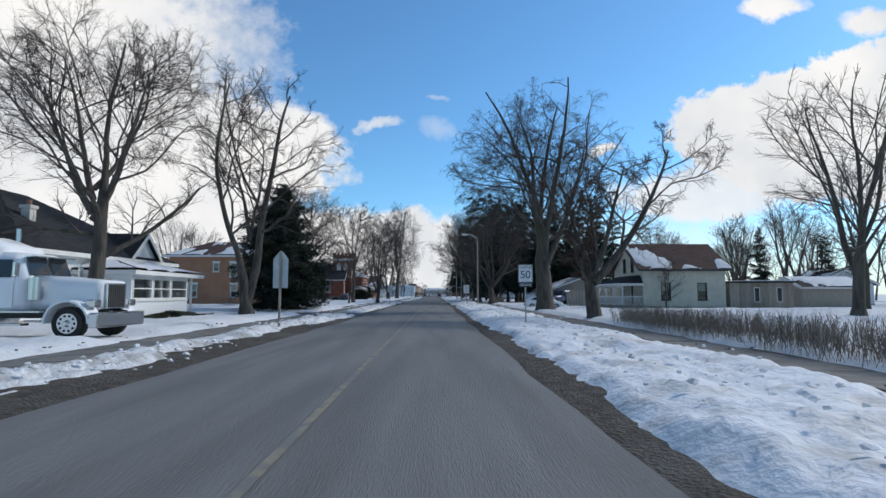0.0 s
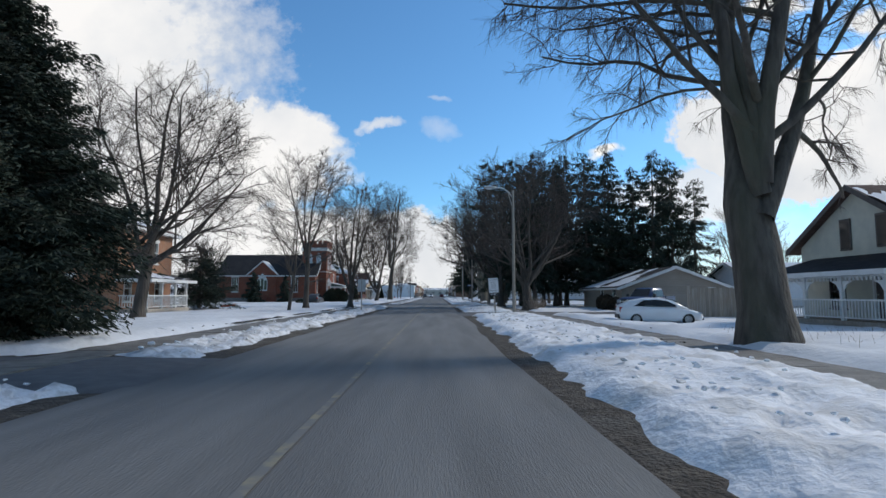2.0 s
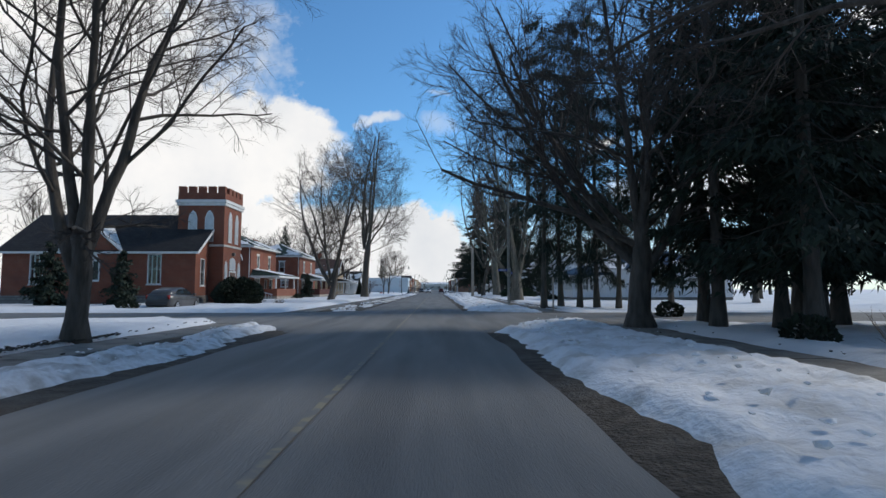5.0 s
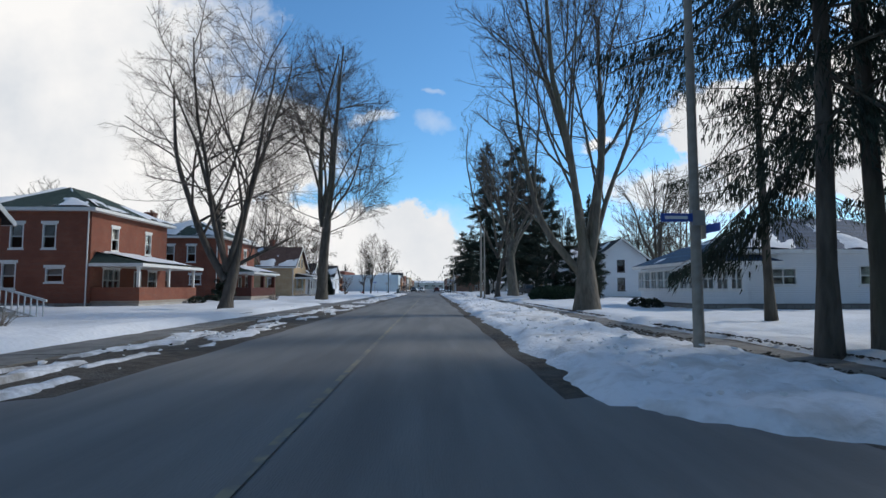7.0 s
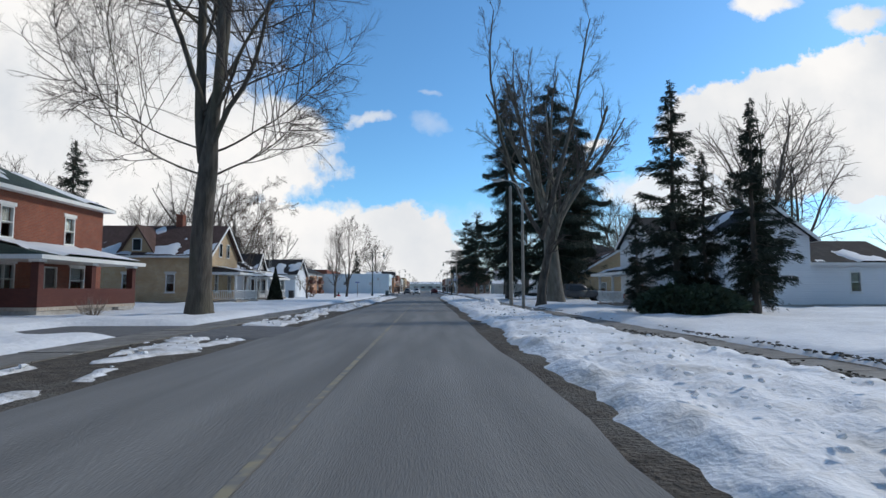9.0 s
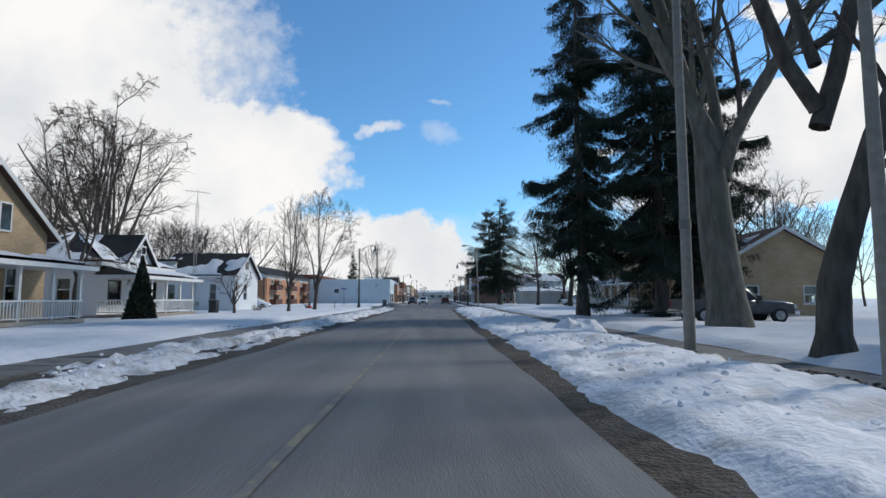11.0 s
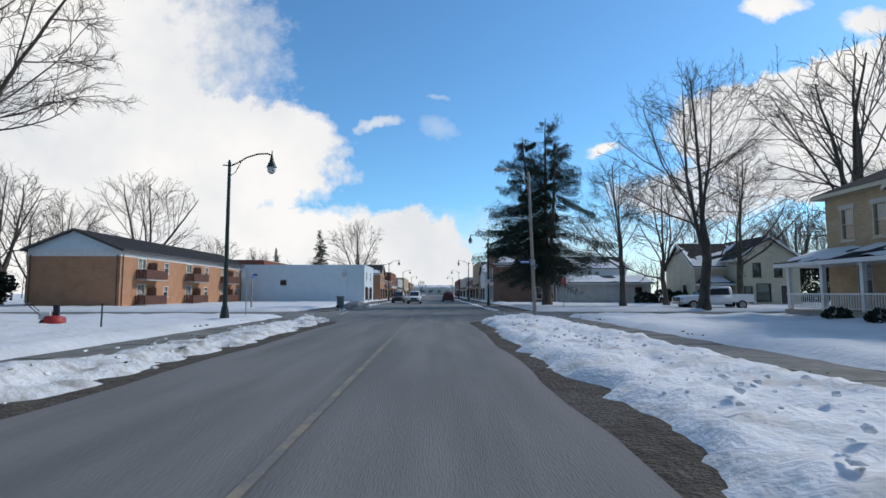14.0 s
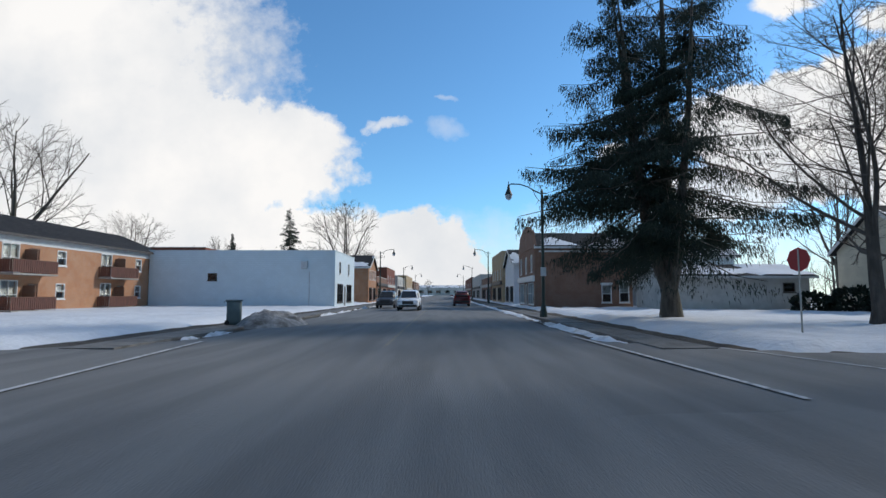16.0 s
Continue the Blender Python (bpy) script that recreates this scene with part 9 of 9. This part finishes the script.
hid = needle_tree("cedar", "bushy small evergreen by a house", (-24.5, 74.5, 0.1), 48, 3.6, 1.3, 0.2, 2500, 0.7, 0.2, 0.25, 7, 0.1, 0.36, 0.03, NEEDLE_DEEP)
for x, y, k in ((-27.0, 107.6, 1.35), (-22.9, 109, 1.2), (-32.6, 105.7, 1.45), (-29.6, 95.3, 0.3), (-17.6, 143.5, 1.0), (-42, 241, 1.6), (-40.5, 238, 1.4), (36.3, 162.5, 1.5), (38.2, 164, 1.45)):
    copy_thing(hid, pose(x, y, 0.1, 0, 0, x * 30) @ Matrix.Scale(k, 4))
shrub("yew_shrub", "large rounded dark yew beside church steps", (-16.2, 113.6, 0), 51, 1.9, 1.9, 2.2, 9000, YEW, 0.16)
shrub("conical_cypress", "narrow dark conical evergreen beside a porch", (-16.0, 182.2, 0), 52, 0.75, 0.75, 3.4, 5000, YEW, 0.14, cone=True)
shrub("evergreen_shrub", "dark spreading evergreen under young spruces", (12.2, 149.8, 0), 53, 2.6, 1.4, 1.5, 8000, NEEDLE, 0.16)
sb = shrub("foundation_shrub", "low rounded shrub by a house wall", (-19.6, 145.5, 0), 54, 0.6, 0.6, 0.7, 900, YEW, 0.1)
for x, y in ((-17.6, 138.2), (18.2, 216.4), (18.2, 218.9), (11.5, 96.0), (9.0, 82.5), (12.8, 128.2), (12.9, 130.4), (-19.0, 103.0)):
    copy_thing(sb, pose(x, y, 0, 0, 0, x * 40))
for x, y, k in ((27.0, 258.0, 2.4), (28.6, 257.0, 2.2), (25.4, 259.6, 2.0), (30.2, 253.4, 1.8)):
    copy_thing(sb, pose(x, y, 0, 0, 0, x * 33) @ Matrix.Scale(k, 4))
DRYLEAF = surface("withered_leaves", (0.045, 0.033, 0.022), (0.085, 0.062, 0.038), 3, 0.9)
shrub("withered_shrub", "withered brown shrub against a siding garage", (15.2, 76.6, 0), 58, 0.7, 1.3, 1.3, 1500, DRYLEAF, 0.13)
shrub("withered_shrub", "withered brown shrub at the corner of a siding garage", (14.9, 73.6, 0), 59, 0.9, 1.2, 1.1, 1300, DRYLEAF, 0.13)
# added hedge: darkens the sky gap between porch posts, where dark glass belongs
shrub("cedar_hedge", "tall dark hedge added behind porch posts in place of dark porch glass", (51.0, 267.0, 0), 60, 9.0, 1.6, 5.2, 9000, YEW, 0.3, "hedge")
shrub("cedar_hedge", "tall dark evergreen hedge beside a brick apartment block", (-49.5, 247.0, 0), 57, 8.5, 1.6, 4.8, 9000, YEW, 0.3, "hedge")
sh = shrub("clipped_hedge", "low clipped dark hedge under porch windows", (-13.35, 27.5, 0), 55, 0.4, 3.2, 0.45, 5000, YEW, 0.1, "hedge")
copy_thing(young, pose(19.6, 45.6, 0.1, 0, 0, 70) @ Matrix.Scale(0.6, 4))
tb = twig_bush("twiggy_bush", "small leafless twiggy bush", (-16.6, 203.0, 0.1), 61, 0.7, 1.0, 50, DRYSTEM)
for x, y, k in ((8.0, 72.6, 1.4), (9.4, 77.0, 1.2), (-15.3, 150.2, 1.0), (8.9, 79.5, 1.0), (-12.8, 113.5, 0.8)):
    copy_thing(tb, pose(x, y, 0.1, 0, 0, x * 50) @ Matrix.Scale(k, 4))
# long leafless hedge of dry stems
rng = np.random.RandomState(71)
n = 2600
P = np.stack([rng.uniform(7.75, 8.9, n), rng.uniform(-8, 23.6, n), np.full(n, 0.0)], -1)
D = np.stack([rng.normal(0, 0.22, n), rng.normal(0, 0.25, n), np.ones(n)], -1)
L = rng.uniform(0.6, 0.98, n)
pts, rad = sprout(rng, P, D, L, np.full(n, 0.0048), 2, 0.12, 0.05, 0.5)
p, d, ln, rr = branch_off(rng, pts, rad, L, 13, 0.3, 0.98, 34, 16, 0.45, 0.7, 0.0036)
q, qr = sprout(rng, p, d, ln, rr, 1, 0.12, 0.05, 0.5)
v, f = joined([tubes(pts, rad, 3), cones(q, qr)])
hd = thing("hedge", "leafless hedge of pale dry stems along the sidewalk", "hedge", kind="stuff")
raw("branchwork", v.tolist(), f, DRYSTEM, hd)
# dead stalks in the lawns
n = 260
P = np.stack([rng.uniform(9, 16, n), rng.uniform(28, 47, n), np.full(n, 0.05)], -1)
pts, rad = sprout(rng, P, np.stack([rng.normal(0, 0.3, n), rng.normal(0, 0.3, n), np.ones(n)], -1), rng.uniform(0.3, 0.6, n), np.full(n, 0.005), 3, 0.15, 0, 0.5)
v, f = tubes(pts, rad, 3)
tagged(raw("dead_stalks", v.tolist(), f.tolist(), DRYSTEM), "dead garden stalks poking through snow", "plants", kind="stuff")

# ---- sidewalks, slab by slab ----
slab = bpy.data.meshes.new("slab")
bm = bmesh.new()
box(bm, -0.68, 0.68, -0.742, 0.742, -0.08, 0.0)
bm.to_mesh(slab)
bm.free()
slab.materials.append(WALK)
rw = np.random.RandomState(9)
for xc, label in ((-7.9, "concrete sidewalk of square slabs between snow strips"), (6.85, "concrete sidewalk of square slabs beside snowy lawns")):
    sw = tagged(new("sidewalk"), label, "sidewalk", kind="structure")
    y = -14.0
    while y < 300:
        if not any(y0 - 0.5 < y < y1 + 0.5 for x0, x1, y0, y1 in STREETS):
            s = new("slab", slab)
            s.parent = sw
            s.matrix_basis = pose(xc if y < 235 else (xc - 0.9 if xc < 0 else xc - 0.8), y, 0.085 + rw.uniform(-0.008, 0.008), rw.uniform(-0.4, 0.4), rw.uniform(-0.4, 0.4), 0)
        y += 1.5
